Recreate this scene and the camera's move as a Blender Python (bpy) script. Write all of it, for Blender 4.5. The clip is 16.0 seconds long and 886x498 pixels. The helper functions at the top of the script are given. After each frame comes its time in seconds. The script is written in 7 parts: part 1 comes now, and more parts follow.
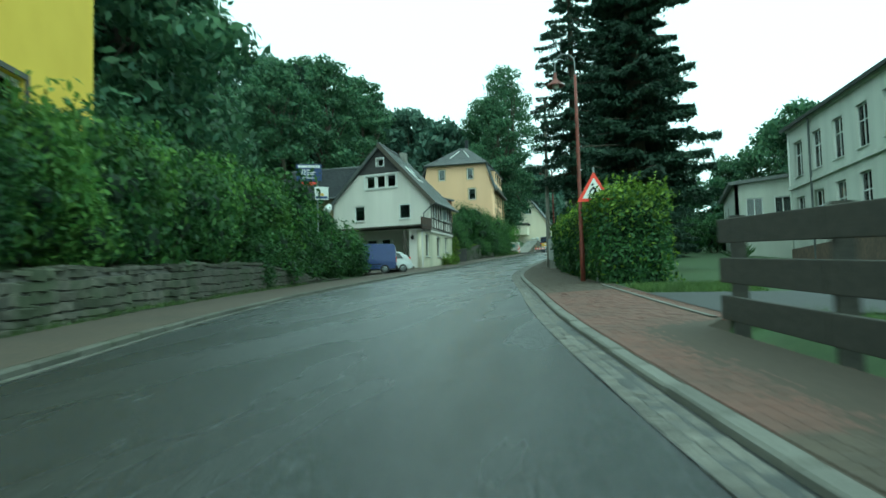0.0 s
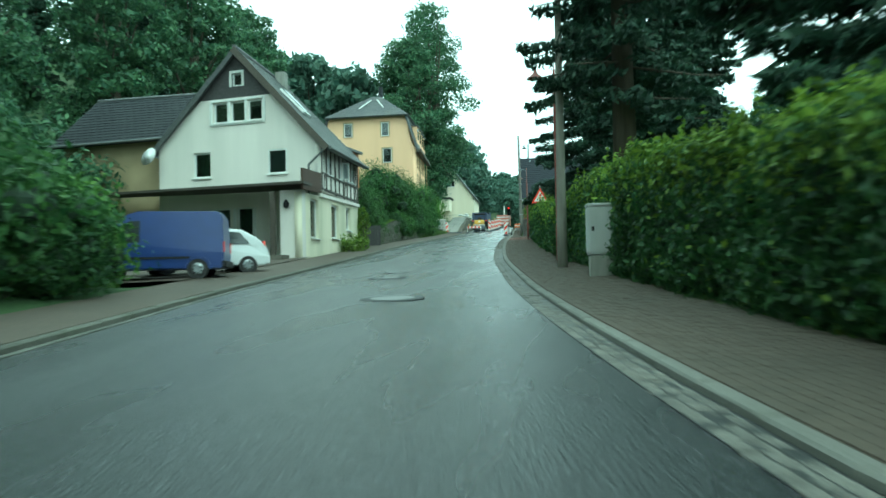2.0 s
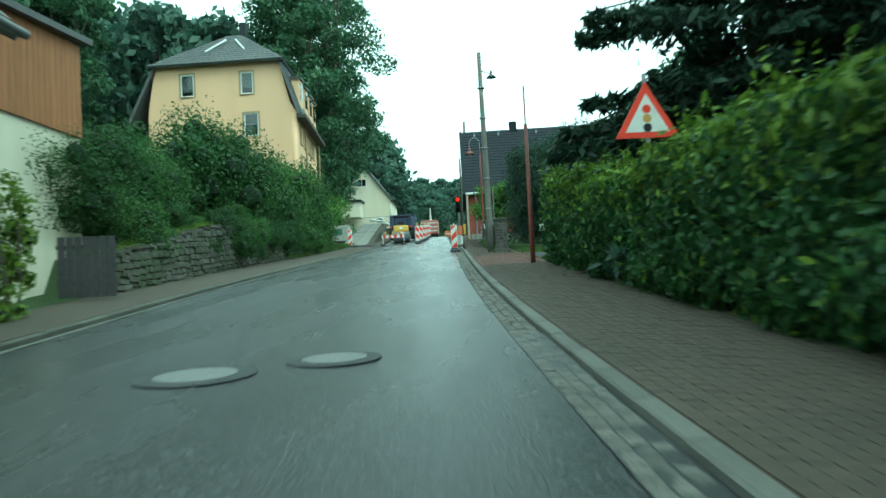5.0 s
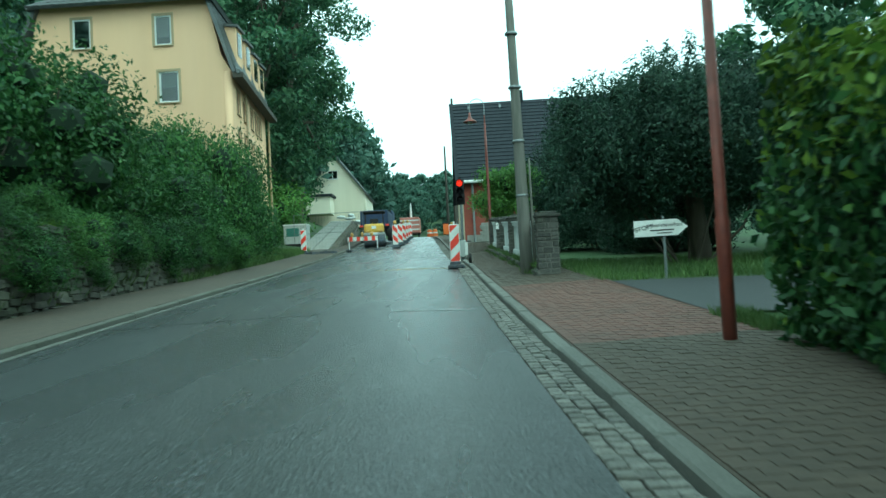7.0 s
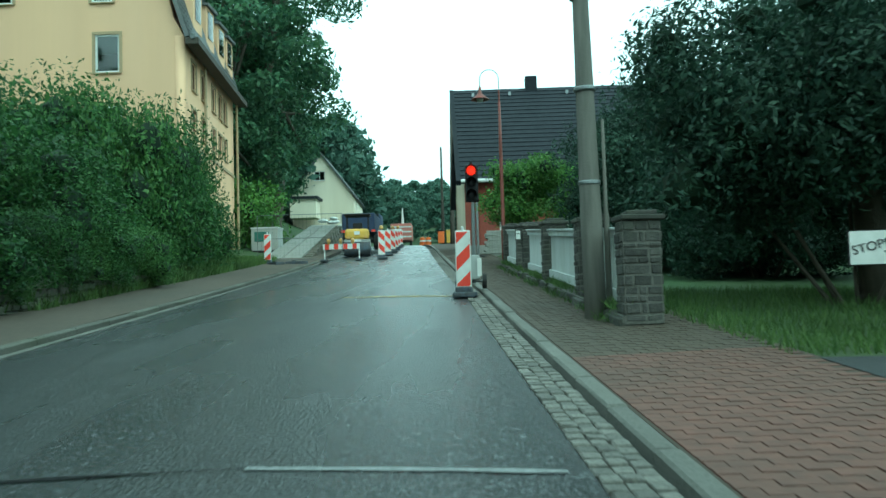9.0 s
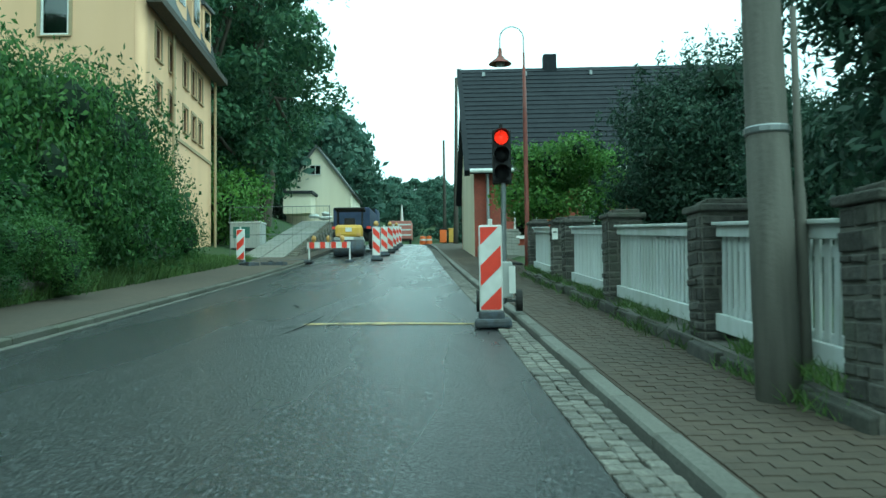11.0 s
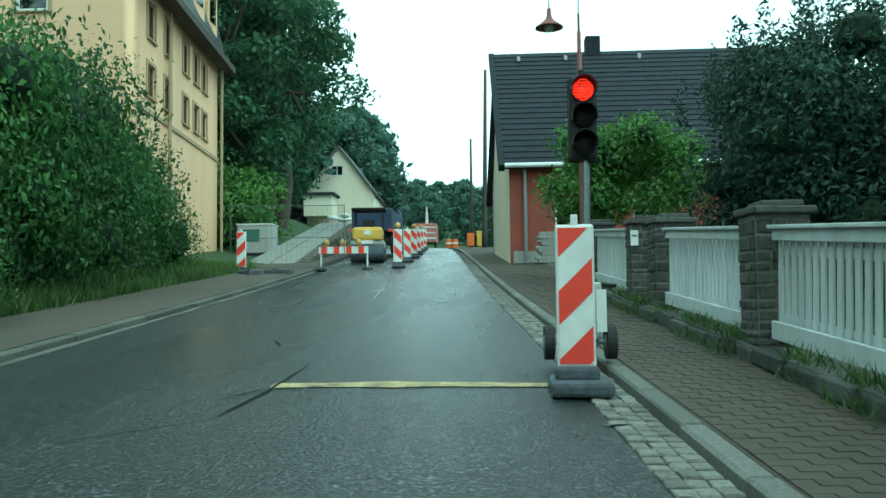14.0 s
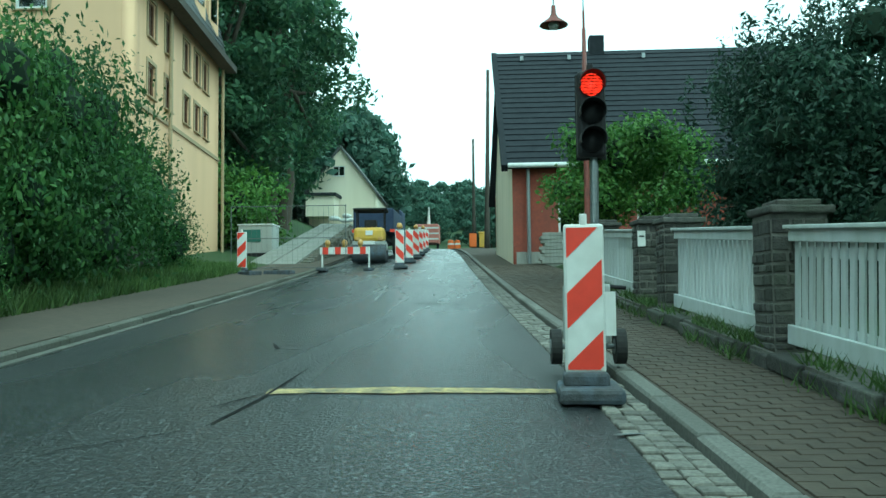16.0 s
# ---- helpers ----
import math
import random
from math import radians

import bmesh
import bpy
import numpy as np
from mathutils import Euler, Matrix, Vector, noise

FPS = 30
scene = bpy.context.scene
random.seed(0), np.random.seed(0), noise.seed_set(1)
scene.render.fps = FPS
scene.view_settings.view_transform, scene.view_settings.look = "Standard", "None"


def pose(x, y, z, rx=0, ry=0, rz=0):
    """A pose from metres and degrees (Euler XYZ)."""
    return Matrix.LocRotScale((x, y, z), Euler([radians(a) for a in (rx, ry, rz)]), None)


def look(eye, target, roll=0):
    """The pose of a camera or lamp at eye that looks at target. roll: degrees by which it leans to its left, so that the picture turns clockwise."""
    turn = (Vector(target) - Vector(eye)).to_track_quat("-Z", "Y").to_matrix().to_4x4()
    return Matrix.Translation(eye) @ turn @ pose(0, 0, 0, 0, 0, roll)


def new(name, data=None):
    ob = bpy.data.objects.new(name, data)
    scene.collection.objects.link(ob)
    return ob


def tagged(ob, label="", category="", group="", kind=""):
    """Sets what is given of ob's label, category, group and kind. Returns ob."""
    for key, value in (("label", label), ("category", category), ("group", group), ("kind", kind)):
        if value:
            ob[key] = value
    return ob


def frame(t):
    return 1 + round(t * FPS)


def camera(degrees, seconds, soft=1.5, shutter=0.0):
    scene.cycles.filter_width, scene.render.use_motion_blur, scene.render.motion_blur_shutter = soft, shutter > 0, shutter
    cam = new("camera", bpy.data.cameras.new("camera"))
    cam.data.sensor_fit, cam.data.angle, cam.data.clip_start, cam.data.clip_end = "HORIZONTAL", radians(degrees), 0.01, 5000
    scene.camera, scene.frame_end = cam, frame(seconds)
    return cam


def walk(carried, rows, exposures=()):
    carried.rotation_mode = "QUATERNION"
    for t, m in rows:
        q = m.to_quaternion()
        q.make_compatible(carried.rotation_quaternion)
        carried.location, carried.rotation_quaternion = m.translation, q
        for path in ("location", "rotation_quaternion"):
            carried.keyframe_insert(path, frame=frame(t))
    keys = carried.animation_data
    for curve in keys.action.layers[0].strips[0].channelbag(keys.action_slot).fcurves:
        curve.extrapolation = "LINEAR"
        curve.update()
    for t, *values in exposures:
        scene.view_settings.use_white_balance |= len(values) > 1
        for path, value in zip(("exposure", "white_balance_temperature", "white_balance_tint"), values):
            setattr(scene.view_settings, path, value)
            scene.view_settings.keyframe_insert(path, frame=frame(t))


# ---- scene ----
cam = camera(57.0, 16.0, shutter=0.4)
PATH = [
    (0, (1.324, 1.743, -0.145), (0.801, 3.669, -0.002), -1.6),
    (0.5, (-0.316, 7.438, 0.458), (-0.784, 9.38, 0.562), -0.9),
    (1, (-1.922, 13.653, 0.822), (-2.334, 15.608, 0.92), -1.2),
    (1.5, (-3.407, 19.742, 1.228), (-3.773, 21.706, 1.334), -0.9),
    (2, (-4.594, 25.769, 1.578), (-4.907, 27.743, 1.662), -1.3),
    (2.5, (-5.649, 31.612, 1.955), (-5.913, 33.592, 2.046), -1.4),
    (3, (-6.412, 36.989, 2.382), (-6.632, 38.974, 2.484), -0.6),
    (3.5, (-7.093, 42.302, 2.676), (-7.27, 44.293, 2.764), -1.5),
    (4, (-7.457, 46.976, 3.002), (-7.61, 48.967, 3.11), -1.8),
    (4.5, (-7.956, 51.866, 3.3), (-8.086, 53.859, 3.405), -2.4),
    (7, (-9.542, 70.083, 4.805), (-9.601, 72.08, 4.896), -3.1),
    (7.5, (-9.687, 72.205, 4.907), (-9.741, 74.202, 5.01), -2.2),
    (8, (-9.781, 74.21, 5.096), (-9.82, 76.206, 5.21), -2.2),
    (8.5, (-9.831, 75.876, 5.187), (-9.878, 77.872, 5.301), -1.8),
    (9, (-9.937, 77.328, 5.322), (-9.975, 79.324, 5.432), -1.7),
    (11.5, (-10.287, 83.139, 5.718), (-10.324, 85.136, 5.826), -0.8),
    (12, (-10.334, 83.945, 5.795), (-10.374, 85.941, 5.908), -1.0),
    (12.5, (-10.374, 84.582, 5.826), (-10.42, 86.578, 5.944), -0.7),
    (13, (-10.419, 85.113, 5.882), (-10.481, 87.108, 6.001), -0.7),
    (13.5, (-10.474, 85.536, 5.907), (-10.558, 87.531, 6.025), -0.7),
    (14, (-10.508, 85.83, 5.929), (-10.604, 87.824, 6.045), -0.7),
    (14.5, (-10.527, 86.009, 5.937), (-10.626, 88.003, 6.053), -0.6),
    (15, (-10.534, 86.062, 5.941), (-10.633, 88.057, 6.055), -0.6),
    (15.5, (-10.531, 86.055, 5.941), (-10.633, 88.049, 6.059), -0.6),
    (16, (-10.528, 86.061, 5.94), (-10.629, 88.055, 6.058), -0.6),
]
walk(cam, [(t, look(eye, target, roll)) for t, eye, target, roll in PATH], exposures=[(0.0, 0.36, 5650, -36), (0.7, 0.41, 5650, -36), (2.0, 0.81, 5650, -36), (4.5, 0.71, 5650, -36), (7.0, 0.54, 5450, -36), (9.0, 0.51, 5400, -36), (16.0, 0.51, 5400, -36)])
import itertools

# ---- light: an overcast summer day ----
world = bpy.data.worlds.new("overcast")
scene.world = world
world.use_nodes = True
wn, wl = world.node_tree.nodes, world.node_tree.links
wn.clear()
sky = wn.new("ShaderNodeTexSky")
sky.sky_type = "NISHITA"
sky.sun_disc = False
sky.sun_elevation, sky.sun_rotation = radians(48), radians(200)
sky.air_density, sky.dust_density, sky.ozone_density = 1.0, 4.0, 1.0
cloud = wn.new("ShaderNodeMixRGB")
cloud.inputs[0].default_value = 0.8
cloud.inputs[2].default_value = (13.2, 14.2, 15.3, 1)
wbg, wout = wn.new("ShaderNodeBackground"), wn.new("ShaderNodeOutputWorld")
wbg.inputs[1].default_value = 0.1
wl.new(sky.outputs[0], cloud.inputs[1])
wl.new(cloud.outputs[0], wbg.inputs[0])
wl.new(wbg.outputs[0], wout.inputs[0])
sun = new("sun", bpy.data.lights.new("sun", "SUN"))
sun.data.energy, sun.data.angle, sun.data.color = 0.7, radians(25), (1.0, 0.97, 0.92)
sun.matrix_world = look((0, 0, 60), (Vector((0, 0, 60)) + Vector((-0.5, 0.45, -0.75))))


# ---- materials ----
def mat(name, a, b=None, scale=3.0, rough=0.8, metal=0.0, bump=0.0, bscale=None, c=None, cscale=0.35, camount=0.5, spec=None, island=0.0, emit=None, vstreak=False, obrand=0.0, wet=0.0):
    """Two colours mixed by fine noise, a third by broad stains; bump from the fine noise."""
    m = bpy.data.materials.new(name)
    m.use_nodes = True
    n, l = m.node_tree.nodes, m.node_tree.links
    p = n["Principled BSDF"]
    p.inputs["Roughness"].default_value, p.inputs["Metallic"].default_value = rough, metal
    if spec is not None:
        p.inputs["Specular IOR Level"].default_value = spec
    geo = n.new("ShaderNodeNewGeometry")
    mp = n.new("ShaderNodeMapping")
    l.new(geo.outputs["Position"], mp.inputs[0])
    if vstreak:
        mp.inputs["Scale"].default_value = (1, 1, 0.12)
    out = None
    b = b or tuple(v * 0.75 for v in a)
    fine = n.new("ShaderNodeTexNoise")
    fine.inputs["Scale"].default_value, fine.inputs["Detail"].default_value = scale, 6
    l.new(mp.outputs[0], fine.inputs[0])
    ramp = n.new("ShaderNodeValToRGB")
    ramp.color_ramp.elements[0].position, ramp.color_ramp.elements[1].position = 0.32, 0.68
    ramp.color_ramp.elements[0].color, ramp.color_ramp.elements[1].color = (*a, 1), (*b, 1)
    l.new(fine.outputs["Fac"], ramp.inputs[0])
    out = ramp.outputs[0]
    if c:
        broad = n.new("ShaderNodeTexNoise")
        broad.inputs["Scale"].default_value, broad.inputs["Detail"].default_value = cscale, 4
        l.new(mp.outputs[0], broad.inputs[0])
        r2 = n.new("ShaderNodeMapRange")
        r2.inputs[1].default_value, r2.inputs[2].default_value, r2.inputs[4].default_value = 0.45, 0.7, camount
        l.new(broad.outputs["Fac"], r2.inputs[0])
        mx = n.new("ShaderNodeMixRGB")
        mx.inputs[2].default_value = (*c, 1)
        l.new(r2.outputs[0], mx.inputs[0])
        l.new(out, mx.inputs[1])
        out = mx.outputs[0]
    if island or obrand:
        hsv = n.new("ShaderNodeHueSaturation")
        mr = n.new("ShaderNodeMapRange")
        v = island or obrand
        mr.inputs[3].default_value, mr.inputs[4].default_value = 1 - v, 1 + v
        if island:
            l.new(geo.outputs["Random Per Island"], mr.inputs[0])
        else:
            oi = n.new("ShaderNodeObjectInfo")
            l.new(oi.outputs["Random"], mr.inputs[0])
        l.new(mr.outputs[0], hsv.inputs["Value"])
        l.new(out, hsv.inputs["Color"])
        out = hsv.outputs[0]
    l.new(out, p.inputs["Base Color"])
    if bump:
        bt = n.new("ShaderNodeTexNoise")
        bt.inputs["Scale"].default_value, bt.inputs["Detail"].default_value = bscale or scale * 3, 5
        l.new(geo.outputs["Position"], bt.inputs[0])
        bp = n.new("ShaderNodeBump")
        bp.inputs["Strength"].default_value, bp.inputs["Distance"].default_value = bump, 0.02
        l.new(bt.outputs["Fac"], bp.inputs["Height"])
        l.new(bp.outputs[0], p.inputs["Normal"])
    if wet:
        wet_noise = n.new("ShaderNodeTexNoise")
        wet_noise.inputs["Scale"].default_value, wet_noise.inputs["Detail"].default_value = 0.6, 5
        wet_map = n.new("ShaderNodeMapping")
        wet_map.inputs["Scale"].default_value = (1.6, 0.25, 1)
        l.new(geo.outputs["Position"], wet_map.inputs[0])
        l.new(wet_map.outputs[0], wet_noise.inputs[0])
        wr_ = n.new("ShaderNodeMapRange")
        wr_.inputs[1].default_value, wr_.inputs[2].default_value, wr_.inputs[3].default_value, wr_.inputs[4].default_value = 0.35, 0.65, rough - wet * 0.6, rough + wet
        l.new(wet_noise.outputs["Fac"], wr_.inputs[0])
        l.new(wr_.outputs[0], p.inputs["Roughness"])
    if emit:
        p.inputs["Emission Color"].default_value, p.inputs["Emission Strength"].default_value = (*emit[0], 1), emit[1]
    return m


def leaf_mat(name, dark, light, hue=0.03):
    m = bpy.data.materials.new(name)
    m.use_nodes = True
    n, l = m.node_tree.nodes, m.node_tree.links
    n.clear()
    out = n.new("ShaderNodeOutputMaterial")
    dif, tra, mix = n.new("ShaderNodeBsdfPrincipled"), n.new("ShaderNodeBsdfTranslucent"), n.new("ShaderNodeMixShader")
    dif.inputs["Roughness"].default_value = 0.55
    dif.inputs["Specular IOR Level"].default_value = 0.3
    geo = n.new("ShaderNodeNewGeometry")
    ramp = n.new("ShaderNodeValToRGB")
    ramp.color_ramp.elements[0].color, ramp.color_ramp.elements[1].color = (*dark, 1), (*light, 1)
    l.new(geo.outputs["Random Per Island"], ramp.inputs[0])
    no = n.new("ShaderNodeTexNoise")
    no.inputs["Scale"].default_value = 0.5
    l.new(geo.outputs["Position"], no.inputs[0])
    mr = n.new("ShaderNodeMapRange")
    mr.inputs[1].default_value, mr.inputs[2].default_value, mr.inputs[3].default_value, mr.inputs[4].default_value = 0.3, 0.7, 0.7, 1.35
    l.new(no.outputs["Fac"], mr.inputs[0])
    hsv = n.new("ShaderNodeHueSaturation")
    l.new(ramp.outputs[0], hsv.inputs["Color"])
    l.new(mr.outputs[0], hsv.inputs["Value"])
    l.new(hsv.outputs[0], dif.inputs["Base Color"])
    l.new(hsv.outputs[0], tra.inputs["Color"])
    mix.inputs[0].default_value = 0.3
    l.new(dif.outputs[0], mix.inputs[1])
    l.new(tra.outputs[0], mix.inputs[2])
    l.new(mix.outputs[0], out.inputs[0])
    return m


def glass_mat():
    m = bpy.data.materials.new("window_glass")
    m.use_nodes = True
    n, l = m.node_tree.nodes, m.node_tree.links
    n.clear()
    out = n.new("ShaderNodeOutputMaterial")
    g, t, mix, fr = n.new("ShaderNodeBsdfGlossy"), n.new("ShaderNodeBsdfTransparent"), n.new("ShaderNodeMixShader"), n.new("ShaderNodeFresnel")
    g.inputs["Roughness"].default_value = 0.04
    t.inputs["Color"].default_value = (0.55, 0.6, 0.6, 1)
    fr.inputs[0].default_value = 1.7
    l.new(fr.outputs[0], mix.inputs[0])
    l.new(t.outputs[0], mix.inputs[1])
    l.new(g.outputs[0], mix.inputs[2])
    l.new(mix.outputs[0], out.inputs[0])
    return m


ASPHALT = mat("asphalt", (0.004, 0.0055, 0.007), (0.105, 0.115, 0.122), 36, 0.26, bump=1.0, bscale=42, c=(0.011, 0.0125, 0.014), cscale=0.3, camount=0.55, spec=0.6, wet=0.1)
for node in ASPHALT.node_tree.nodes:
    if node.type == "VALTORGB":
        node.color_ramp.elements[0].position, node.color_ramp.elements[1].position = 0.52, 0.7
ASPHALT_OLD = mat("old_asphalt", (0.02, 0.022, 0.024), (0.036, 0.038, 0.04), 40, 0.7, bump=0.3, bscale=110)
GRANITE = mat("granite_kerb", (0.17, 0.168, 0.15), (0.1, 0.1, 0.09), 45, 0.8, bump=0.25, c=(0.085, 0.085, 0.072), cscale=1.2, obrand=0.18)
STRIP_STONE = mat("worn_strip_stone", (0.15, 0.148, 0.13), (0.07, 0.07, 0.062), 5, 0.8, bump=0.3, c=(0.04, 0.045, 0.03), cscale=0.7, camount=0.8)
GRANITE_MOSSY = mat("mossy_kerb", (0.12, 0.118, 0.1), (0.065, 0.066, 0.055), 40, 0.85, bump=0.3, c=(0.045, 0.055, 0.03), cscale=1.5, obrand=0.2)
COBBLE = mat("gutter_cobble", (0.2, 0.192, 0.165), (0.11, 0.106, 0.094), 40, 0.7, bump=0.3, obrand=0.35)
SILT = mat("gutter_silt", (0.03, 0.032, 0.032), (0.016, 0.018, 0.018), 9, 0.5, bump=0.5, c=(0.05, 0.05, 0.046), cscale=1.4, camount=0.6)
JOINT = mat("joint_dirt", (0.024, 0.023, 0.019), (0.014, 0.014, 0.012), 20, 0.95)
PAVER_JOINT = mat("paver_joint_sand", (0.066, 0.052, 0.039), (0.05, 0.04, 0.03), 20, 0.95)
PAVER = mat("brown_paver", (0.08, 0.063, 0.046), (0.056, 0.044, 0.033), 9, 0.85, bump=0.2, c=(0.045, 0.04, 0.03), cscale=0.6, obrand=0.07)
PAVER_RED = mat("red_paver", (0.14, 0.068, 0.052), (0.1, 0.054, 0.043), 9, 0.85, bump=0.2, c=(0.065, 0.048, 0.038), cscale=0.7, obrand=0.08)
EARTH = mat("earth", (0.07, 0.055, 0.035), (0.11, 0.09, 0.06), 6, 0.95, bump=0.5, c=(0.03, 0.06, 0.02), cscale=0.3, camount=0.8)
LAWN = mat("lawn_ground", (0.027, 0.056, 0.016), (0.046, 0.084, 0.025), 9, 0.95, bump=0.6, c=(0.06, 0.06, 0.03), cscale=0.25, camount=0.4)
STONE = mat("field_stone", (0.15, 0.138, 0.115), (0.08, 0.077, 0.066), 9, 0.9, bump=0.5, c=(0.06, 0.07, 0.04), cscale=1.0, obrand=0.35)
STONE_MOSSY = mat("mossy_field_stone", (0.105, 0.1, 0.08), (0.05, 0.052, 0.042), 7, 0.9, bump=0.5, c=(0.04, 0.058, 0.024), cscale=0.8, camount=0.8, obrand=0.4)
STONE_DARK = mat("dark_stone", (0.045, 0.045, 0.043), (0.085, 0.083, 0.075), 14, 0.9, bump=0.5, c=(0.06, 0.07, 0.045), cscale=2, obrand=0.35)
MORTAR = mat("mortar", (0.15, 0.146, 0.13), (0.095, 0.094, 0.083), 20, 0.95, bump=0.3)
RENDER_WHITE = mat("white_render", (0.75, 0.715, 0.67), (0.67, 0.64, 0.6), 1.2, 0.9, bump=0.1, bscale=60, c=(0.5, 0.51, 0.46), cscale=0.35, camount=0.45, vstreak=True)
RENDER_CREAM = mat("cream_render", (0.76, 0.72, 0.57), (0.69, 0.655, 0.52), 1.5, 0.9, bump=0.1, bscale=60, c=(0.36, 0.38, 0.26), cscale=0.5, camount=0.5, vstreak=True)
RENDER_YELLOW = mat("yellow_render", (0.79, 0.525, 0.32), (0.73, 0.48, 0.29), 1.0, 0.9, bump=0.1, bscale=60, c=(0.66, 0.45, 0.31), cscale=0.3, camount=0.4, vstreak=True)
RENDER_BRIGHT = mat("bright_yellow_render", (0.75, 0.55, 0.08), (0.7, 0.5, 0.07), 1.0, 0.9, bump=0.1, bscale=60)
RENDER_GREY = mat("grey_white_render", (0.56, 0.58, 0.53), (0.48, 0.5, 0.46), 1.0, 0.9, bump=0.1, bscale=60, c=(0.36, 0.37, 0.33), cscale=0.3, camount=0.5, vstreak=True)
RENDER_TAN = mat("tan_render", (0.36, 0.3, 0.18), (0.3, 0.25, 0.15), 1.2, 0.9, bump=0.15, bscale=50)
PLINTH_BROWN = mat("brown_stone_plinth", (0.16, 0.115, 0.085), (0.1, 0.075, 0.06), 4, 0.9, bump=0.4, c=(0.07, 0.06, 0.05), cscale=0.8)
SANDSTONE = mat("sandstone_trim", (0.42, 0.33, 0.2), (0.35, 0.27, 0.17), 12, 0.85, bump=0.1)
SLATE = mat("roof_slate", (0.06, 0.066, 0.07), (0.095, 0.1, 0.105), 5, 0.6, bump=0.2, c=(0.13, 0.135, 0.12), cscale=0.6, camount=0.5, obrand=0.15)
SLATE_LIGHT = mat("weathered_slate", (0.17, 0.185, 0.18), (0.115, 0.125, 0.125), 4, 0.6, bump=0.2, c=(0.24, 0.25, 0.24), cscale=0.7, camount=0.5, obrand=0.15)
SLATE_BLACK = mat("black_roof", (0.012, 0.015, 0.021), (0.02, 0.024, 0.031), 4, 0.75, bump=0.15, obrand=0.2, spec=0.25)
SLATE_DARK = mat("dark_slate", (0.02, 0.023, 0.028), (0.032, 0.036, 0.041), 5, 0.8, bump=0.2, c=(0.045, 0.05, 0.052), cscale=0.6, camount=0.4, spec=0.25)
RENDER_PALE = mat("pale_cream_render", (0.8, 0.74, 0.6), (0.74, 0.68, 0.55), 1.0, 0.9, bump=0.1, bscale=60, c=(0.6, 0.52, 0.38), cscale=0.3, camount=0.4, vstreak=True)
SHINGLE_DARK = mat("dark_shingle", (0.035, 0.034, 0.036), (0.06, 0.058, 0.06), 12, 0.7, bump=0.2)
TIMBER = mat("dark_timber", (0.045, 0.04, 0.034), (0.075, 0.065, 0.052), 14, 0.8, bump=0.3)
TIMBER_GREY = mat("weathered_grey_timber", (0.085, 0.08, 0.07), (0.055, 0.05, 0.043), 14, 0.85, bump=0.3)
POLE_CONCRETE = mat("weathered_pole_concrete", (0.19, 0.185, 0.165), (0.12, 0.118, 0.105), 10, 0.9, bump=0.3, c=(0.085, 0.085, 0.07), cscale=1.2, camount=0.6, vstreak=True)
WOOD_BROWN = mat("brown_boards", (0.075, 0.04, 0.025), (0.05, 0.028, 0.018), 12, 0.7, bump=0.2, obrand=0.12)
WOOD_FENCE = mat("weathered_fence_wood", (0.03, 0.03, 0.027), (0.055, 0.052, 0.045), 12, 0.85, bump=0.3)
WHITE_PAINT = mat("white_paint", (0.74, 0.76, 0.75), (0.66, 0.68, 0.66), 8, 0.55, c=(0.5, 0.52, 0.48), cscale=2, camount=0.35)
FENCE_PAINT = mat("fence_paint", (0.6, 0.63, 0.64), (0.5, 0.53, 0.53), 9, 0.65, bump=0.1, c=(0.32, 0.36, 0.3), cscale=2.0, camount=0.5, vstreak=True, obrand=0.06)
FRAME_WHITE = mat("window_white", (0.72, 0.74, 0.73), (0.66, 0.68, 0.67), 8, 0.45)
FRAME_BROWN = mat("window_brown", (0.2, 0.1, 0.05), (0.15, 0.075, 0.04), 10, 0.6)
CURTAIN = mat("curtain", (0.62, 0.62, 0.58), (0.5, 0.5, 0.47), 5, 0.9, vstreak=True)
# interior gloom as a colour, lightened to stand in for reflections on the panes
UNLIT_ROOM = mat("dark_room", (0.11, 0.11, 0.1), (0.16, 0.155, 0.145), 3, 0.9)
GLASS = glass_mat()
METAL = mat("galvanised", (0.33, 0.35, 0.36), (0.25, 0.27, 0.28), 20, 0.45, metal=0.8)
ZINC = mat("zinc_gutter", (0.16, 0.17, 0.17), (0.1, 0.11, 0.11), 12, 0.5, metal=0.4)
GREY_BOX = mat("grey_cabinet", (0.42, 0.44, 0.43), (0.37, 0.39, 0.38), 6, 0.6, c=(0.3, 0.31, 0.28), cscale=1.5, camount=0.4, vstreak=True)
CONCRETE = mat("concrete", (0.3, 0.3, 0.28), (0.22, 0.22, 0.2), 12, 0.9, bump=0.3, c=(0.15, 0.16, 0.13), cscale=1.2, camount=0.6, vstreak=True)
RED_STEEL = mat("red_brown_steel", (0.2, 0.05, 0.035), (0.14, 0.035, 0.028), 8, 0.5, c=(0.1, 0.04, 0.03), cscale=2, camount=0.5)
RED_SIGN = mat("signal_red", (0.74, 0.055, 0.032), (0.66, 0.05, 0.03), 10, 0.4)
ORANGE = mat("signal_orange", (0.75, 0.18, 0.03), (0.7, 0.15, 0.03), 10, 0.5)
WHITE_SIGN = mat("signal_white", (0.78, 0.79, 0.77), (0.7, 0.71, 0.69), 10, 0.4, c=(0.5, 0.5, 0.46), cscale=3, camount=0.35)
BLACK = mat("black_plastic", (0.012, 0.012, 0.014), (0.02, 0.02, 0.022), 15, 0.65, spec=0.3)
RUBBER = mat("recycled_rubber", (0.05, 0.055, 0.06), (0.08, 0.085, 0.095), 20, 0.8, bump=0.3, c=(0.1, 0.14, 0.2), cscale=5, camount=0.6)
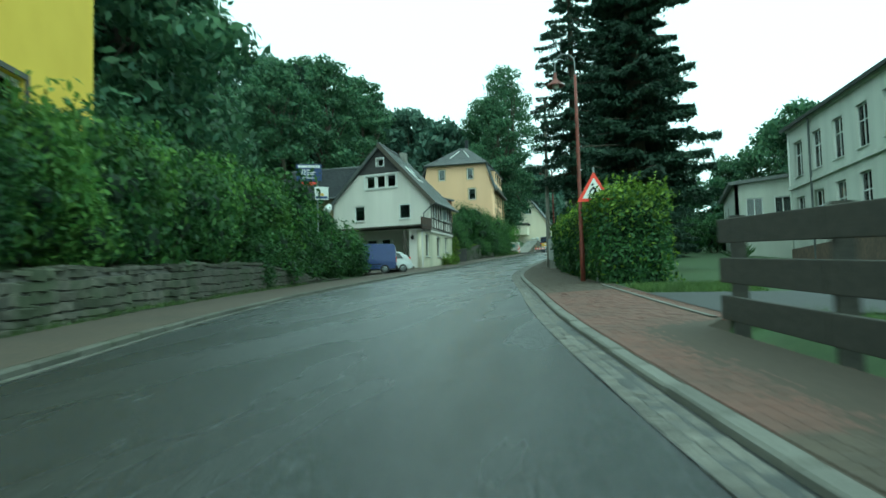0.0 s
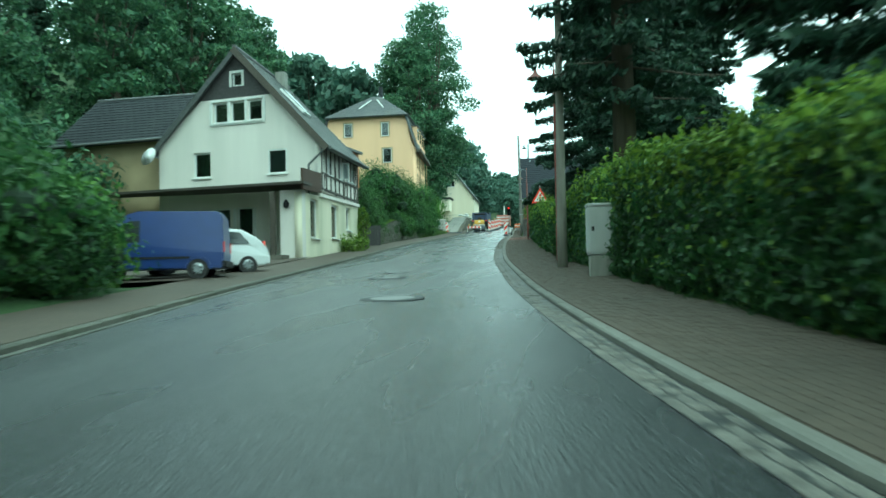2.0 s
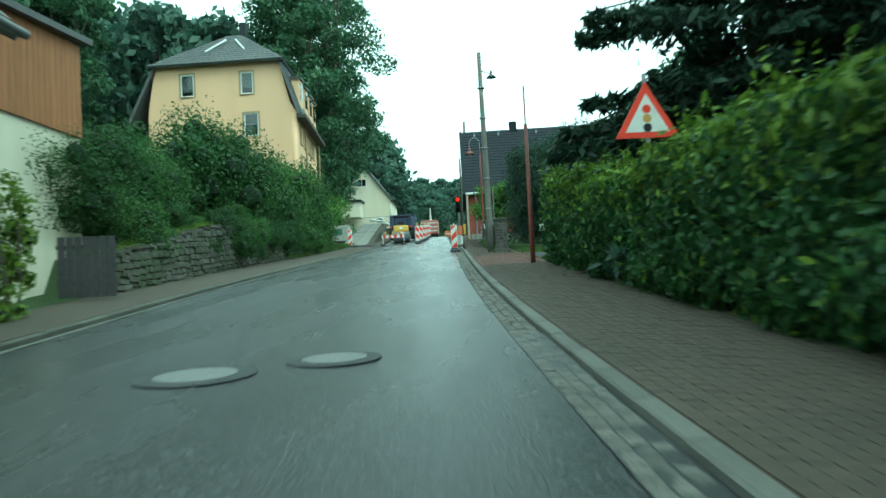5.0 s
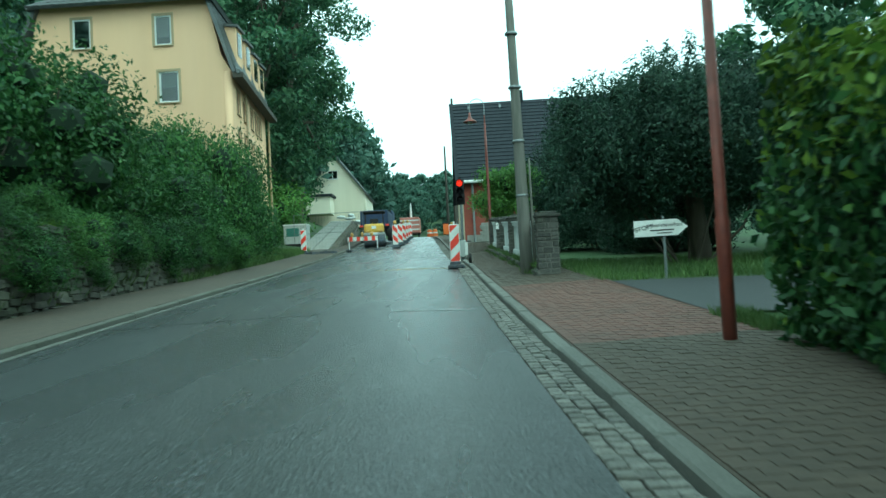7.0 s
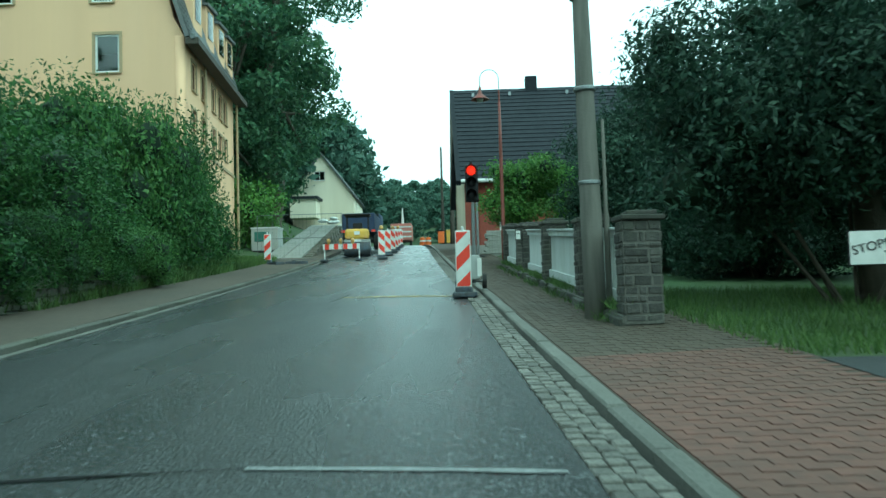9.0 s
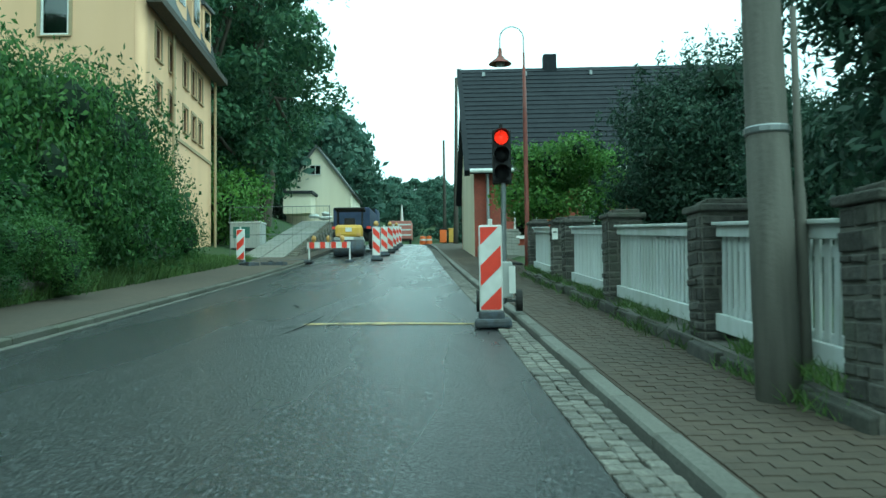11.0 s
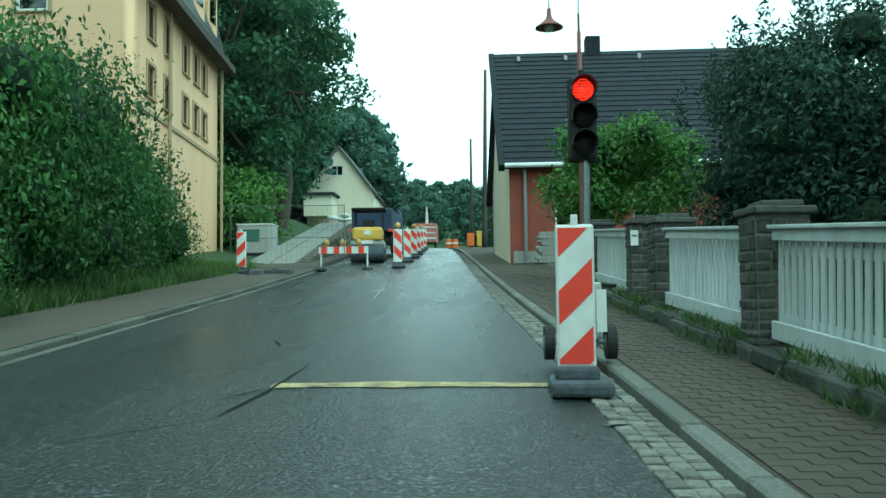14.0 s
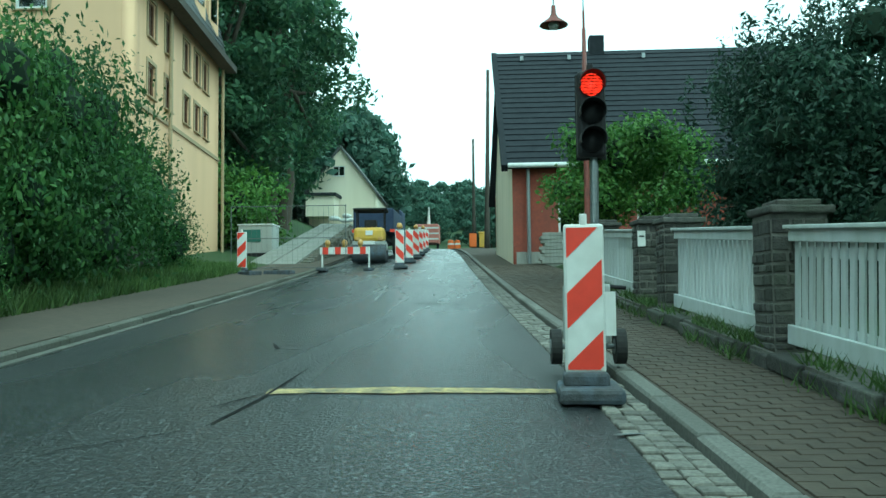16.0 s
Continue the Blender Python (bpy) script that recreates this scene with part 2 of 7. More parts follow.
TYRE = mat("tyre_rubber", (0.02, 0.02, 0.02), (0.03, 0.03, 0.03), 30, 0.85)
BLUE_VAN = mat("blue_car_paint", (0.022, 0.045, 0.19), (0.02, 0.04, 0.165), 3, 0.3, spec=0.6)
WHITE_CAR = mat("white_car_paint", (0.72, 0.75, 0.76), (0.7, 0.73, 0.74), 3, 0.25, spec=0.6)
YELLOW_PAINT = mat("machine_yellow", (0.68, 0.44, 0.07), (0.6, 0.38, 0.06), 6, 0.45, c=(0.35, 0.25, 0.1), cscale=2, camount=0.4)
YELLOW_LINE = mat("yellow_marking", (0.62, 0.47, 0.19), (0.2, 0.17, 0.1), 38, 0.7, bump=0.3, c=(0.07, 0.07, 0.06), cscale=6, camount=0.85)
WHITE_LINE = mat("worn_white_marking", (0.28, 0.29, 0.29), (0.11, 0.115, 0.115), 30, 0.6, c=(0.14, 0.15, 0.15), cscale=4, camount=0.7)
TAR = mat("tar_seam", (0.006, 0.006, 0.007), (0.011, 0.011, 0.012), 20, 0.8, spec=0.15)
MANHOLE_GREY = mat("worn_cover_concrete", (0.06, 0.062, 0.062), (0.025, 0.027, 0.027), 22, 0.75, bump=0.3, c=(0.02, 0.021, 0.022), cscale=5, camount=0.9)
IRON = mat("cast_iron", (0.13, 0.13, 0.13), (0.2, 0.2, 0.195), 25, 0.55, metal=0.3, bump=0.2)
BRICK_RED = mat("red_clinker", (0.3, 0.075, 0.045), (0.22, 0.055, 0.04), 10, 0.85, bump=0.2, c=(0.14, 0.05, 0.04), cscale=1.2, obrand=0.2)
BARK = mat("bark", (0.06, 0.05, 0.038), (0.1, 0.085, 0.065), 8, 0.95, bump=0.6, vstreak=True)
POLE_WOOD = mat("pole_wood", (0.3, 0.29, 0.25), (0.2, 0.19, 0.165), 9, 0.85, bump=0.3, c=(0.09, 0.09, 0.075), cscale=1.0, camount=0.5, vstreak=True)
RED_LIGHT = mat("red_signal_light", (0.5, 0.02, 0.01), (0.4, 0.015, 0.01), 90, 0.4, emit=((1.0, 0.022, 0.012), 1.5))
rib, rib_map, rib_pos = (RED_LIGHT.node_tree.nodes.new(k) for k in ("ShaderNodeTexWave", "ShaderNodeMapRange", "ShaderNodeNewGeometry"))
rib.bands_direction, rib.inputs["Scale"].default_value, rib.inputs["Distortion"].default_value, rib.inputs["Detail Scale"].default_value = "Z", 13.0, 5.0, 6.0
rib_map.inputs[1].default_value, rib_map.inputs[2].default_value, rib_map.inputs[3].default_value, rib_map.inputs[4].default_value = 0.3, 0.7, 0.03, 1.5
RED_LIGHT.node_tree.links.new(rib_pos.outputs["Position"], rib.inputs[0])
RED_LIGHT.node_tree.links.new(rib.outputs["Fac"], rib_map.inputs[0])
RED_LIGHT.node_tree.links.new(rib_map.outputs[0], RED_LIGHT.node_tree.nodes["Principled BSDF"].inputs["Emission Strength"])
LAMP_GLASS = mat("frosted_lamp_glass", (0.6, 0.62, 0.6), (0.55, 0.57, 0.55), 8, 0.3)
AMBER = mat("amber_lens", (0.58, 0.36, 0.11), (0.5, 0.29, 0.09), 12, 0.3)
SIGN_BLUE = mat("sign_blue", (0.02, 0.045, 0.16), (0.018, 0.04, 0.14), 5, 0.5)
LEAF_HEDGE = leaf_mat("hedge_leaves", (0.022, 0.06, 0.023), (0.062, 0.13, 0.034))
LEAF_BUSH = leaf_mat("bush_leaves", (0.026, 0.068, 0.022), (0.072, 0.145, 0.036))
LEAF_LIGHT = leaf_mat("light_leaves", (0.06, 0.14, 0.03), (0.15, 0.26, 0.055))
LEAF_BUSH_LIGHT = leaf_mat("light_bush_leaves", (0.045, 0.105, 0.03), (0.11, 0.2, 0.05))
# tree leaves lifted and slightly blued: some haze is in the colour
LEAF_TREE = leaf_mat("tree_leaves", (0.042, 0.095, 0.056), (0.1, 0.18, 0.082))
# far trees: paler, bluer leaves with the haze of distance mixed in
LEAF_HAZED = leaf_mat("distant_leaves", (0.055, 0.11, 0.085), (0.105, 0.17, 0.12))
LEAF_DARK = leaf_mat("dark_needles", (0.022, 0.048, 0.035), (0.052, 0.092, 0.056))
LEAF_FRESH = leaf_mat("fresh_hedge_leaves", (0.085, 0.155, 0.022), (0.22, 0.31, 0.045))
GRASS = leaf_mat("grass_blades", (0.045, 0.085, 0.022), (0.125, 0.185, 0.055))
# near-black filler: the shade deep inside foliage, put into a colour
FOLIAGE_SHADE = mat("foliage_core", (0.008, 0.02, 0.009), (0.014, 0.03, 0.012), 6, 0.95)


# ---- mesh helpers ----
def mesh_from(name, verts, faces, material, smooth=False):
    me = bpy.data.meshes.new(name)
    me.from_pydata([tuple(v) for v in verts], [], faces)
    if material:
        me.materials.append(material)
    if smooth:
        me.polygons.foreach_set("use_smooth", [True] * len(me.polygons))
    return me


def bm_mesh(name, bm, material, smooth=False):
    me = bpy.data.meshes.new(name)
    bm.normal_update()
    bm.to_mesh(me)
    bm.free()
    if material:
        me.materials.append(material)
    if smooth:
        me.polygons.foreach_set("use_smooth", [True] * len(me.polygons))
    return me


def put(name, me, parent=None, m=None, label=""):
    ob = new(name, me)
    if parent is not None:
        ob.parent = parent
    if m is not None:
        ob.matrix_basis = m
    if label:
        ob["label"] = label
    if name in ("inner_core", "stem"):
        tagged(ob, kind="stuff")
    return ob


def part(name, bm, material, parent, label="", smooth=False, m=None):
    return put(name, bm_mesh(name, bm, material, smooth), parent, m, label)


def thing(name, m, label, category, group="", kind=""):
    ob = new(name)
    ob.empty_display_size = 0.2
    ob.matrix_basis = m
    return tagged(ob, label, category, group, kind)


def box(bm, size, at=(0, 0, 0), rot=None, bevel=0.0):
    """A box with its centre at a point."""
    m = Matrix.Translation(at) @ (rot.to_4x4() if rot else Matrix()) @ Matrix.Diagonal((*size, 1))
    r = bmesh.ops.create_cube(bm, size=1, matrix=m)
    if bevel:
        es = list({e for v in r["verts"] for e in v.link_edges})
        bmesh.ops.bevel(bm, geom=es, offset=bevel, segments=2, affect="EDGES", profile=0.5)
    return bm


def boxed(size, at=(0, 0, 0), rot=None, bevel=0.0):
    return box(bmesh.new(), size, at, rot, bevel)


def tube(bm, a, b, r0, r1=None, seg=12, caps=True):
    a, b = Vector(a), Vector(b)
    d = b - a
    m = Matrix.Translation((a + b) / 2) @ d.to_track_quat("Z", "Y").to_matrix().to_4x4()
    bmesh.ops.create_cone(bm, cap_ends=caps, segments=seg, radius1=r0, radius2=r0 if r1 is None else r1, depth=d.length, matrix=m)
    return bm


def tubed(a, b, r0, r1=None, seg=12):
    return tube(bmesh.new(), a, b, r0, r1, seg)


def lathe(profile, seg=20):
    """A turned shape from (radius, height) pairs."""
    bm = bmesh.new()
    rings = []
    for r, z in profile:
        rings.append([bm.verts.new((r * math.cos(2 * math.pi * i / seg), r * math.sin(2 * math.pi * i / seg), z)) for i in range(seg)])
    for lo, hi in zip(rings, rings[1:]):
        for i in range(seg):
            bm.faces.new((lo[i], lo[(i + 1) % seg], hi[(i + 1) % seg], hi[i]))
    if profile[0][0] > 0.001:
        bm.faces.new(rings[0][::-1])
    if profile[-1][0] > 0.001:
        bm.faces.new(rings[-1])
    return bm


def plate(name, outer, holes, thick, material):
    """A flat slab in its own x-z plane, with real holes; its front face looks along -y, at y = 0."""
    cu = bpy.data.curves.new(name, "CURVE")
    cu.dimensions, cu.fill_mode, cu.extrude = "2D", "BOTH", thick / 2
    for loop in (outer, *holes):
        sp = cu.splines.new("POLY")
        sp.points.add(len(loop) - 1)
        for q, (x, z) in zip(sp.points, loop):
            q.co = (x, z, 0, 1)
        sp.use_cyclic_u = True
    ob = bpy.data.objects.new(name, cu)
    scene.collection.objects.link(ob)
    me = bpy.data.meshes.new_from_object(ob.evaluated_get(bpy.context.evaluated_depsgraph_get()))
    bpy.data.objects.remove(ob)
    bpy.data.curves.remove(cu)
    me.transform(Matrix.Rotation(radians(90), 4, "X"))
    me.transform(Matrix.Translation((0, thick / 2, 0)))
    weld = bmesh.new()
    weld.from_mesh(me)
    bmesh.ops.remove_doubles(weld, verts=weld.verts[:], dist=0.0005)
    bmesh.ops.recalc_face_normals(weld, faces=weld.faces[:])
    weld.to_mesh(me)
    weld.free()
    me.materials.clear()
    me.materials.append(material)
    me.name = name
    return me


def rect(x0, x1, z0, z1):
    return [(x0, z0), (x1, z0), (x1, z1), (x0, z1)]


def prism(poly, y0, y1):
    """The polygon (x, z) drawn out from y0 to y1."""
    bm = bmesh.new()
    a = [bm.verts.new((x, y0, z)) for x, z in poly]
    b = [bm.verts.new((x, y1, z)) for x, z in poly]
    bm.faces.new(a)
    bm.faces.new(b[::-1])
    n = len(poly)
    for i in range(n):
        bm.faces.new((a[(i + 1) % n], a[i], b[i], b[(i + 1) % n]))
    bmesh.ops.recalc_face_normals(bm, faces=bm.faces[:])
    return bm


def spline(xs, ys):
    """A smooth curve through knots, straight beyond them."""
    xs, ys = np.array(xs, float), np.array(ys, float)
    d = np.gradient(ys, xs)

    def f(x):
        if x <= xs[0]:
            return ys[0] + d[0] * (x - xs[0])
        if x >= xs[-1]:
            return ys[-1] + d[-1] * (x - xs[-1])
        i = int(np.searchsorted(xs, x)) - 1
        i = max(0, min(i, len(xs) - 2))
        h = xs[i + 1] - xs[i]
        t = (x - xs[i]) / h
        return float((2 * t**3 - 3 * t**2 + 1) * ys[i] + (t**3 - 2 * t**2 + t) * h * d[i] + (3 * t**2 - 2 * t**3) * ys[i + 1] + (t**3 - t**2) * h * d[i + 1])

    return f


# ---- the plan: kerb lines and the road's height along y ----
zr = spline([-30, 0, 20, 40, 60, 80, 100, 115, 130, 170, 260], [-3.2, -1.22, 0.12, 1.42, 2.8, 4.38, 5.93, 7.16, 8.4, 10.9, 16.2])
kr = spline([-30, -5, 5.7, 13.5, 20.4, 26.3, 31.8, 36.4, 41, 46.9, 54.2, 60.8, 72.4, 79.4, 85.6, 92.7, 98, 128, 160], [12.5, 4.8, 1.8, -0.08, -1.5, -2.7, -3.8, -4.6, -5.3, -6.05, -6.9, -7.5, -8.4, -8.82, -9.14, -9.47, -9.8, -11.5, -13.6])
kl = spline([-30, -5, 9, 12.7, 20.5, 28.4, 35.5, 41, 47.5, 54, 65, 72, 81, 88, 96, 106, 128, 160], [6.5, -0.9, -4.87, -6.0, -7.95, -9.45, -10.6, -11.4, -12.15, -12.85, -13.9, -14.35, -14.65, -14.75, -14.95, -15.3, -16.8, -19.0])


def kf(y):
    """The face of the kerb beside the setts."""
    return kr(y) - 0.07


def smooth01(a, b, x):
    t = min(1.0, max(0.0, (x - a) / (b - a)))
    return t * t * (3 - 2 * t)


def terrace_height(y):
    """Height of the retaining wall below the yellow house."""
    return 1.45 * (0.62 + 0.38 * smooth01(73, 81, y)) * (1 - 0.5 * smooth01(86, 91, y)) * (1 - smooth01(91, 98.5, y))


def ground_z(x, y):
    """The ground beside the road: lawns on the valley side, banks and the wooded slope on the hill side."""
    z, r, l = zr(y), kr(y) + 1.75, kl(y) - 1.75
    if x > r:
        d = x - r
        out = z + 0.05 - 0.02 * min(d, 60) - 0.10 * max(0, min(d - 14, 60)) * smooth01(-60, 20, y)
        return out + 55 * smooth01(140, 420, d) + 18 * smooth01(270, 520, y)
    if x < l:
        d = l - x
        yard = smooth01(40, 44, y) * (1 - smooth01(69, 73, y))
        step = 0.85 * (1 - smooth01(34, 40, y)) + 1.5 * smooth01(72, 73, y) * (1 - smooth01(88, 97, y))
        terrace = 0.42 - 0.25 * smooth01(72, 74, y) * (1 - smooth01(120, 128, y))
        bank = step * smooth01(0.9, 1.7, d) + terrace * max(0, min(d, 9) - 1.3) + 0.12 * max(0, min(d - 9, 8)) + 0.55 * max(0, min(d - 16, 60)) + 0.1 * max(0, d - 76)
        flat = 0.02 * min(d, 14) + 0.45 * max(0, min(d - 13, 50)) + 0.1 * max(0, d - 63)
        return z + 0.1 + bank * (1 - yard) + flat * yard - 0.2 * yard * smooth01(0, 1, d) + 18 * smooth01(270, 520, y)
    return z - 0.25 + 18.4 * smooth01(270, 520, y)


# ---- ground, road and pavements ----
def strip(name, ys, left, right, height, material, bottom=None):
    """A band along the road between two lines, optionally with a body below it."""
    v, f = [], []
    cols = 7
    for y in ys:
        a, b = left(y), right(y)
        for i in range(cols):
            s = i / (cols - 1)
            v.append((a + (b - a) * s, y, height(y, s)))
    n = len(ys)
    for j in range(n - 1):
        for i in range(cols - 1):
            k = j * cols + i
            f.append((k, k + 1, k + 1 + cols, k + cols))
    if bottom is not None:
        base = len(v)
        for y in ys:
            v.append((left(y), y, height(y, 0) - bottom))
            v.append((right(y), y, height(y, 1) - bottom))
        for j in range(n - 1):
            f.append((j * cols, (j + 1) * cols, base + 2 * j + 2, base + 2 * j))
            f.append((j * cols + cols - 1, base + 2 * j + 1, base + 2 * j + 3, (j + 1) * cols + cols - 1))
    return mesh_from(name, v, f, material, smooth=False)


def axis(core, *grow):
    """Grid lines: fine in the middle, wider outside."""
    return sorted(set(core) | set(grow))


gx = axis(list(np.arange(-60, 30.1, 1.0)), -900, -600, -420, -300, -220, -170, -140, -120, -105, -92, -84, -76, -70, -65, 35, 40, 46, 53, 62, 74, 90, 110, 140, 180, 230, 300, 400, 600, 900)
gy = axis(list(np.arange(-20, 160.1, 1.0)), -700, -400, -200, -120, -70, -45, -30, 165, 172, 180, 190, 202, 216, 235, 260, 290, 330, 380, 450, 560, 720, 1000)
gverts, gfaces = [], []
for gyv in gy:
    for gxv in gx:
        gverts.append((gxv, gyv, ground_z(gxv, gyv) + 0.02 * noise.noise((gxv * 0.4, gyv * 0.4, 0))
                       if (gxv > kr(gyv) + 2.6 or gxv < kl(gyv) - 2.6) else (gxv, gyv, ground_z(gxv, gyv))[2]))
for j in range(len(gy) - 1):
    for i in range(len(gx) - 1):
        k = j * len(gx) + i
        gfaces.append((k, k + 1, k + 1 + len(gx), k + len(gx)))
ground = tagged(new("ground", mesh_from("ground", gverts, gfaces, LAWN, True)), "grassy valley ground with earth patches, rising to a wooded slope", "ground", kind="structure")

def walk_width(y):
    """The footpath is narrower along the timber fence."""
    return 1.25 + 0.7 * smooth01(11.0, 12.6, y)


road_ys = list(np.arange(-25, 262, 1.5))
road = tagged(new("road", strip("road", road_ys, lambda y: kl(y) + 0.02, lambda y: kr(y) - 0.42, lambda y, s: zr(y) + 0.05 * (1 - (2 * s - 1) ** 2) - 0.02, ASPHALT, 0.3)),
              "damp grey asphalt road with worn patches, curving uphill", "road", kind="structure")
gutter_bed = tagged(new("gutter", strip("gutter", road_ys, lambda y: kr(y) - 0.42, lambda y: kf(y) + 0.01, lambda y, s: zr(y) - 0.045 - 0.03 * s, JOINT, 0.25)),
                    "granite sett gutter with dark joints beside the kerb", "gutter", kind="structure")
gutter_silt = tagged(new("gutter_silt", strip("gutter_silt", [y for y in road_ys if y < 66], lambda y: kr(y) - 0.42, lambda y: kf(y) + 0.01, lambda y, s: zr(y) - 0.012 - 0.03 * s + 0.003 * math.sin(y * 1.7) + 0.006 * noise.noise((y * 0.8, s * 3, 4)), SILT, 0.03)),
                    "grey silt washed over the worn gutter setts", "silt", kind="structure")
kerb_right = tagged(new("kerb_right", strip("kerb_right", road_ys, lambda y: kf(y) + 0.025, lambda y: kf(y) + 0.125, lambda y, s: zr(y) - 0.02, JOINT, 0.3)),
                    "long grey granite kerbstones beside the gutter", "kerb", kind="structure")
kerb_left = tagged(new("kerb_left", strip("kerb_left", road_ys, lambda y: kl(y) - 0.125, lambda y: kl(y) - 0.025, lambda y, s: zr(y) + 0.035, JOINT, 0.3)),
                   "low grey granite kerbstones on the hill side of the road", "kerb", kind="structure")
edge_strip = tagged(new("edge_strip", strip("edge_strip", road_ys, lambda y: kl(y) + 0.0, lambda y: kl(y) + 0.11, lambda y, s: zr(y) - 0.006, STRIP_STONE, 0.05)),
                    "worn flush stone strip between asphalt and low kerb", "edge strip", kind="structure")
pavement_right = tagged(new("pavement_right", strip("pavement_right", road_ys, lambda y: kf(y) + 0.15, lambda y: kr(y) + walk_width(y), lambda y, s: zr(y) + 0.0085 + 0.052 * s, PAVER_JOINT, 0.3)),
                        "brown block-paved footpath with red bays at the driveways", "pavement", kind="structure")
edging = tagged(new("edging", strip("edging", [12.0 + 0.75 * k for k in range(14)], lambda y: kr(y) + 1.58, lambda y: kr(y) + 1.64, lambda y, s: zr(y) + 0.078, GRANITE, 0.1)),
                "narrow pale stone edging between footpath and driveway", "edging", kind="structure")
pavement_left = tagged(new("pavement_left", strip("pavement_left", road_ys, lambda y: kl(y) - 1.95, lambda y: kl(y) - 0.15, lambda y, s: zr(y) + 0.07 + 0.03 * (1 - s), PAVER, 0.3)),
                       "dusty brown footpath strip at the foot of the bank", "pavement", kind="structure")


def patch(name, x0, x1, y0, y1, material, label, category, line=None):
    """A paved area that follows the ground; with line, x is counted from that kerb."""
    v, f = [], []
    nx, ny = max(2, int(abs(x1 - x0) / 0.5)), max(2, int((y1 - y0) / 0.5))
    for j in range(ny + 1):
        for i in range(nx + 1):
            y = y0 + (y1 - y0) * j / ny
            x = x0 + (x1 - x0) * i / nx + (line(y) if line else 0)
            e = 0.12 * noise.noise((x, y, 5)) * (0 < i < nx)
            r, l = kr(y) + 1.75, kl(y) - 1.75
            z = zr(y) + (0.072 - 0.018 * max(0, x - r) if x > r - 0.5 else 0.125) + (0.02 * max(0, l - x) - 0.07 * smooth01(0, 2, l - x) if x < l else 0)
            v.append((x, y + e, z))
    for j in range(ny):
        for i in range(nx):
            k = j * (nx + 1) + i
            f.append((k, k + 1, k + nx + 2, k + nx + 1))
    return tagged(new(name, mesh_from(name, v, f, material, True)), label, category, kind="structure")


driveway_one = patch("driveway_1", 1.9, 14, 12.4, 17.6, ASPHALT_OLD, "worn grey asphalt driveway between lawn strips", "driveway", kr)
driveway_two = patch("driveway_2", 1.9, 12, 79.0, 83.8, ASPHALT_OLD, "worn dark asphalt driveway beside the lawn", "driveway", kr)
forecourt = patch("forecourt", -14.5, -1.9, 43.6, 58, PAVER, "brown paved forecourt with parked vehicles before the house", "forecourt", kl)


# ---- houses ----
def window(parent, x, z, w, h, mullions=1, transom=0.0, sill=True, depth=0.12, trim=None, curtain=0.0, name="window", y=0.0, frame_mat=None):
    """A recessed window with frame, panes, sill and a panel painted as the unlit room behind, in a wall whose face is
    the x-z plane.
    """
    win = put(name, None, parent)
    fw = 0.075
    bm = bmesh.new()
    for bx, bz, sx, sz in ((-w / 2 + fw / 2, 0, fw, h), (w / 2 - fw / 2, 0, fw, h), (0, h / 2 - fw / 2, w - 2 * fw, fw), (0, -h / 2 + fw / 2, w - 2 * fw, fw)):
        box(bm, (sx, 0.07, sz), (x + bx, y + depth, z + bz))
    for i in range(mullions):
        box(bm, (0.07, 0.065, h - 2 * fw), (x - w / 2 + w * (i + 1) / (mullions + 1), y + depth, z))
    if transom:
        box(bm, (w - 2 * fw, 0.06, 0.06), (x, y + depth, z - h / 2 + h * transom))
    part("window_frame", bm, frame_mat or FRAME_WHITE, win)
    part("pane", boxed((w - fw, 0.012, h - fw), (x, y + depth + 0.01, z)), GLASS, win)
    part("room", boxed((w + 0.3, 0.02, h + 0.3), (x, y + depth + 0.5, z)), UNLIT_ROOM, win, "flat panel painted as the unlit room, greyed for pane reflections")
    if curtain:
        part("curtain", boxed((w - 0.14, 0.015, h * curtain), (x, y + depth + 0.08, z + h / 2 - h * curtain / 2)), CURTAIN, win, "pale net curtain")
    if sill:
        part("window_sill", boxed((w + 0.14, 0.14, 0.05), (x, y - 0.02, z - h / 2 - 0.03), bevel=0.008), WHITE_PAINT if not trim else trim, win)
    if trim:
        bm = bmesh.new()
        t = 0.11
        for bx, bz, sx, sz in ((-w / 2 - t / 2, 0, t, h + 0.02), (w / 2 + t / 2, 0, t, h + 0.02), (0, h / 2 + t / 2, w + 2 * t, t)):
            box(bm, (sx, 0.05, sz), (x + bx, y - 0.01, z + bz))
        part("surround", bm, trim, win)
    return win


def hole(x, z, w, h):
    return rect(x - w / 2, x + w / 2, z - h / 2, z + h / 2)


def face(house, name, p0, p1, outer, wins, thick, material, **kw):
    """A wall from p0 to p1 (plan), seen from its outside with p0 at the left; windows are (x, z, w, h, options)."""
    p0, p1 = Vector((*p0, 0)), Vector((*p1, 0))
    d = p1 - p0
    m = house.matrix_basis.inverted() @ (Matrix.Translation(p0) @ Matrix.Rotation(math.atan2(d.y, d.x), 4, "Z"))
    w = put(name, plate(name, outer, [hole(*q[:4]) for q in wins], thick, material), house, m)
    for q in wins:
        o = window(w, *q[:4], **{**kw, **(q[4] if len(q) > 4 else {})})
    return w


def slab(pts, thick):
    """A roof plane with thickness, from its corner points."""
    bm = bmesh.new()
    pts = [Vector(p) for p in pts]
    nrm = (pts[1] - pts[0]).cross(pts[2] - pts[0]).normalized()
    if nrm.z < 0:
        pts.reverse()
        nrm = -nrm
    top = [bm.verts.new(p) for p in pts]
    low = [bm.verts.new(p - nrm * thick) for p in pts]
    bm.faces.new(top)
    bm.faces.new(low[::-1])
    for i in range(len(pts)):
        j = (i + 1) % len(pts)
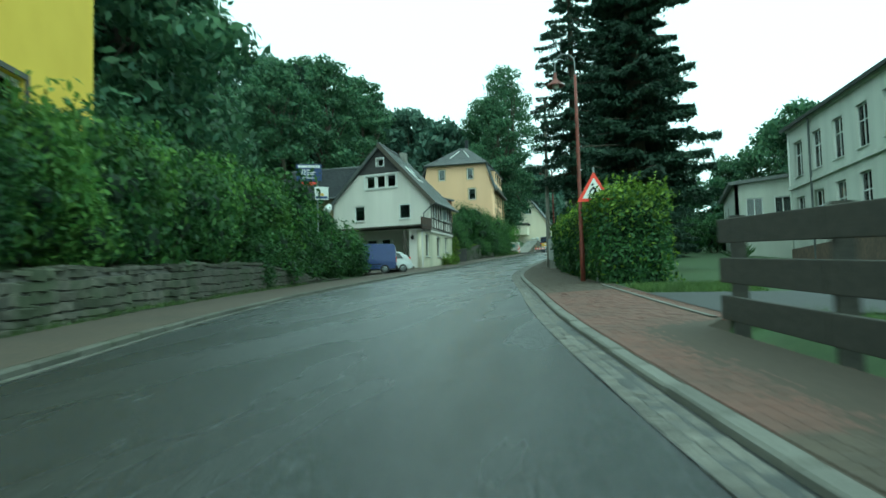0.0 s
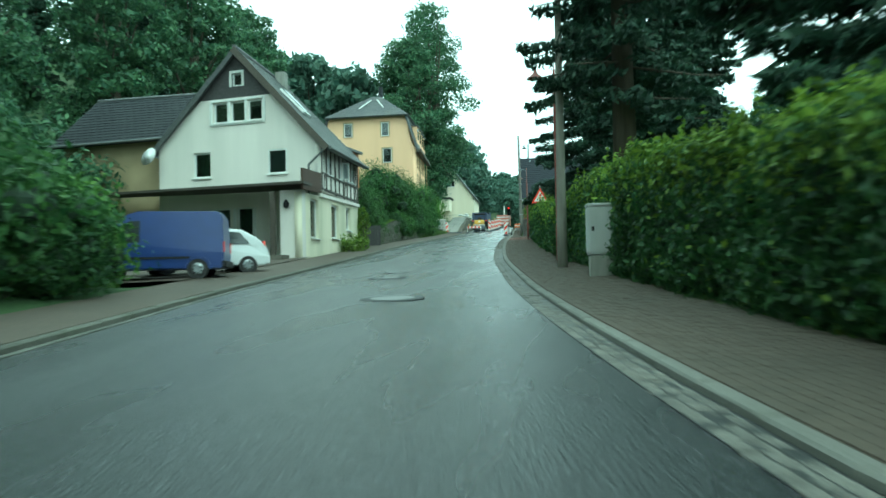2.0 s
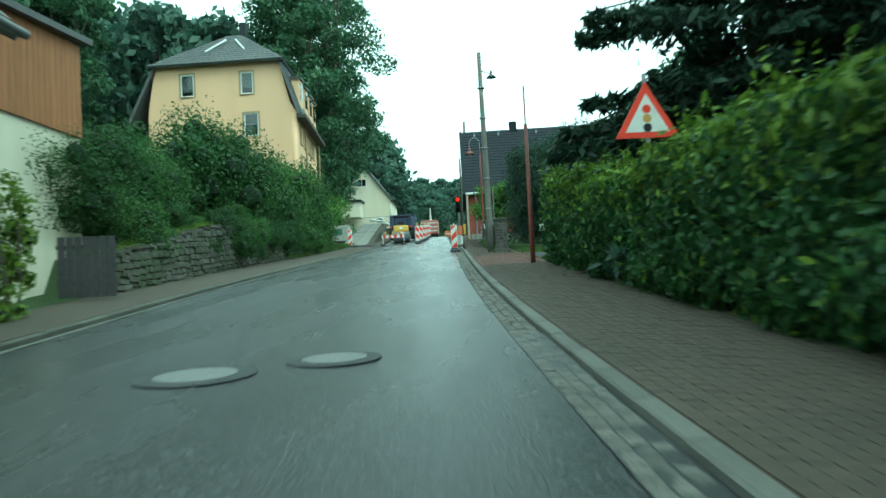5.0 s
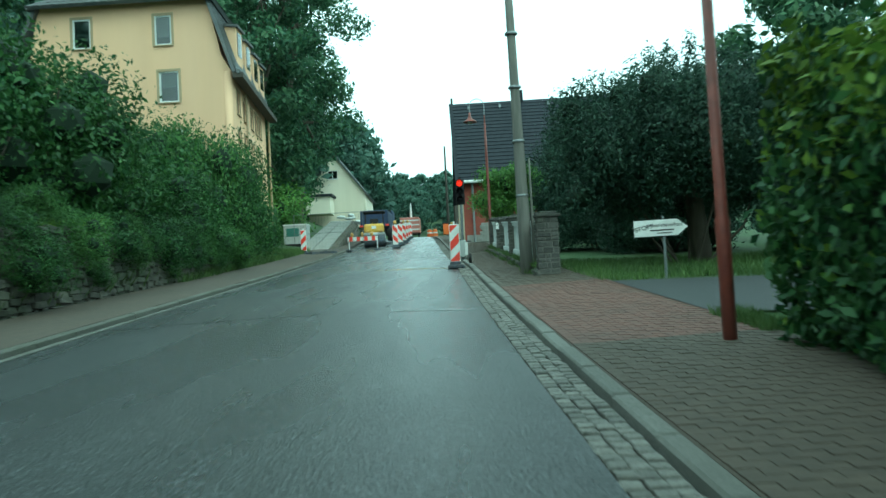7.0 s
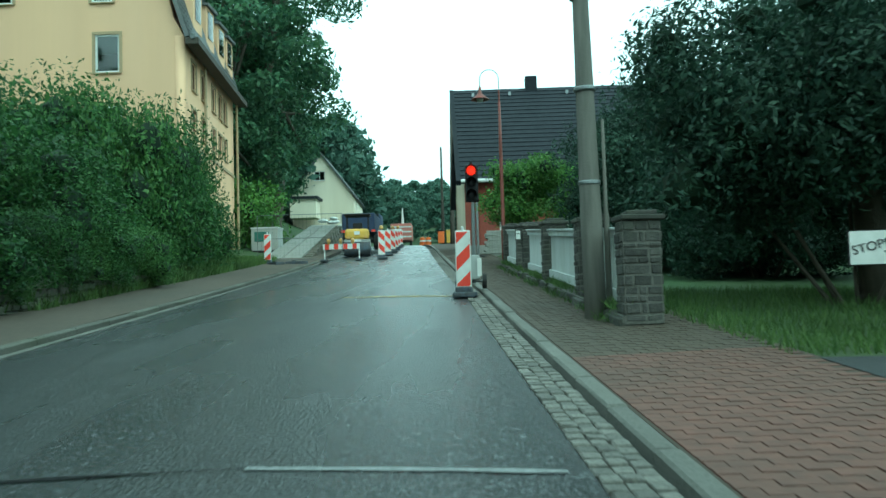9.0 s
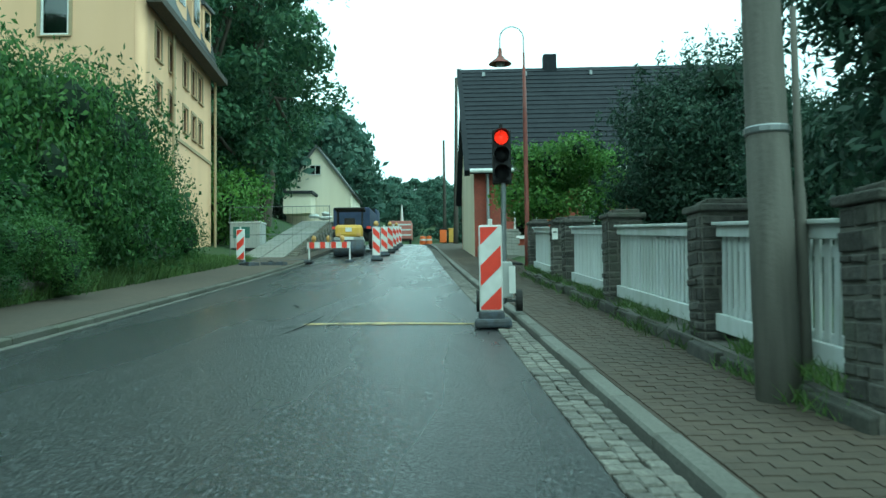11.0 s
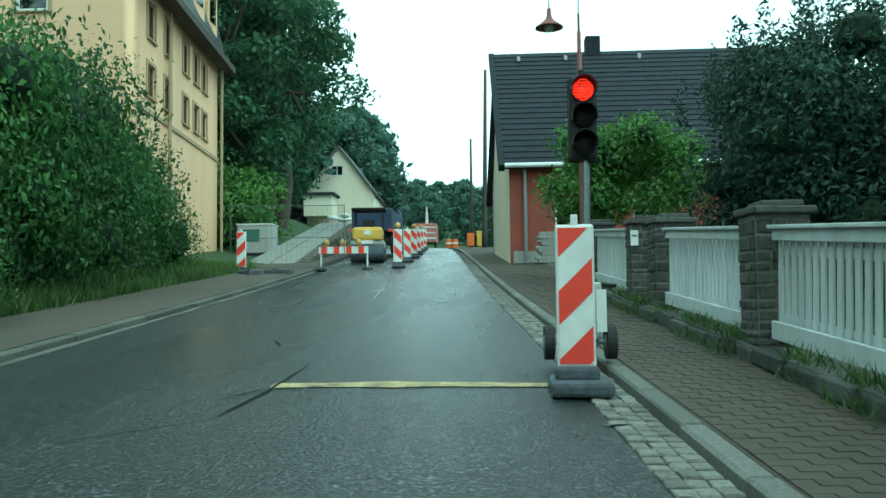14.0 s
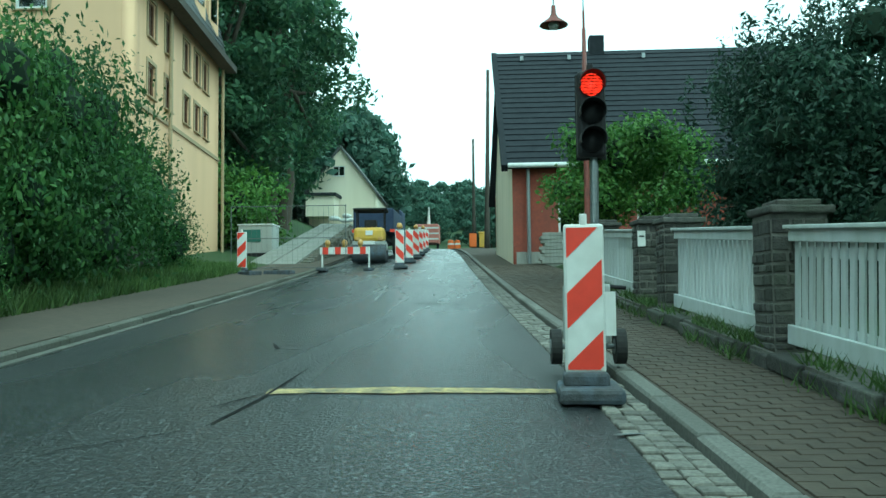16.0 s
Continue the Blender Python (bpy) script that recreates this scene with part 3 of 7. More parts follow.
        bm.faces.new((top[j], top[i], low[i], low[j]))
    return bm


def tiles(bm, a, b, c, d, rows, cols, lift=0.02, gap=0.01):
    """Overlapping rows of slates on the plane a-b (eave) to d-c (ridge)."""
    a, b, c, d = map(Vector, (a, b, c, d))
    nrm = (b - a).cross(d - a).normalized()
    if nrm.z < 0:
        nrm = -nrm
    for j in range(rows):
        for i in range(cols):
            o = 0.5 * (j % 2)
            s0, s1 = (i + o) / cols if i else 0.0, min(1.0, (i + 1 + o) / cols - gap)
            if s0 >= 1 or s1 <= s0:
                continue
            t0, t1 = j / rows, (j + 1.25) / rows
            t1 = min(1.0, t1)
            lo0, lo1 = a.lerp(b, s0), a.lerp(b, s1)
            hi0, hi1 = d.lerp(c, s0), d.lerp(c, s1)
            p = [lo0.lerp(hi0, t0) + nrm * lift * 2, lo1.lerp(hi1, t0) + nrm * lift * 2, lo1.lerp(hi1, t1) + nrm * lift * 0.4, lo0.lerp(hi0, t1) + nrm * lift * 0.4]
            q = [p[0] - nrm * lift * 1.6, p[1] - nrm * lift * 1.6]
            vs = [bm.verts.new(v) for v in (*p, *q)]
            bm.faces.new(vs[:4])
            bm.faces.new((vs[1], vs[0], vs[4], vs[5]))
    return bm


# The white half-timbered house on the hill side.
A0 = Vector((-15.6, 60.8, 0))
house_white = thing("timber_house", Matrix.Translation((-15.6, 60.8, 2.9)), "white rendered house with a half-timbered street side and steep slate roof", "house")
gm = house_white.matrix_basis.inverted()
GL = (-24.15, 62.31)
GU = (A0.xy - Vector(GL)).length


def gable_to_world(u, v, z):
    """u from the street corner (negative to the hill), v behind the gable."""
    return Vector((-15.6 + 0.985 * u - 0.04 * v + 0.0, 60.8 - 0.174 * u + v, z))


gw = face(house_white, "gable_wall", GL, A0.xy, [(0, -0.0 + 2.6), (GU - 0.15, 2.6), (GU - 0.15, 5.75), (GU, 5.85), (GU, 8.0), (GU - 0.5, 8.55), (GU - 2.4, 10.45), (GU - 6.3, 10.45), (0.02, 8.5)],
          [(GU - 6.25, 7.4, 0.95, 1.2, {"curtain": 0.3, "mullions": 0}), (GU - 2.2, 7.32, 0.98, 1.14, {"curtain": 0.95, "mullions": 0, "depth": 0.05}), (GU - 5.2, 9.8, 0.78, 0.98, {"mullions": 0, "curtain": 0.25}), (GU - 4.28, 9.8, 0.78, 0.98, {"mullions": 0}), (GU - 3.36, 9.8, 0.78, 0.98, {"mullions": 0, "curtain": 0.3}),
           (GU - 5.2, 4.6, 0.95, 1.4, {"mullions": 0, "curtain": 0.3}), (GU - 3.95, 4.6, 0.85, 1.4, {"mullions": 0, "sill": False})], 0.3, RENDER_WHITE)
bandbm = bmesh.new()
for bz in (9.24, 10.36):
    box(bandbm, (2.95, 0.06, 0.1), (GU - 4.28, -0.03, bz))
for bx in (GU - 5.71, GU - 4.74, GU - 3.82, GU - 2.85):
    box(bandbm, (0.11, 0.06, 1.02), (bx, -0.03, 9.8))
part("window_band", bandbm, WHITE_PAINT, gw, "white painted surround of a three-part window")
face(house_white, "upper_gable", GL, A0.xy, [(GU - 6.35, 10.46), (GU - 2.38, 10.46), (GU - 4.0, 12.45), (GU - 4.6, 12.45)], [(GU - 4.3, 11.3, 0.55, 0.62, {"mullions": 0, "sill": False, "trim": WHITE_PAINT})], 0.26, SHINGLE_DARK)
part("door_panel", boxed((0.85, 0.05, 1.0), (GU - 3.95, -0.02, 3.36)), FRAME_WHITE, gw, "white lower door panel")
part("door_frame", boxed((0.14, 0.1, 2.3), (GU - 4.47, -0.02, 4.1)), FRAME_WHITE, gw)
part("door_frame", boxed((0.14, 0.1, 2.3), (GU - 3.43, -0.02, 4.1)), FRAME_WHITE, gw)
part("bench_panel", boxed((1.1, 0.06, 0.9), (GU - 5.2, -0.04, 3.3)), FRAME_WHITE, gw, "white boarded panel under the porch window")
# Street side: masonry below, timber framing above.
SB = (-15.9, 68.2)
SL = (Vector(SB) - A0.xy).length
LOW0 = (-15.47, 57.7)
LL = (Vector(SB) - Vector(LOW0)).length
# the curtains here also lighten the panes in place of reflected sky
lw = face(house_white, "street_wall", LOW0, SB, [(0, 2.2), (LL, 2.6), (LL, 5.82), (0, 5.46)],
          [(1.95, 4.5, 1.3, 1.7, {"curtain": 0.4}), (5.55, 4.62, 1.4, 1.6, {"curtain": 0.55}), (8.25, 4.95, 1.0, 1.15, {"curtain": 0.7})], 0.3, RENDER_CREAM, depth=0.16, mullions=0)
uw = face(house_white, "timber_wall", A0.xy, SB, [(0, 5.8), (SL, 5.95), (SL, 8.2), (0, 8.0)],
          [(1.55, 7.2, 0.62, 0.92, {"curtain": 0.5}), (3.5, 7.22, 0.75, 0.9, {"curtain": 0.4}), (5.25, 7.3, 0.75, 0.85, {"curtain": 0.6}), (6.35, 7.34, 0.66, 0.86, {"curtain": 0.4})], 0.25, RENDER_WHITE, depth=0.06)
sash = part("open_sash", boxed((0.34, 0.045, 0.84), (0.17, 0, 0)), FRAME_WHITE, uw, "white casement sash standing open", m=Matrix.Translation((3.88, -0.04, 7.22)) @ Matrix.Rotation(radians(-68), 4, "Z"))
part("pane", boxed((0.24, 0.052, 0.72), (0.17, 0, 0)), GLASS, sash)
for i in range(10):
    bx = 0.08 + i * (SL - 0.16) / 9
    top = 8.0 + 0.2 * bx / SL
    part("post", boxed((0.085, 0.05, top - 5.9), (bx, -0.02, (top + 5.9) / 2)), TIMBER_GREY, uw)
for bz in (5.9, 6.62, 7.85):
    part("rail", boxed((SL, 0.06, 0.1), (SL / 2, -0.024, bz + 0.08), Euler((0, -0.012, 0)).to_matrix()), TIMBER_GREY, uw)
for bx, lean in ((0.45, 0.3), (2.55, -0.3), (4.4, 0.3), (6.95, -0.3)):
    part("brace", boxed((0.07, 0.045, 0.85), (bx, -0.018, 6.25), Euler((0, lean, 0)).to_matrix()), TIMBER_GREY, uw)
    part("brace", boxed((0.07, 0.045, 1.15), (bx, -0.018, 7.25), Euler((0, lean * 0.6, 0)).to_matrix()), TIMBER_GREY, uw)
part("cornice", boxed((LL - 2.6, 0.12, 0.16), (LL / 2 + 1.3, -0.04, 5.72), Euler((0, -0.03, 0)).to_matrix()), RENDER_WHITE, lw)
part("plinth", boxed((LL, 0.06, 0.7), (LL / 2, -0.03, 2.6), Euler((0, -0.05, 0)).to_matrix()), RENDER_CREAM, lw)
# Back and hill walls close the house.
HB = (-24.5, 70.3)
face(house_white, "back_wall", SB, HB, [(0, 2.6), (8.7, 2.6), (8.7, 8.3), (4.3, 12.4), (0, 8.2)], [], 0.3, RENDER_WHITE)
face(house_white, "hill_wall", HB, GL, [(0, 2.6), (8.0, 2.6), (8.0, 8.4), (0, 8.3)], [], 0.3, RENDER_WHITE)
# Roof.
def rp(u, v, z):
    return gm @ gable_to_world(u, v, z)


roof_street = part("roof", slab([rp(0.45, -0.25, 7.75), rp(0.45, 7.9, 7.95), rp(-4.3, 7.9, 12.75), rp(-4.3, -0.25, 12.75)], 0.16), SLATE_LIGHT, house_white, "weathered grey slate roof plane")
tagged(part("slate_course", tiles(bmesh.new(), rp(0.45, -0.25, 7.75), rp(0.45, 7.9, 7.95), rp(-4.3, 7.9, 12.75), rp(-4.3, -0.25, 12.75), 22, 30), SLATE_LIGHT, roof_street), kind="stuff")
roof_hill = part("roof", slab([rp(-9.1, -0.25, 8.1), rp(-9.1, 7.9, 8.1), rp(-4.3, 7.9, 12.75), rp(-4.3, -0.25, 12.75)], 0.16), SLATE, house_white, "grey slate roof plane")
part("bargeboard", slab([rp(0.5, -0.3, 7.78), rp(0.5, -0.24, 7.78), rp(-4.3, -0.24, 12.8), rp(-4.3, -0.3, 12.8)], 0.3), TIMBER, house_white)
part("bargeboard", slab([rp(-9.15, -0.3, 8.1), rp(-9.15, -0.24, 8.1), rp(-4.3, -0.24, 12.8), rp(-4.3, -0.3, 12.8)], 0.22), ZINC, house_white)
part("ridge", tubed(rp(-4.3, -0.3, 12.78), rp(-4.3, 7.95, 12.78), 0.11), SLATE, house_white)
part("gutter", tubed(rp(0.52, -0.2, 7.72), rp(0.52, 7.9, 7.92), 0.075), ZINC, house_white, "grey zinc eaves gutter")
part("chimney", boxed((0.5, 0.55, 0.9), rp(-3.9, 5.6, 12.55)), CONCRETE, house_white)
dormer = part("roof_window", slab([rp(-1.35, 1.6, 9.78), rp(-1.35, 2.7, 9.8), rp(-2.6, 2.7, 11.06), rp(-2.6, 1.6, 11.04)], 0.1), FRAME_WHITE, house_white, "white framed roof window")
dormer.location += Vector((0.07, 0, 0.07))
pane = part("pane", slab([rp(-1.45, 1.7, 9.93), rp(-1.45, 2.6, 9.95), rp(-2.5, 2.6, 11.01), rp(-2.5, 1.7, 10.99)], 0.03), GLASS, dormer)
part("downpipe", tubed(rp(0.25, -0.35, 7.6), rp(-0.5, -0.35, 7.0), 0.05), ZINC, house_white)
part("downpipe", tubed(rp(-0.5, -0.35, 7.0), rp(-0.5, -0.35, 5.7), 0.05), ZINC, house_white)
# Porch with a balcony in front of the gable.
pl = part("porch_roof", slab([rp(0.1, -0.05, 5.98), rp(0.35, -3.85, 5.8), rp(-14.2, -2.4, 6.1), rp(-14.2, 0.0, 6.3)], 0.11), TIMBER, house_white, "flat dark porch roof with a boarded edge")
part("parapet", boxed((0.08, 2.85, 0.86), rp(0.2, -2.2, 6.0), Euler((0.05, 0, 0.04)).to_matrix()), WOOD_BROWN, house_white, "brown boarded balcony parapet")
part("pillar", boxed((0.95, 0.4, 3.4), gm @ Vector((-15.93, 57.95, 3.85))), RENDER_WHITE, house_white, "white rendered corner pillar")
part("post", boxed((0.2, 0.2, 2.95), gm @ Vector((-16.6, 57.45, 4.0))), TIMBER, house_white)
part("wall_lamp", lathe([(0.03, 0), (0.1, 0.05), (0.12, 0.2), (0.06, 0.3), (0.02, 0.36)]), BLACK, house_white, "small black wall lantern", m=Matrix.Translation(gm @ Vector((-16.12, 57.68, 4.8))))
part("step", boxed((2.6, 0.9, 0.3), gm @ Vector((-17.3, 57.2, 2.72)), bevel=0.02), STONE, house_white)
# Hill-side wing with its own dark roof.
wing = thing("side_wing", Matrix.Translation((-27.5, 64.5, 3.0)), "tan rendered side wing with a dark slate roof", "building")
wi = wing.matrix_basis.inverted()
face(wing, "wall", (-30.1, 63.7), (-24.3, 62.9), [(0, 2.6), (5.85, 2.6), (5.85, 9.0), (0, 9.0)], [], 0.3, RENDER_TAN)
face(wing, "wall", (-30.1, 70.3), (-30.1, 63.7), [(0, 2.6), (6.6, 2.6), (6.6, 9.0), (3.3, 11.8), (0, 9.0)], [], 0.3, RENDER_TAN)
wr = part("roof", slab([wi @ Vector(p) for p in ((-30.6, 63.2, 8.9), (-23.4, 62.3, 8.9), (-21.6, 66.4, 11.95), (-30.3, 67.1, 12.05))], 0.14), SLATE_DARK, wing)
tagged(part("slate_course", tiles(bmesh.new(), *[wi @ Vector(p) for p in ((-30.6, 63.2, 8.9), (-23.4, 62.3, 8.9), (-21.6, 66.4, 11.95), (-30.3, 67.1, 12.05))], 16, 18), SLATE_DARK, wr), kind="stuff")
part("roof", slab([wi @ Vector(p) for p in ((-30.6, 71.0, 8.9), (-23.4, 71, 8.9), (-21.6, 66.4, 11.95), (-30.3, 67.1, 12.05))], 0.14), SLATE, wing)
part("ridge", tubed(wi @ Vector((-30.3, 67.1, 12.08)), wi @ Vector((-21.6, 66.4, 11.98)), 0.09), ZINC, wing)
part("gutter", tubed(wi @ Vector((-30.6, 63.15, 8.88)), wi @ Vector((-23.6, 62.25, 8.88)), 0.07), ZINC, wing)
dish = thing("satellite_dish", Matrix.Translation((-24.4, 61.9, 7.9)) @ Euler((radians(70), 0, radians(-20))).to_matrix().to_4x4(), "white satellite dish on the gable's edge", "dish")
part("reflector", lathe([(0.01, 0.0), (0.2, 0.02), (0.38, 0.07), (0.46, 0.11)], 24), WHITE_PAINT, dish, smooth=True)
part("arm", tubed((0, -0.4, 0.08), (0, 0, 0.45), 0.015), METAL, dish)
part("bracket", tubed((0, 0, 0), (0.3, 0.1, -0.25), 0.025), METAL, dish)

# The big yellow house behind.
house_yellow = thing("yellow_house", Matrix.Translation((-25, 113, 9)), "tall pale-yellow rendered house with slate mansard roof and sandstone trims", "house")
ym = house_yellow.matrix_basis.inverted()
YC, YL, YF = (-20.3, 108.2), (-30.1, 108.2), (-21.2, 118.2)
T = {"trim": SANDSTONE, "mullions": 1, "transom": 0.0}
face(house_yellow, "front_wall", YL, YC, [(0, 6.2), (9.8, 6.2), (9.8, 15.6), (9.35, 16.4), (8.75, 19.2), (0.55, 19.2), (0.05, 16.4), (0, 15.6)],
     [(2.65, 17.8, 0.88, 1.45, {"curtain": 0.8}), (6.6, 17.75, 0.82, 1.45, {"curtain": 0.7}), (6.8, 15.0, 0.95, 1.5, {"curtain": 0.5}), (6.9, 12.2, 0.95, 1.5), (2.6, 12.2, 0.95, 1.5)], 0.35, RENDER_YELLOW, trim=SANDSTONE, mullions=0, depth=0.05)
YS = (Vector(YF) - Vector(YC)).length
ysw = [1.5, 3.2, 5.3, 6.7, 7.9]
face(house_yellow, "street_wall", YC, YF, [(0, 6.2), (YS, 6.2), (YS, 15.6), (0, 15.6)],
     [(x, z, 0.72, 1.0 if z < 13 else 1.15, {"curtain": 0.3 if (i + j) % 2 else 0}) for i, x in enumerate(ysw) for j, z in enumerate((12.5, 14.35))], 0.35, RENDER_YELLOW, trim=SANDSTONE, depth=0.08, frame_mat=FRAME_BROWN)
part("string_course", boxed((0.07, 10.0, 0.13), ym @ Vector((-20.73, 113.2, 11.55)), Euler((0, 0, 0.0898)).to_matrix()), SANDSTONE, house_yellow)
face(house_yellow, "hill_wall", (-31, 118.2), YL, [(0, 6.2), (10, 6.2), (10, 15.6), (0, 15.6)], [], 0.35, RENDER_YELLOW)
face(house_yellow, "back_wall", YF, (-31, 118.2), [(0, 6.2), (9.7, 6.2), (9.7, 15.6), (9.2, 19.2), (0.6, 19.2), (0, 15.6)], [], 0.35, RENDER_YELLOW)
# Mansard: steep lower planes, hipped top.
ms = part("roof", slab([ym @ Vector(p) for p in ((-20.0, 107.9, 15.5), (-20.9, 118.5, 15.5), (-21.8, 118.5, 19.2), (-21.2, 107.9, 19.2))], 0.18), SLATE, house_yellow, "steep slate mansard plane")
tagged(part("slate_course", tiles(bmesh.new(), *[ym @ Vector(p) for p in ((-20.0, 107.9, 15.5), (-20.9, 118.5, 15.5), (-21.8, 118.5, 19.2), (-21.2, 107.9, 19.2))], 14, 30), SLATE, ms), kind="stuff")
for i, y in enumerate((110.2, 112.6, 115.0, 117.0)):
    dm = part("dormer", boxed((1.3, 1.1, 1.9), ym @ Vector((-20.85 - 0.09 * (y - 108), y, 17.3))), RENDER_YELLOW, house_yellow, "small yellow dormer")
    part("pane", boxed((0.02, 0.7, 1.2), ym @ Vector((-20.18 - 0.09 * (y - 108), y, 17.4))), GLASS, dm)
    part("cover", boxed((1.6, 1.35, 0.12), ym @ Vector((-20.85 - 0.09 * (y - 108), y, 18.3)), Euler((0, 0.12, 0)).to_matrix()), SLATE, dm)
part("roof", slab([ym @ Vector(p) for p in ((-31.4, 107.9, 15.5), (-31.8, 118.5, 15.5), (-30.0, 118.5, 19.2), (-29.6, 107.9, 19.2))], 0.18), SLATE, house_yellow, "steep slate mansard plane")
for a, b, c, d in (((-29.9, 107.6, 19.1), (-20.9, 107.6, 19.1), (-24.6, 111.2, 21.9), (-25.6, 111.2, 21.9)), ((-20.9, 107.6, 19.1), (-21.6, 118.6, 19.1), (-25.0, 115.0, 21.9), (-24.6, 111.2, 21.9)),
                   ((-30.3, 118.6, 19.1), (-29.9, 107.6, 19.1), (-25.6, 111.2, 21.9), (-25.8, 115.0, 21.9)), ((-21.6, 118.6, 19.1), (-30.3, 118.6, 19.1), (-25.8, 115.0, 21.9), (-25.0, 115.0, 21.9))):
    up = part("roof", slab([ym @ Vector(p) for p in (a, b, c, d)], 0.16), SLATE, house_yellow, "hipped slate top roof")
    tagged(part("slate_course", tiles(bmesh.new(), *[ym @ Vector(p) for p in (a, b, c, d)], 12, 22), SLATE, up), kind="stuff")
for sx in (-0.75, 0.75):
    part("flashing", tubed(ym @ Vector((-25.1 + sx * 1.75, 108.9, 20.2)), ym @ Vector((-25.1 + sx * 0.45, 110.3, 21.35)), 0.07), WHITE_PAINT, house_yellow, "white metal roof strip")
part("chimney", boxed((0.4, 0.55, 1.9), ym @ Vector((-25.0, 113, 22.4))), SLATE_DARK, house_yellow)
part("gutter", tubed(ym @ Vector((-19.85, 107.8, 15.45)), ym @ Vector((-20.75, 118.6, 15.45)), 0.1), ZINC, house_yellow, "dark eaves gutter")
part("soffit", boxed((0.5, 10.7, 0.25), ym @ Vector((-20.35, 113.2, 15.3)), Euler((0, 0, 0.085)).to_matrix()), TIMBER, house_yellow)
part("downpipe", tubed(ym @ Vector((-20.42, 111.2, 15.4)), ym @ Vector((-20.42, 111.2, 7.8)), 0.06), SANDSTONE, house_yellow)
part("downpipe", tubed(ym @ Vector((-20.95, 118.0, 15.4)), ym @ Vector((-20.95, 118.0, 7.8)), 0.06), SANDSTONE, house_yellow)

# The dark-roofed brick house on the valley side.
house_brick = thing("brick_house", Matrix.Translation((-6, 115, 7)), "red brick house with a steep black slate roof and cream gable", "house")
bm_ = house_brick.matrix_basis.inverted()
face(house_brick, "front_wall", (-9.6, 112.2), (2.5, 112.2), [(0, 5.5), (12.1, 5.5), (12.1, 10.3), (0, 10.3)], [(1.9, 8.3, 0.9, 1.3), (4.4, 8.3, 0.9, 1.3), (8, 8.3, 0.9, 1.3)], 0.3, BRICK_RED)
face(house_brick, "gable_wall", (-10.0, 122.6), (-9.6, 112.2), [(0, 5.5), (10.4, 5.5), (10.4, 10.3), (5.2, 15.2), (0, 10.3)], [], 0.3, RENDER_CREAM)
face(house_brick, "gable_wall", (2.5, 112.2), (2.4, 122.6), [(0, 5.5), (10.4, 5.5), (10.4, 10.3), (5.2, 15.2), (0, 10.3)], [], 0.3, BRICK_RED)
face(house_brick, "back_wall", (2.4, 122.6), (-10, 122.6), [(0, 5.5), (12.4, 5.5), (12.4, 10.3), (0, 10.3)], [], 0.3, BRICK_RED)
rq = [bm_ @ Vector(p) for p in ((-9.75, 111.8, 10.1), (2.9, 111.8, 10.1), (2.7, 117.4, 15.4), (-9.95, 117.5, 15.4))]
br = part("roof", slab(rq, 0.16), SLATE_BLACK, house_brick, "black roof laid in long horizontal courses")
tagged(part("slate_course", tiles(bmesh.new(), *rq, 22, 3, lift=0.022, gap=0.001), SLATE_BLACK, br), kind="stuff")
part("roof", slab([bm_ @ Vector(p) for p in ((-10.3, 123.0, 10.1), (2.8, 123, 10.1), (2.7, 117.4, 15.4), (-9.95, 117.5, 15.4))], 0.16), SLATE_BLACK, house_brick)
part("verge", slab([bm_ @ Vector(p) for p in ((-9.95, 111.75, 10.1), (-9.75, 111.75, 10.1), (-9.95, 117.5, 15.45), (-10.15, 117.5, 15.45))], 0.25), SLATE_BLACK, house_brick)
part("chimney", boxed((0.55, 0.6, 0.9), bm_ @ Vector((-6.1, 117.5, 15.5))), SLATE_BLACK, house_brick)
part("gutter", tubed(bm_ @ Vector((-9.75, 111.75, 10.08)), bm_ @ Vector((2.9, 111.75, 10.08)), 0.08), WHITE_PAINT, house_brick)
part("downpipe", tubed(bm_ @ Vector((-9.1, 112.05, 10.1)), bm_ @ Vector((-9.1, 112.05, 6.9)), 0.06), METAL, house_brick)
part("plinth", boxed((12.0, 0.12, 1.5), bm_ @ Vector((-3.5, 112.14, 6.6))), CONCRETE, house_brick)
for sx in (-9.0, -7.2, -4.4):
    part("snow_hook", boxed((0.12, 0.1, 0.18), bm_ @ Vector((sx, 116.9, 15.02))), METAL, house_brick)

# The white gable house far up the road.
house_far = thing("gable_house", Matrix.Translation((-26, 176, 14)), "cream gable house with a grey roof on the slope", "house")
fm = house_far.matrix_basis.inverted()
face(house_far, "gable_wall", (-29.6, 174), (-22.1, 174), [(0, 13.0), (7.5, 13.0), (7.5, 17.4), (3.5, 22.5), (0, 17.9)], [(3.3, 19.85, 1.3, 1.1)], 0.3, RENDER_PALE)
face(house_far, "street_wall", (-22.1, 174), (-22.4, 184), [(0, 13.0), (10, 13.0), (10, 17.4), (0, 17.4)], [(2, 15.9, 1.0, 1.2), (5, 15.9, 1.0, 1.2)], 0.3, RENDER_PALE)
part("roof", slab([fm @ Vector(p) for p in ((-21.7, 173.6, 17.0), (-22.0, 184, 17.0), (-26.2, 184, 22.7), (-26.1, 173.6, 22.7))], 0.2), SLATE, house_far)
part("roof", slab([fm @ Vector(p) for p in ((-30.1, 173.6, 17.4), (-30.4, 184, 17.4), (-26.2, 184, 22.7), (-26.1, 173.6, 22.7))], 0.2), SLATE, house_far)
part("porch", boxed((3.0, 3.0, 2.2), fm @ Vector((-27.6, 171.5, 15.6))), RENDER_PALE, house_far)
part("porch_roof", boxed((3.5, 3.5, 0.3), fm @ Vector((-27.6, 171.5, 16.8))), SLATE_DARK, house_far)

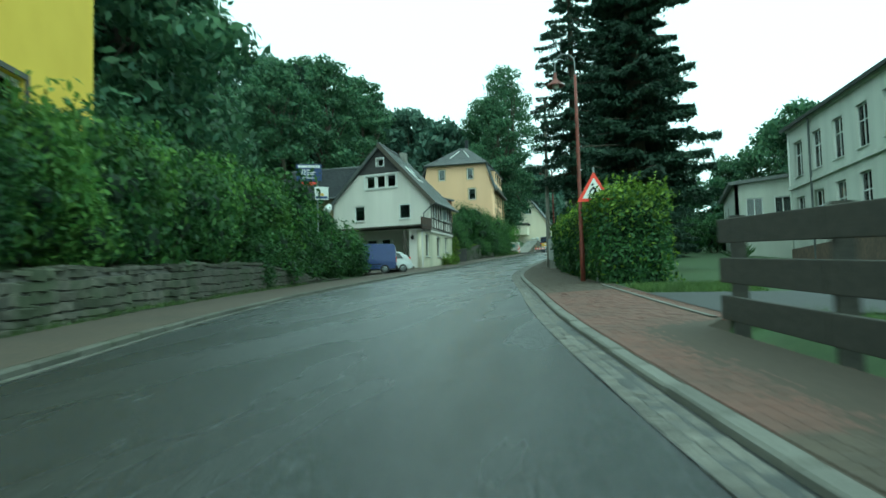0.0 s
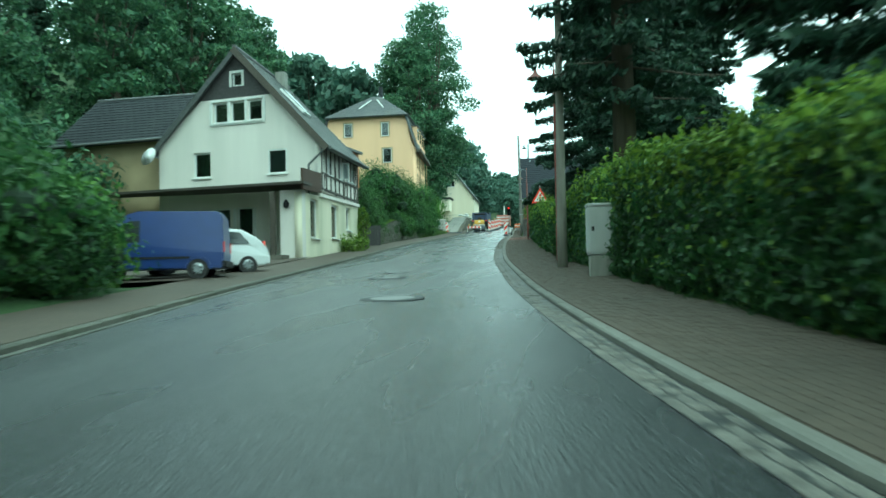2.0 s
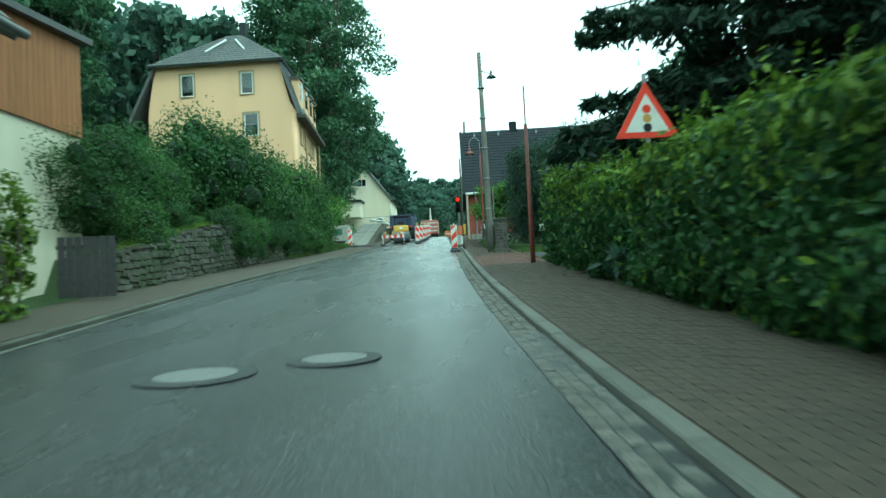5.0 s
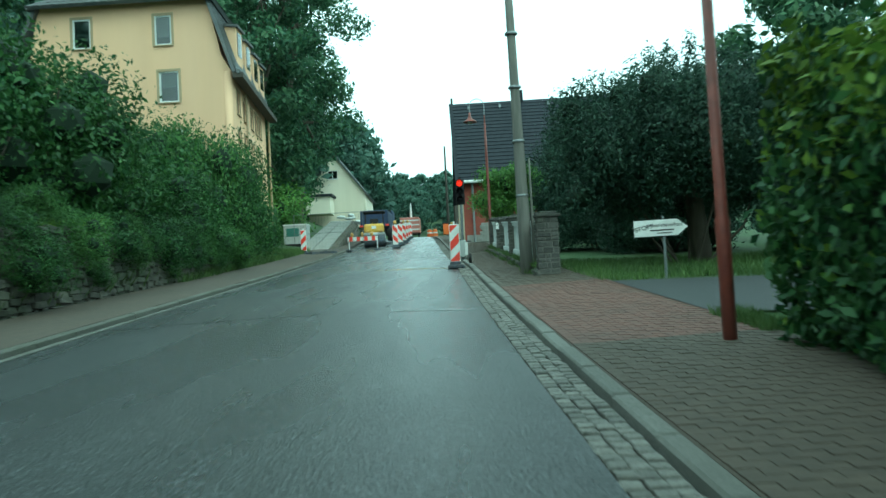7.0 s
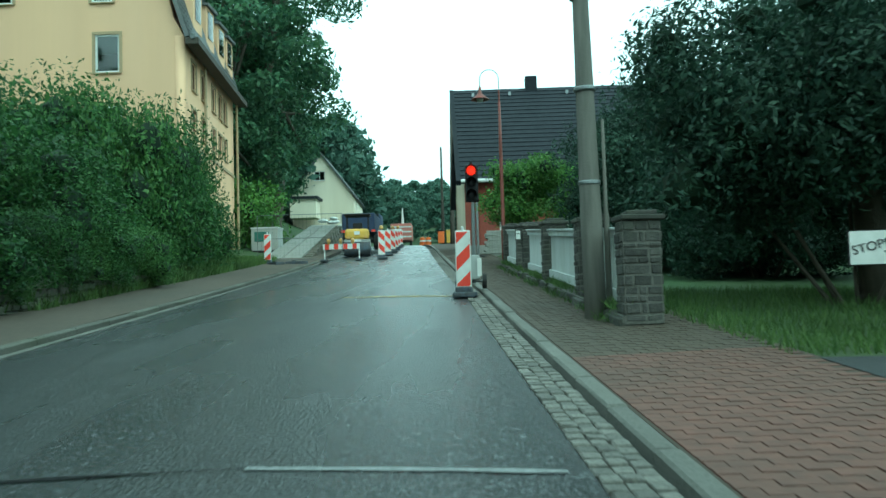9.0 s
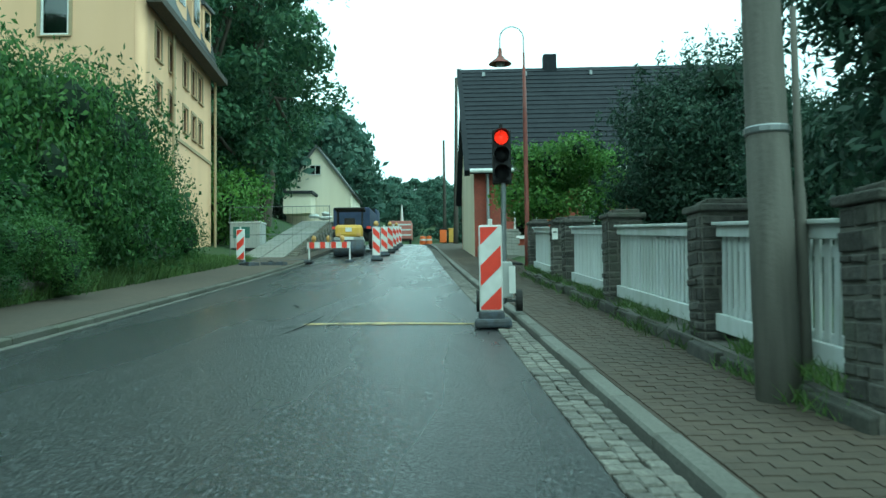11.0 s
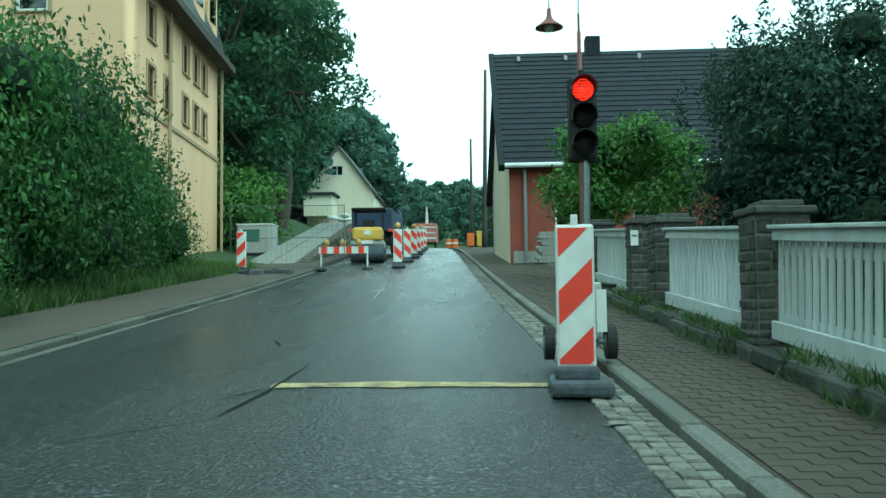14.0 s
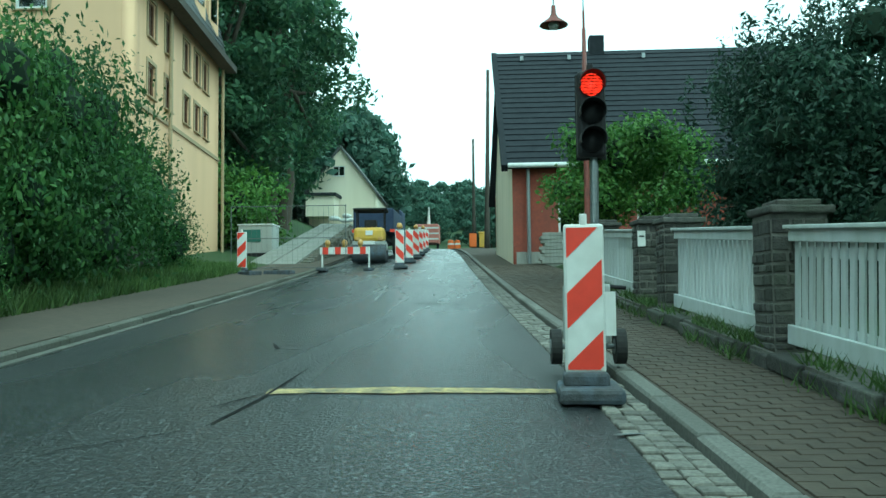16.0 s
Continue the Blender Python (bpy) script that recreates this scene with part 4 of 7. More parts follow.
# The large grey-white works building on the valley side.
works = thing("works_building", Matrix.Translation((13, 45, 1)), "long grey-white two-storey works building with tall windows", "building")
wk = works.matrix_basis.inverted()
wins = []
for i in range(9):
    for z, h in ((5.3, 2.7), (9.2, 2.4)):
        wins.append((36.8 - 2.0 - i * 3.5, z, 1.6, h, {"mullions": 1, "transom": 0.62}))
face(works, "street_wall", (10.0, 62.7), (16.1, 26.4), [(0, -1), (36.8, -1), (36.8, 11.6), (0, 11.6)], [(36.8 - w[0], *w[1:]) for w in wins], 0.4, RENDER_GREY, depth=0.18)
face(works, "end_wall", (21.4, 64.6), (10.0, 62.7), [(0, -1), (11.6, -1), (11.6, 11.6), (0, 11.6)], [], 0.4, RENDER_GREY)
along = Matrix.Translation((10.0, 62.7, 0)) @ Matrix.Rotation(math.atan2(-36.3, 6.1), 4, "Z")
for z in (7.4, 11.45):
    part("cornice", boxed((36.8, 0.16, 0.24), (18.4, -0.07, z)), RENDER_GREY, works, m=wk @ along)
part("plinth", boxed((36.8, 0.12, 4.0), (18.4, -0.06, 1.2)), PLINTH_BROWN, works, m=wk @ along)
part("roof", slab([(-0.4, -0.45, 11.62), (37.2, -0.45, 11.62), (37.2, 6.0, 13.6), (-0.4, 6.0, 13.6)], 0.2), SLATE, works, m=wk @ along)
part("roof", slab([(-0.4, 12.2, 11.62), (37.2, 12.2, 11.62), (37.2, 6.0, 13.6), (-0.4, 6.0, 13.6)], 0.2), SLATE, works, m=wk @ along)
part("back_wall", boxed((36.6, 0.4, 12.6), (18.4, 11.4, 5.2)), RENDER_GREY, works, m=wk @ along)
part("end_wall", boxed((0.4, 10.9, 12.6), (36.58, 5.75, 5.3)), RENDER_GREY, works, m=wk @ along)
for x in (0.2, 36.7):
    part("gable", slab([(x, -0.2, 11.5), (x, 12.0, 11.5), (x, 6.0, 13.4)], 0.3), RENDER_GREY, works, m=wk @ along)
part("downpipe", tubed((4.6, -0.14, 11.4), (4.6, -0.14, 0.6), 0.07), ZINC, works, m=wk @ along)
annex = thing("works_annex", Matrix.Translation((10, 72, 2)), "low white works annex with a shallow roof", "building")
an = annex.matrix_basis.inverted()
face(annex, "front_wall", (6.6, 66.5), (13, 66.5), [(0, 0), (6.6, 0), (6.6, 9.2), (0, 8.6)], [(1.4, 6.6, 1.2, 1.6), (3.4, 6.6, 1.2, 1.6), (5.4, 6.6, 1.2, 1.6)], 0.3, RENDER_GREY)
face(annex, "street_wall", (6.6, 78), (6.6, 66.5), [(0, 0), (11.5, 0), (11.5, 8.6), (0, 8.6)], [(2, 6.6, 1.2, 1.6), (5, 6.6, 1.2, 1.6)], 0.3, RENDER_GREY)
part("roof", slab([an @ Vector(p) for p in ((6.2, 66.1, 8.65), (13.4, 66.1, 9.3), (13.4, 78.4, 9.3), (6.2, 78.4, 8.65))], 0.25), ZINC, annex)

part("back_wall", boxed((6.2, 0.3, 8.6), an @ Vector((9.8, 77.8, 4.3))), RENDER_GREY, annex)
part("yard_wall", boxed((0.3, 11.2, 9.0), an @ Vector((12.8, 72.3, 4.5))), RENDER_GREY, annex)

# The bright yellow house high on the bank at the start.
house_bright = thing("bright_yellow_house", Matrix.Translation((-14, 13, 3)), "bright yellow rendered house above the shrubs on the bank", "house")
face(house_bright, "street_wall", (-8.2, 5.4), (-11.6, 18.0), [(0, 0.0), (13.05, 0.0), (13.05, 9.5), (0, 9.5)], [(9.3, 3.85, 1.25, 1.5, {"mullions": 0}), (4.2, 3.85, 1.25, 1.5)], 0.3, RENDER_BRIGHT, depth=0.18, trim=STONE_DARK)
face(house_bright, "end_wall", (-11.6, 18.0), (-19.5, 16.0), [(0, 0.0), (8.1, 0.0), (8.1, 9.5), (0, 9.5)], [], 0.3, RENDER_BRIGHT)
face(house_bright, "end_wall", (-16.1, 3.4), (-8.2, 5.4), [(0, 0.0), (8.1, 0.0), (8.1, 9.5), (0, 9.5)], [], 0.3, RENDER_BRIGHT)
hb = house_bright.matrix_basis.inverted()
part("roof", slab([hb @ Vector(q) for q in ((-7.6, 4.9, 9.4), (-11.1, 18.6, 9.4), (-15.6, 17.2, 12.8), (-12.2, 4.0, 12.8))], 0.2), SLATE, house_bright)

# Timber-clad annex behind the half-timbered house.
back = thing("rear_annex", Matrix.Translation((-19.25, 72.6, 3.9)), "orange-brown timber-clad rear annex on a cream base", "building")
bi = back.matrix_basis.inverted()
part("base", boxed((3.2, 3.2, 4.0), (0.2, 0, 1.6)), RENDER_CREAM, back)
clad = mat("orange_timber", (0.36, 0.15, 0.05), (0.28, 0.11, 0.04), 10, 0.7, bump=0.2, obrand=0.12, vstreak=True)
for i in range(15):
    part("board", boxed((0.2, 0.04, 2.1), (-1.3 + i * 0.215, -1.64, 4.6)), clad, back)
    part("board", boxed((0.04, 0.2, 2.1), (1.84, -1.5 + i * 0.215, 4.6)), clad, back)
part("roof", boxed((3.7, 3.7, 0.14), (0.2, 0, 5.75), Euler((0.06, 0.04, 0)).to_matrix()), SLATE, back)

# Small timber shed on the terrace below the yellow house.
shed = thing("timber_shed", Matrix.Translation((-22.6, 101.8, 9.0)), "small brown timber shed behind the shrubs", "shed")
for i in range(14):
    part("board", boxed((0.17, 0.03, 1.5), (-1.2 + i * 0.182, -0.8, 0.75 + 0.01 * math.sin(i * 5))), WOOD_BROWN, shed)
part("rail", boxed((2.6, 0.08, 0.1), (0, -0.85, 1.45)), TIMBER, shed)
part("wall", boxed((2.5, 1.5, 3.0), (0, 0, 0.0)), WOOD_BROWN, shed)
part("roof", boxed((3.0, 2.2, 0.1), (0, 0, 2.15), Euler((0.1, 0, 0)).to_matrix()), SLATE_DARK, shed)
for x in (-1.2, 1.2):
    part("post", boxed((0.1, 0.1, 0.8), (x, -0.7, 1.8)), TIMBER, shed)


# ---- plants ----
rng = np.random.default_rng(7)


def leaves(name, centres, normals, size, material, spread=0.7, long=1.5):
    """One small pointed leaf a point, folded along its length."""
    n = len(centres)
    nr = normals + rng.normal(0, spread, (n, 3))
    nr /= np.linalg.norm(nr, axis=1)[:, None] + 1e-9
    t = np.cross(nr, rng.normal(0, 1, (n, 3)))
    t /= np.linalg.norm(t, axis=1)[:, None] + 1e-9
    b = np.cross(nr, t)
    s = (size * rng.uniform(0.6, 1.3, n))[:, None]
    k = 4
    v = np.empty((n, k, 3))
    v[:, 0], v[:, 2] = centres - t * s * long * 0.55, centres + t * s * long * 0.6
    v[:, 1], v[:, 3] = centres + b * s * 0.4 + nr * s * 0.14, centres - b * s * 0.4 + nr * s * 0.14
    me = bpy.data.meshes.new(name)
    me.vertices.add(k * n)
    me.vertices.foreach_set("co", v.ravel())
    me.loops.add(k * n)
    me.loops.foreach_set("vertex_index", np.arange(k * n, dtype=np.int32))
    me.polygons.add(n)
    me.polygons.foreach_set("loop_start", np.arange(0, k * n, k, dtype=np.int32))
    me.update(calc_edges=True)
    me.materials.append(material)
    return me


def ball_points(n, centre, radius):
    d = rng.normal(0, 1, (n, 3))
    d /= np.linalg.norm(d, axis=1)[:, None]
    r = np.clip(rng.normal(0.84, 0.2, n), 0.3, 1.45)[:, None]
    return np.array(centre) + d * r * np.array(radius), d


def clump_cloud(clumps, per, jitter=0.0):
    ps, ns = [], []
    for c, r in clumps:
        p, d = ball_points(max(20, int(per * (r[0] * r[1] * r[2]) ** (2 / 3))), c, r)
        ps.append(p)
        ns.append(d)
    return np.concatenate(ps), np.concatenate(ns)


def limb(bm, a, b, r0, r1):
    a, b = Vector(a), Vector(b)
    mid = (a + b) / 2 + Vector(rng.normal(0, 0.06, 3)) * (b - a).length
    tube(bm, a, mid, r0, (r0 + r1) / 2, 7, False)
    tube(bm, mid, b, (r0 + r1) / 2, r1, 7, False)


def broadleaf(height, width, seed, leaf=0.3, per=420, material=None, low=0.25, gaps=0.0):
    """A broad-leaved tree: forked trunk and many leaf clumps with gaps between them."""
    global rng
    rng = np.random.default_rng(seed)
    bm = bmesh.new()
    fork = height * (low + 0.12)
    limb(bm, (0, 0, -0.6), (0, 0, fork), height * 0.022, height * 0.015)
    clumps = []
    k = 64
    for i in range(k):
        h = low + (1 - low) * (i + 0.5) / k
        reach = width / 2 * math.sin(math.pi * min(1, max(0.06, ((h - low) / (1 - low)) * 0.8 + 0.18))) ** 0.7
        a = i * 2.4 + rng.uniform(-0.4, 0.4)
        q = rng.uniform(0.35, 1.0) * reach
        c = (q * math.cos(a), q * math.sin(a), height * h + rng.uniform(-0.3, 0.3))
        r = width * rng.uniform(0.055, 0.125)
        clumps.append((c, (r * 1.25, r * 1.25, r * 0.75)))
        if i % 4 == 0:
            limb(bm, (0, 0, fork * rng.uniform(0.75, 1.05)), c, height * 0.008, height * 0.002)
    limb(bm, (0, 0, fork), (rng.uniform(-0.5, 0.5), 0, height * 0.92), height * 0.014, height * 0.002)
    p, nrm = clump_cloud(clumps, per)
    keep = rng.random(len(p)) > gaps
    return bm_mesh("trunk", bm, BARK, True), leaves("crown", p[keep], nrm[keep], leaf, material or LEAF_TREE)


def conifer(height, width, seed, per=46, droop=0.25, leaf=0.2, bare=0.1, rows=30):
    """A spruce: whorls of drooping boughs set with needle sprays."""
    global rng
    rng = np.random.default_rng(seed)
    bm = bmesh.new()
    tube(bm, (0, 0, -0.6), (0, 0, height), height * 0.018, 0.03, 9)
    ps, ns = [], []
    for i in range(rows):
        h = bare + (1 - bare) * i / rows
        z0 = height * h
        reach = width / 2 * (1 - h) ** 0.75 * rng.uniform(0.75, 1.12) + 0.25
        k = 9
        for j in range(k):
            z0 = height * (h + rng.uniform(-0.8, 0.8) * (1 - bare) / rows)
            a = 2 * math.pi * (j + rng.uniform(-0.3, 0.3)) / k + i * 0.7
            ln = reach * rng.uniform(0.65, 1.15)
            tip = (math.cos(a) * ln, math.sin(a) * ln, z0 - droop * ln + 0.12 * ln)
            if j % 3 == 0:
                tube(bm, (0, 0, z0), tip, 0.045, 0.012, 5, False)
            n = int(per * ln)
            s = rng.uniform(0.12, 1.0, n) ** 0.75
            side = rng.normal(0, 0.19, n) * ln * (1.12 - s)
            px = math.cos(a) * ln * s - math.sin(a) * side
            py = math.sin(a) * ln * s + math.cos(a) * side
            pz = z0 - droop * ln * s + 0.12 * ln * s * s - np.abs(side) * 0.3 - rng.uniform(0, 0.4, n) * (0.25 + 0.1 * ln)
            ps.append(np.stack([px, py, pz], 1))
            ns.append(np.tile((math.cos(a) * 0.5, math.sin(a) * 0.5, 0.75), (n, 1)))
    return bm_mesh("trunk", bm, BARK, True), leaves("crown", np.concatenate(ps), np.concatenate(ns), leaf, LEAF_DARK, 0.6, 2.2)


def plant_tree(meshes, x, y, s=1.0, turn=0.0, z=None, label="", category="tree", name="tree", group="", material=None):
    t = thing(name, Matrix.Translation((x, y, (ground_z(x, y) if z is None else z))) @ Matrix.Rotation(turn, 4, "Z") @ Matrix.Scale(s, 4), label, category, group)
    put("trunk", meshes[0], t)
    put("crown", meshes[1], t)
    return t


def bush(name, x, y, w, d, h, seed, label, leaf=0.13, per=650, material=None, n=26, z=None, category="shrub", lift=0.0, long=1.5, spikes=0):
    """A shrub of many leafy clumps over near-black cores that stand for inner shade."""
    global rng
    rng = np.random.default_rng(seed)
    z = ground_z(x, y) if z is None else z
    t = thing(name, Matrix.Translation((x, y, z)), label, category)
    clumps = []
    for i in range(n):
        a, q = rng.uniform(0, 2 * math.pi), math.sqrt(rng.uniform(0, 1)) * 0.8
        c = (q * math.cos(a) * w / 2, q * math.sin(a) * d / 2, lift + (h - lift) * rng.uniform(0.12, 0.86) * (1 - 0.35 * q * q))
        r = rng.uniform(0.16, 0.28) * min(w, d, h * 1.3) * (0.62 if n > 60 else 1.0)
        clumps.append((c, (r, r, r * 0.9)))
    solid = len(clumps)
    for i in range(spikes):
        a, q = rng.uniform(0, 2 * math.pi), math.sqrt(rng.uniform(0, 1)) * 0.9
        r = rng.uniform(0.05, 0.075) * h
        clumps.append(((q * math.cos(a) * w / 2, q * math.sin(a) * d / 2, h * (1.0 - 0.42 * q * q) * rng.uniform(0.86, 1.0)), (r * 0.5, r * 0.5, r * 1.7)))
    p, nr = clump_cloud(clumps, per)
    p[:, 2] = np.maximum(p[:, 2], 0.03)
    put("foliage", leaves("foliage", p, nr, leaf, material or LEAF_BUSH, 0.7, long), t)
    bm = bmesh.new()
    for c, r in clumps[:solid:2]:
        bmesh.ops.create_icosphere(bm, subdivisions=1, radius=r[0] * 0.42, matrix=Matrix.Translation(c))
    part("inner_core", bm, FOLIAGE_SHADE, t)
    sb = bmesh.new()
    for i in range(6):
        a = i * 1.05
        limb(sb, (0.1 * math.cos(a), 0.1 * math.sin(a), -0.3), (0.3 * w * math.cos(a), 0.3 * d * math.sin(a), h * 0.6), 0.035, 0.012)
    part("stem", sb, BARK, t)
    return t


def hedge(name, line, y0, y1, width, height, seed, label, leaf=0.085, density=330, material=None, rag=0.16, step=0.5):
    """A clipped hedge along a line x(y), with an uneven face and a ragged top."""
    global rng
    rng = np.random.default_rng(seed)
    t = thing(name, Matrix.Translation((line((y0 + y1) / 2), (y0 + y1) / 2, zr((y0 + y1) / 2))), label, "hedge")
    inv = t.matrix_basis.inverted()
    length = y1 - y0

    def surf(s, q):
        """s along 0..1; q round the section: foot, face, shoulder, top, far side."""
        y = y0 + s * length
        hh = height(y)
        if q < 0.55:
            x, z, nx, nz = 0.0, hh * (q / 0.55), -1.0, 0.1
        elif q < 0.85:
            x, z, nx, nz = width * (q - 0.55) / 0.3, hh, -0.2, 1.0
        else:
            x, z, nx, nz = width, hh * (1 - (q - 0.85) / 0.15), 1.0, 0.1
        b = 0.24 * noise.noise((y * 0.7, z * 0.8, 3 + q)) + 0.1 * noise.noise((y * 2.3, z * 2.3, 8))
        if z < 0.35:
            x += 0.18 * (0.35 - z) / 0.35
        return (line(y) + x + nx * b, y, ground_z(line(y) + 0.8, y) + max(0.02, z + nz * b * 1.2)), (nx, 0, nz)

    n = int(density * length * (height((y0 + y1) / 2) * 1.3 + width))
    ss, qq = rng.random(n), rng.random(n)
    pts, nrm = [], []
    fresh = []
    for s, q in zip(ss, qq):
        p, m = surf(s, q)
        pts.append(p)
        nrm.append(m)
        fresh.append(0.8 if q >= 0.55 else 0.05 + 0.6 * smooth01(0.5, 1.0, q / 0.55))
    ends = int(density * width * height(y0))
    for y, ny in ((y0, -1), (y1, 1)):
        for i in range(ends):
            z = rng.random() * height(y)
            x = rng.random() * width
            pts.append((line(y) + x, y + ny * 0.15 * noise.noise((x * 2, z * 2, 1)), ground_z(line(y) + 0.8, y) + z))
            nrm.append((0, ny, 0.1))
            fresh.append(0.05 + 0.6 * smooth01(0.5, 1.0, z / height(y)))
    pts, nrm = np.array(pts), np.array(nrm, float)
    pts += nrm * rng.normal(0, rag * 0.45, len(pts))[:, None]
    pts -= np.array(t.location)
    top = rng.random(len(pts)) < np.array(fresh)
    put("foliage", leaves("foliage", pts[~top], nrm[~top], leaf, material or LEAF_HEDGE), t)
    put("top_growth", leaves("top_growth", pts[top], nrm[top], leaf * 1.05, LEAF_FRESH), t, None, "bright yellow-green fresh leaves")
    # long shoots over the top
    k = int(length * 14)
    sy = y0 + rng.random(k) * length
    sx = rng.random(k) * width
    sh = rng.uniform(0.1, 0.55, k)
    tp, tn = [], []
    for y, x, h in zip(sy, sx, sh):
        for j in range(7):
            f = j / 6
            tp.append((line(y) + x + 0.12 * f * math.sin(y * 9), y + 0.1 * f * math.cos(y * 7), ground_z(line(y) + 0.8, y) + height(y) + h * f))
            tn.append((0.3 * math.sin(y * 31 + j), 0.3 * math.cos(y * 17 + j), 0.6))
    put("shoot_growth", leaves("shoot_growth", np.array(tp) - np.array(t.location), np.array(tn), leaf * 1.1, LEAF_FRESH), t, None, "bright yellow-green shoots")
    # near-black body inside the leaves, painting the shade within the hedge
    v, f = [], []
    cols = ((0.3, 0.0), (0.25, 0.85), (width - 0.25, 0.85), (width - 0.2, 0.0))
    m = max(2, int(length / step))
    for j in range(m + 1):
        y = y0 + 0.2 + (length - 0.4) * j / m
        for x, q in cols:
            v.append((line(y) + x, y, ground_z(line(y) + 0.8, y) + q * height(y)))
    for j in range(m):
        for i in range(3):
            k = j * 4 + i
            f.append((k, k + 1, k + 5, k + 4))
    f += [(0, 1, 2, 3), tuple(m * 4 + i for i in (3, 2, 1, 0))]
    me = mesh_from("inner_core", v, f, FOLIAGE_SHADE)
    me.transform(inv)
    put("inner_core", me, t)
    return t




def blades(name, pts, height, material, lean=0.35):
    """Upright grass blades, one narrow triangle each."""
    n = len(pts)
    a = rng.uniform(0, 2 * np.pi, n)
    h = (height * rng.uniform(0.5, 1.4, n))[:, None]
    w = np.stack([np.cos(a), np.sin(a), 0 * a], 1) * h * 0.06
    tip = np.stack([rng.normal(0, lean, n), rng.normal(0, lean, n), np.ones(n)], 1) * h
    v = np.stack([pts - w, pts + w, pts + tip], 1)
    me = bpy.data.meshes.new(name)
    me.vertices.add(3 * n)
    me.vertices.foreach_set("co", v.ravel())
    me.loops.add(3 * n)
    me.loops.foreach_set("vertex_index", np.arange(3 * n, dtype=np.int32))
    me.polygons.add(n)
    me.polygons.foreach_set("loop_start", np.arange(0, 3 * n, 3, dtype=np.int32))
    me.update(calc_edges=True)
    me.materials.append(material)
    return me


def grass(x0, x1, y0, y1, n, height, label, seed, follow=None):
    """A patch of grass; with follow, x is counted from that kerb line."""
    global rng
    rng = np.random.default_rng(seed)
    ys = rng.uniform(y0, y1, n)
    xs = rng.uniform(x0, x1, n)
    if follow:
        xs = xs + np.array([follow(y) for y in ys])
    pts = np.array([(x, y, ground_z(x, y) - 0.02 + 0.06 * noise.noise((x * 0.4, y * 0.4, 0))) for x, y in zip(xs, ys)])
    return tagged(new("grass", blades("grass", pts, height, GRASS)), label, "grass", kind="stuff")


# Shared shrub meshes for thickets and undergrowth.
def shrub_meshes(w, h, seed, leaf, per, n, material):
    b = bush("shrub", 0, 0, w, w, h, seed, "x", leaf, per, material, n, z=0)
    out = [(o.name.split(".")[0], o.data) for o in b.children]
    for o in (*b.children, b):
        bpy.data.objects.remove(o)
    return out


def plant_shrub(kind, x, y, s, label, sz=None, group="", z=None, name="shrub"):
    t = thing(name, Matrix.Translation((x, y, (ground_z(x, y) if z is None else z) - 0.05)) @ Matrix.Rotation(x * 7 + y * 3, 4, "Z") @ Matrix.Diagonal((s, s, sz or s, 1)), label, "shrub", group)
    for nm, me in kind:
        put(nm, me, t)
    return t


S_A = shrub_meshes(3.6, 3.0, 201, 0.13, 290, 24, LEAF_BUSH)
S_B = shrub_meshes(3.4, 2.6, 202, 0.12, 290, 22, LEAF_LIGHT)
S_E = shrub_meshes(3.6, 3.2, 205, 0.065, 930, 32, LEAF_BUSH)
S_F = shrub_meshes(3.4, 3.0, 206, 0.063, 930, 30, LEAF_BUSH_LIGHT)
S_C = shrub_meshes(5.0, 4.2, 203, 0.2, 170, 26, LEAF_TREE)
S_D = shrub_meshes(3.2, 2.8, 204, 0.11, 340, 24, LEAF_HEDGE)

hedge_main = hedge("hedge", lambda y: kr(y) + 1.72, 22.4, 77.0, 1.7, spline([18, 23, 33, 37, 44, 57, 60, 64, 73, 77], [2.3, 2.3, 2.0, 2.1, 2.2, 1.7, 1.85, 1.95, 1.8, 2.4]), 3, "tall dense dark-green hedge with bright fresh shoots beside the footpath", density=560, leaf=0.075)
T_A = broadleaf(17, 11, 11, leaf=0.34, per=150)
T_B = broadleaf(21, 12, 12, leaf=0.35, per=140, low=0.2)
T_C = broadleaf(14, 11, 13, leaf=0.34, per=150, low=0.08)
T_E = broadleaf(21, 12, 16, leaf=0.24, per=300, low=0.14)
T_D = broadleaf(27, 11.5, 14, leaf=0.22, per=300, low=0.2, gaps=0.3)
C_A = conifer(25, 6.6, 21, per=210, leaf=0.11, bare=0.13, rows=38)
C_B = conifer(20, 7, 22, per=44, bare=0.08, leaf=0.22)
C_V = conifer(22, 7.6, 24, per=135, bare=0.06, leaf=0.12, rows=40, droop=0.35)
C_S = conifer(20, 6.2, 25, per=95, bare=0.24, leaf=0.11, rows=21, droop=0.32)
C_W = conifer(24, 8.6, 23, per=135, bare=0.06, leaf=0.12, droop=0.36, rows=36)
# far tree, its leaf colour carrying the painted haze
T_FAR = broadleaf(15, 12, 15, leaf=0.66, per=40, material=LEAF_HAZED, low=0.06)
for i, (k, x, y, s) in enumerate(((C_A, 0.4, 36.2, 1.0), (C_S, -3.2, 46.8, 1.0), (C_V, -1.2, 58, 1.0), (C_V, 1.0, 66, 0.75), (C_W, -3.0, 72, 1.0))):
    plant_tree(k, x, y, s, i * 1.3, label="tall dark spruce with drooping boughs behind the hedge", name="spruce", category="conifer", group="spruces behind the hedge")
slope_rng = np.random.default_rng(5)
spots = []
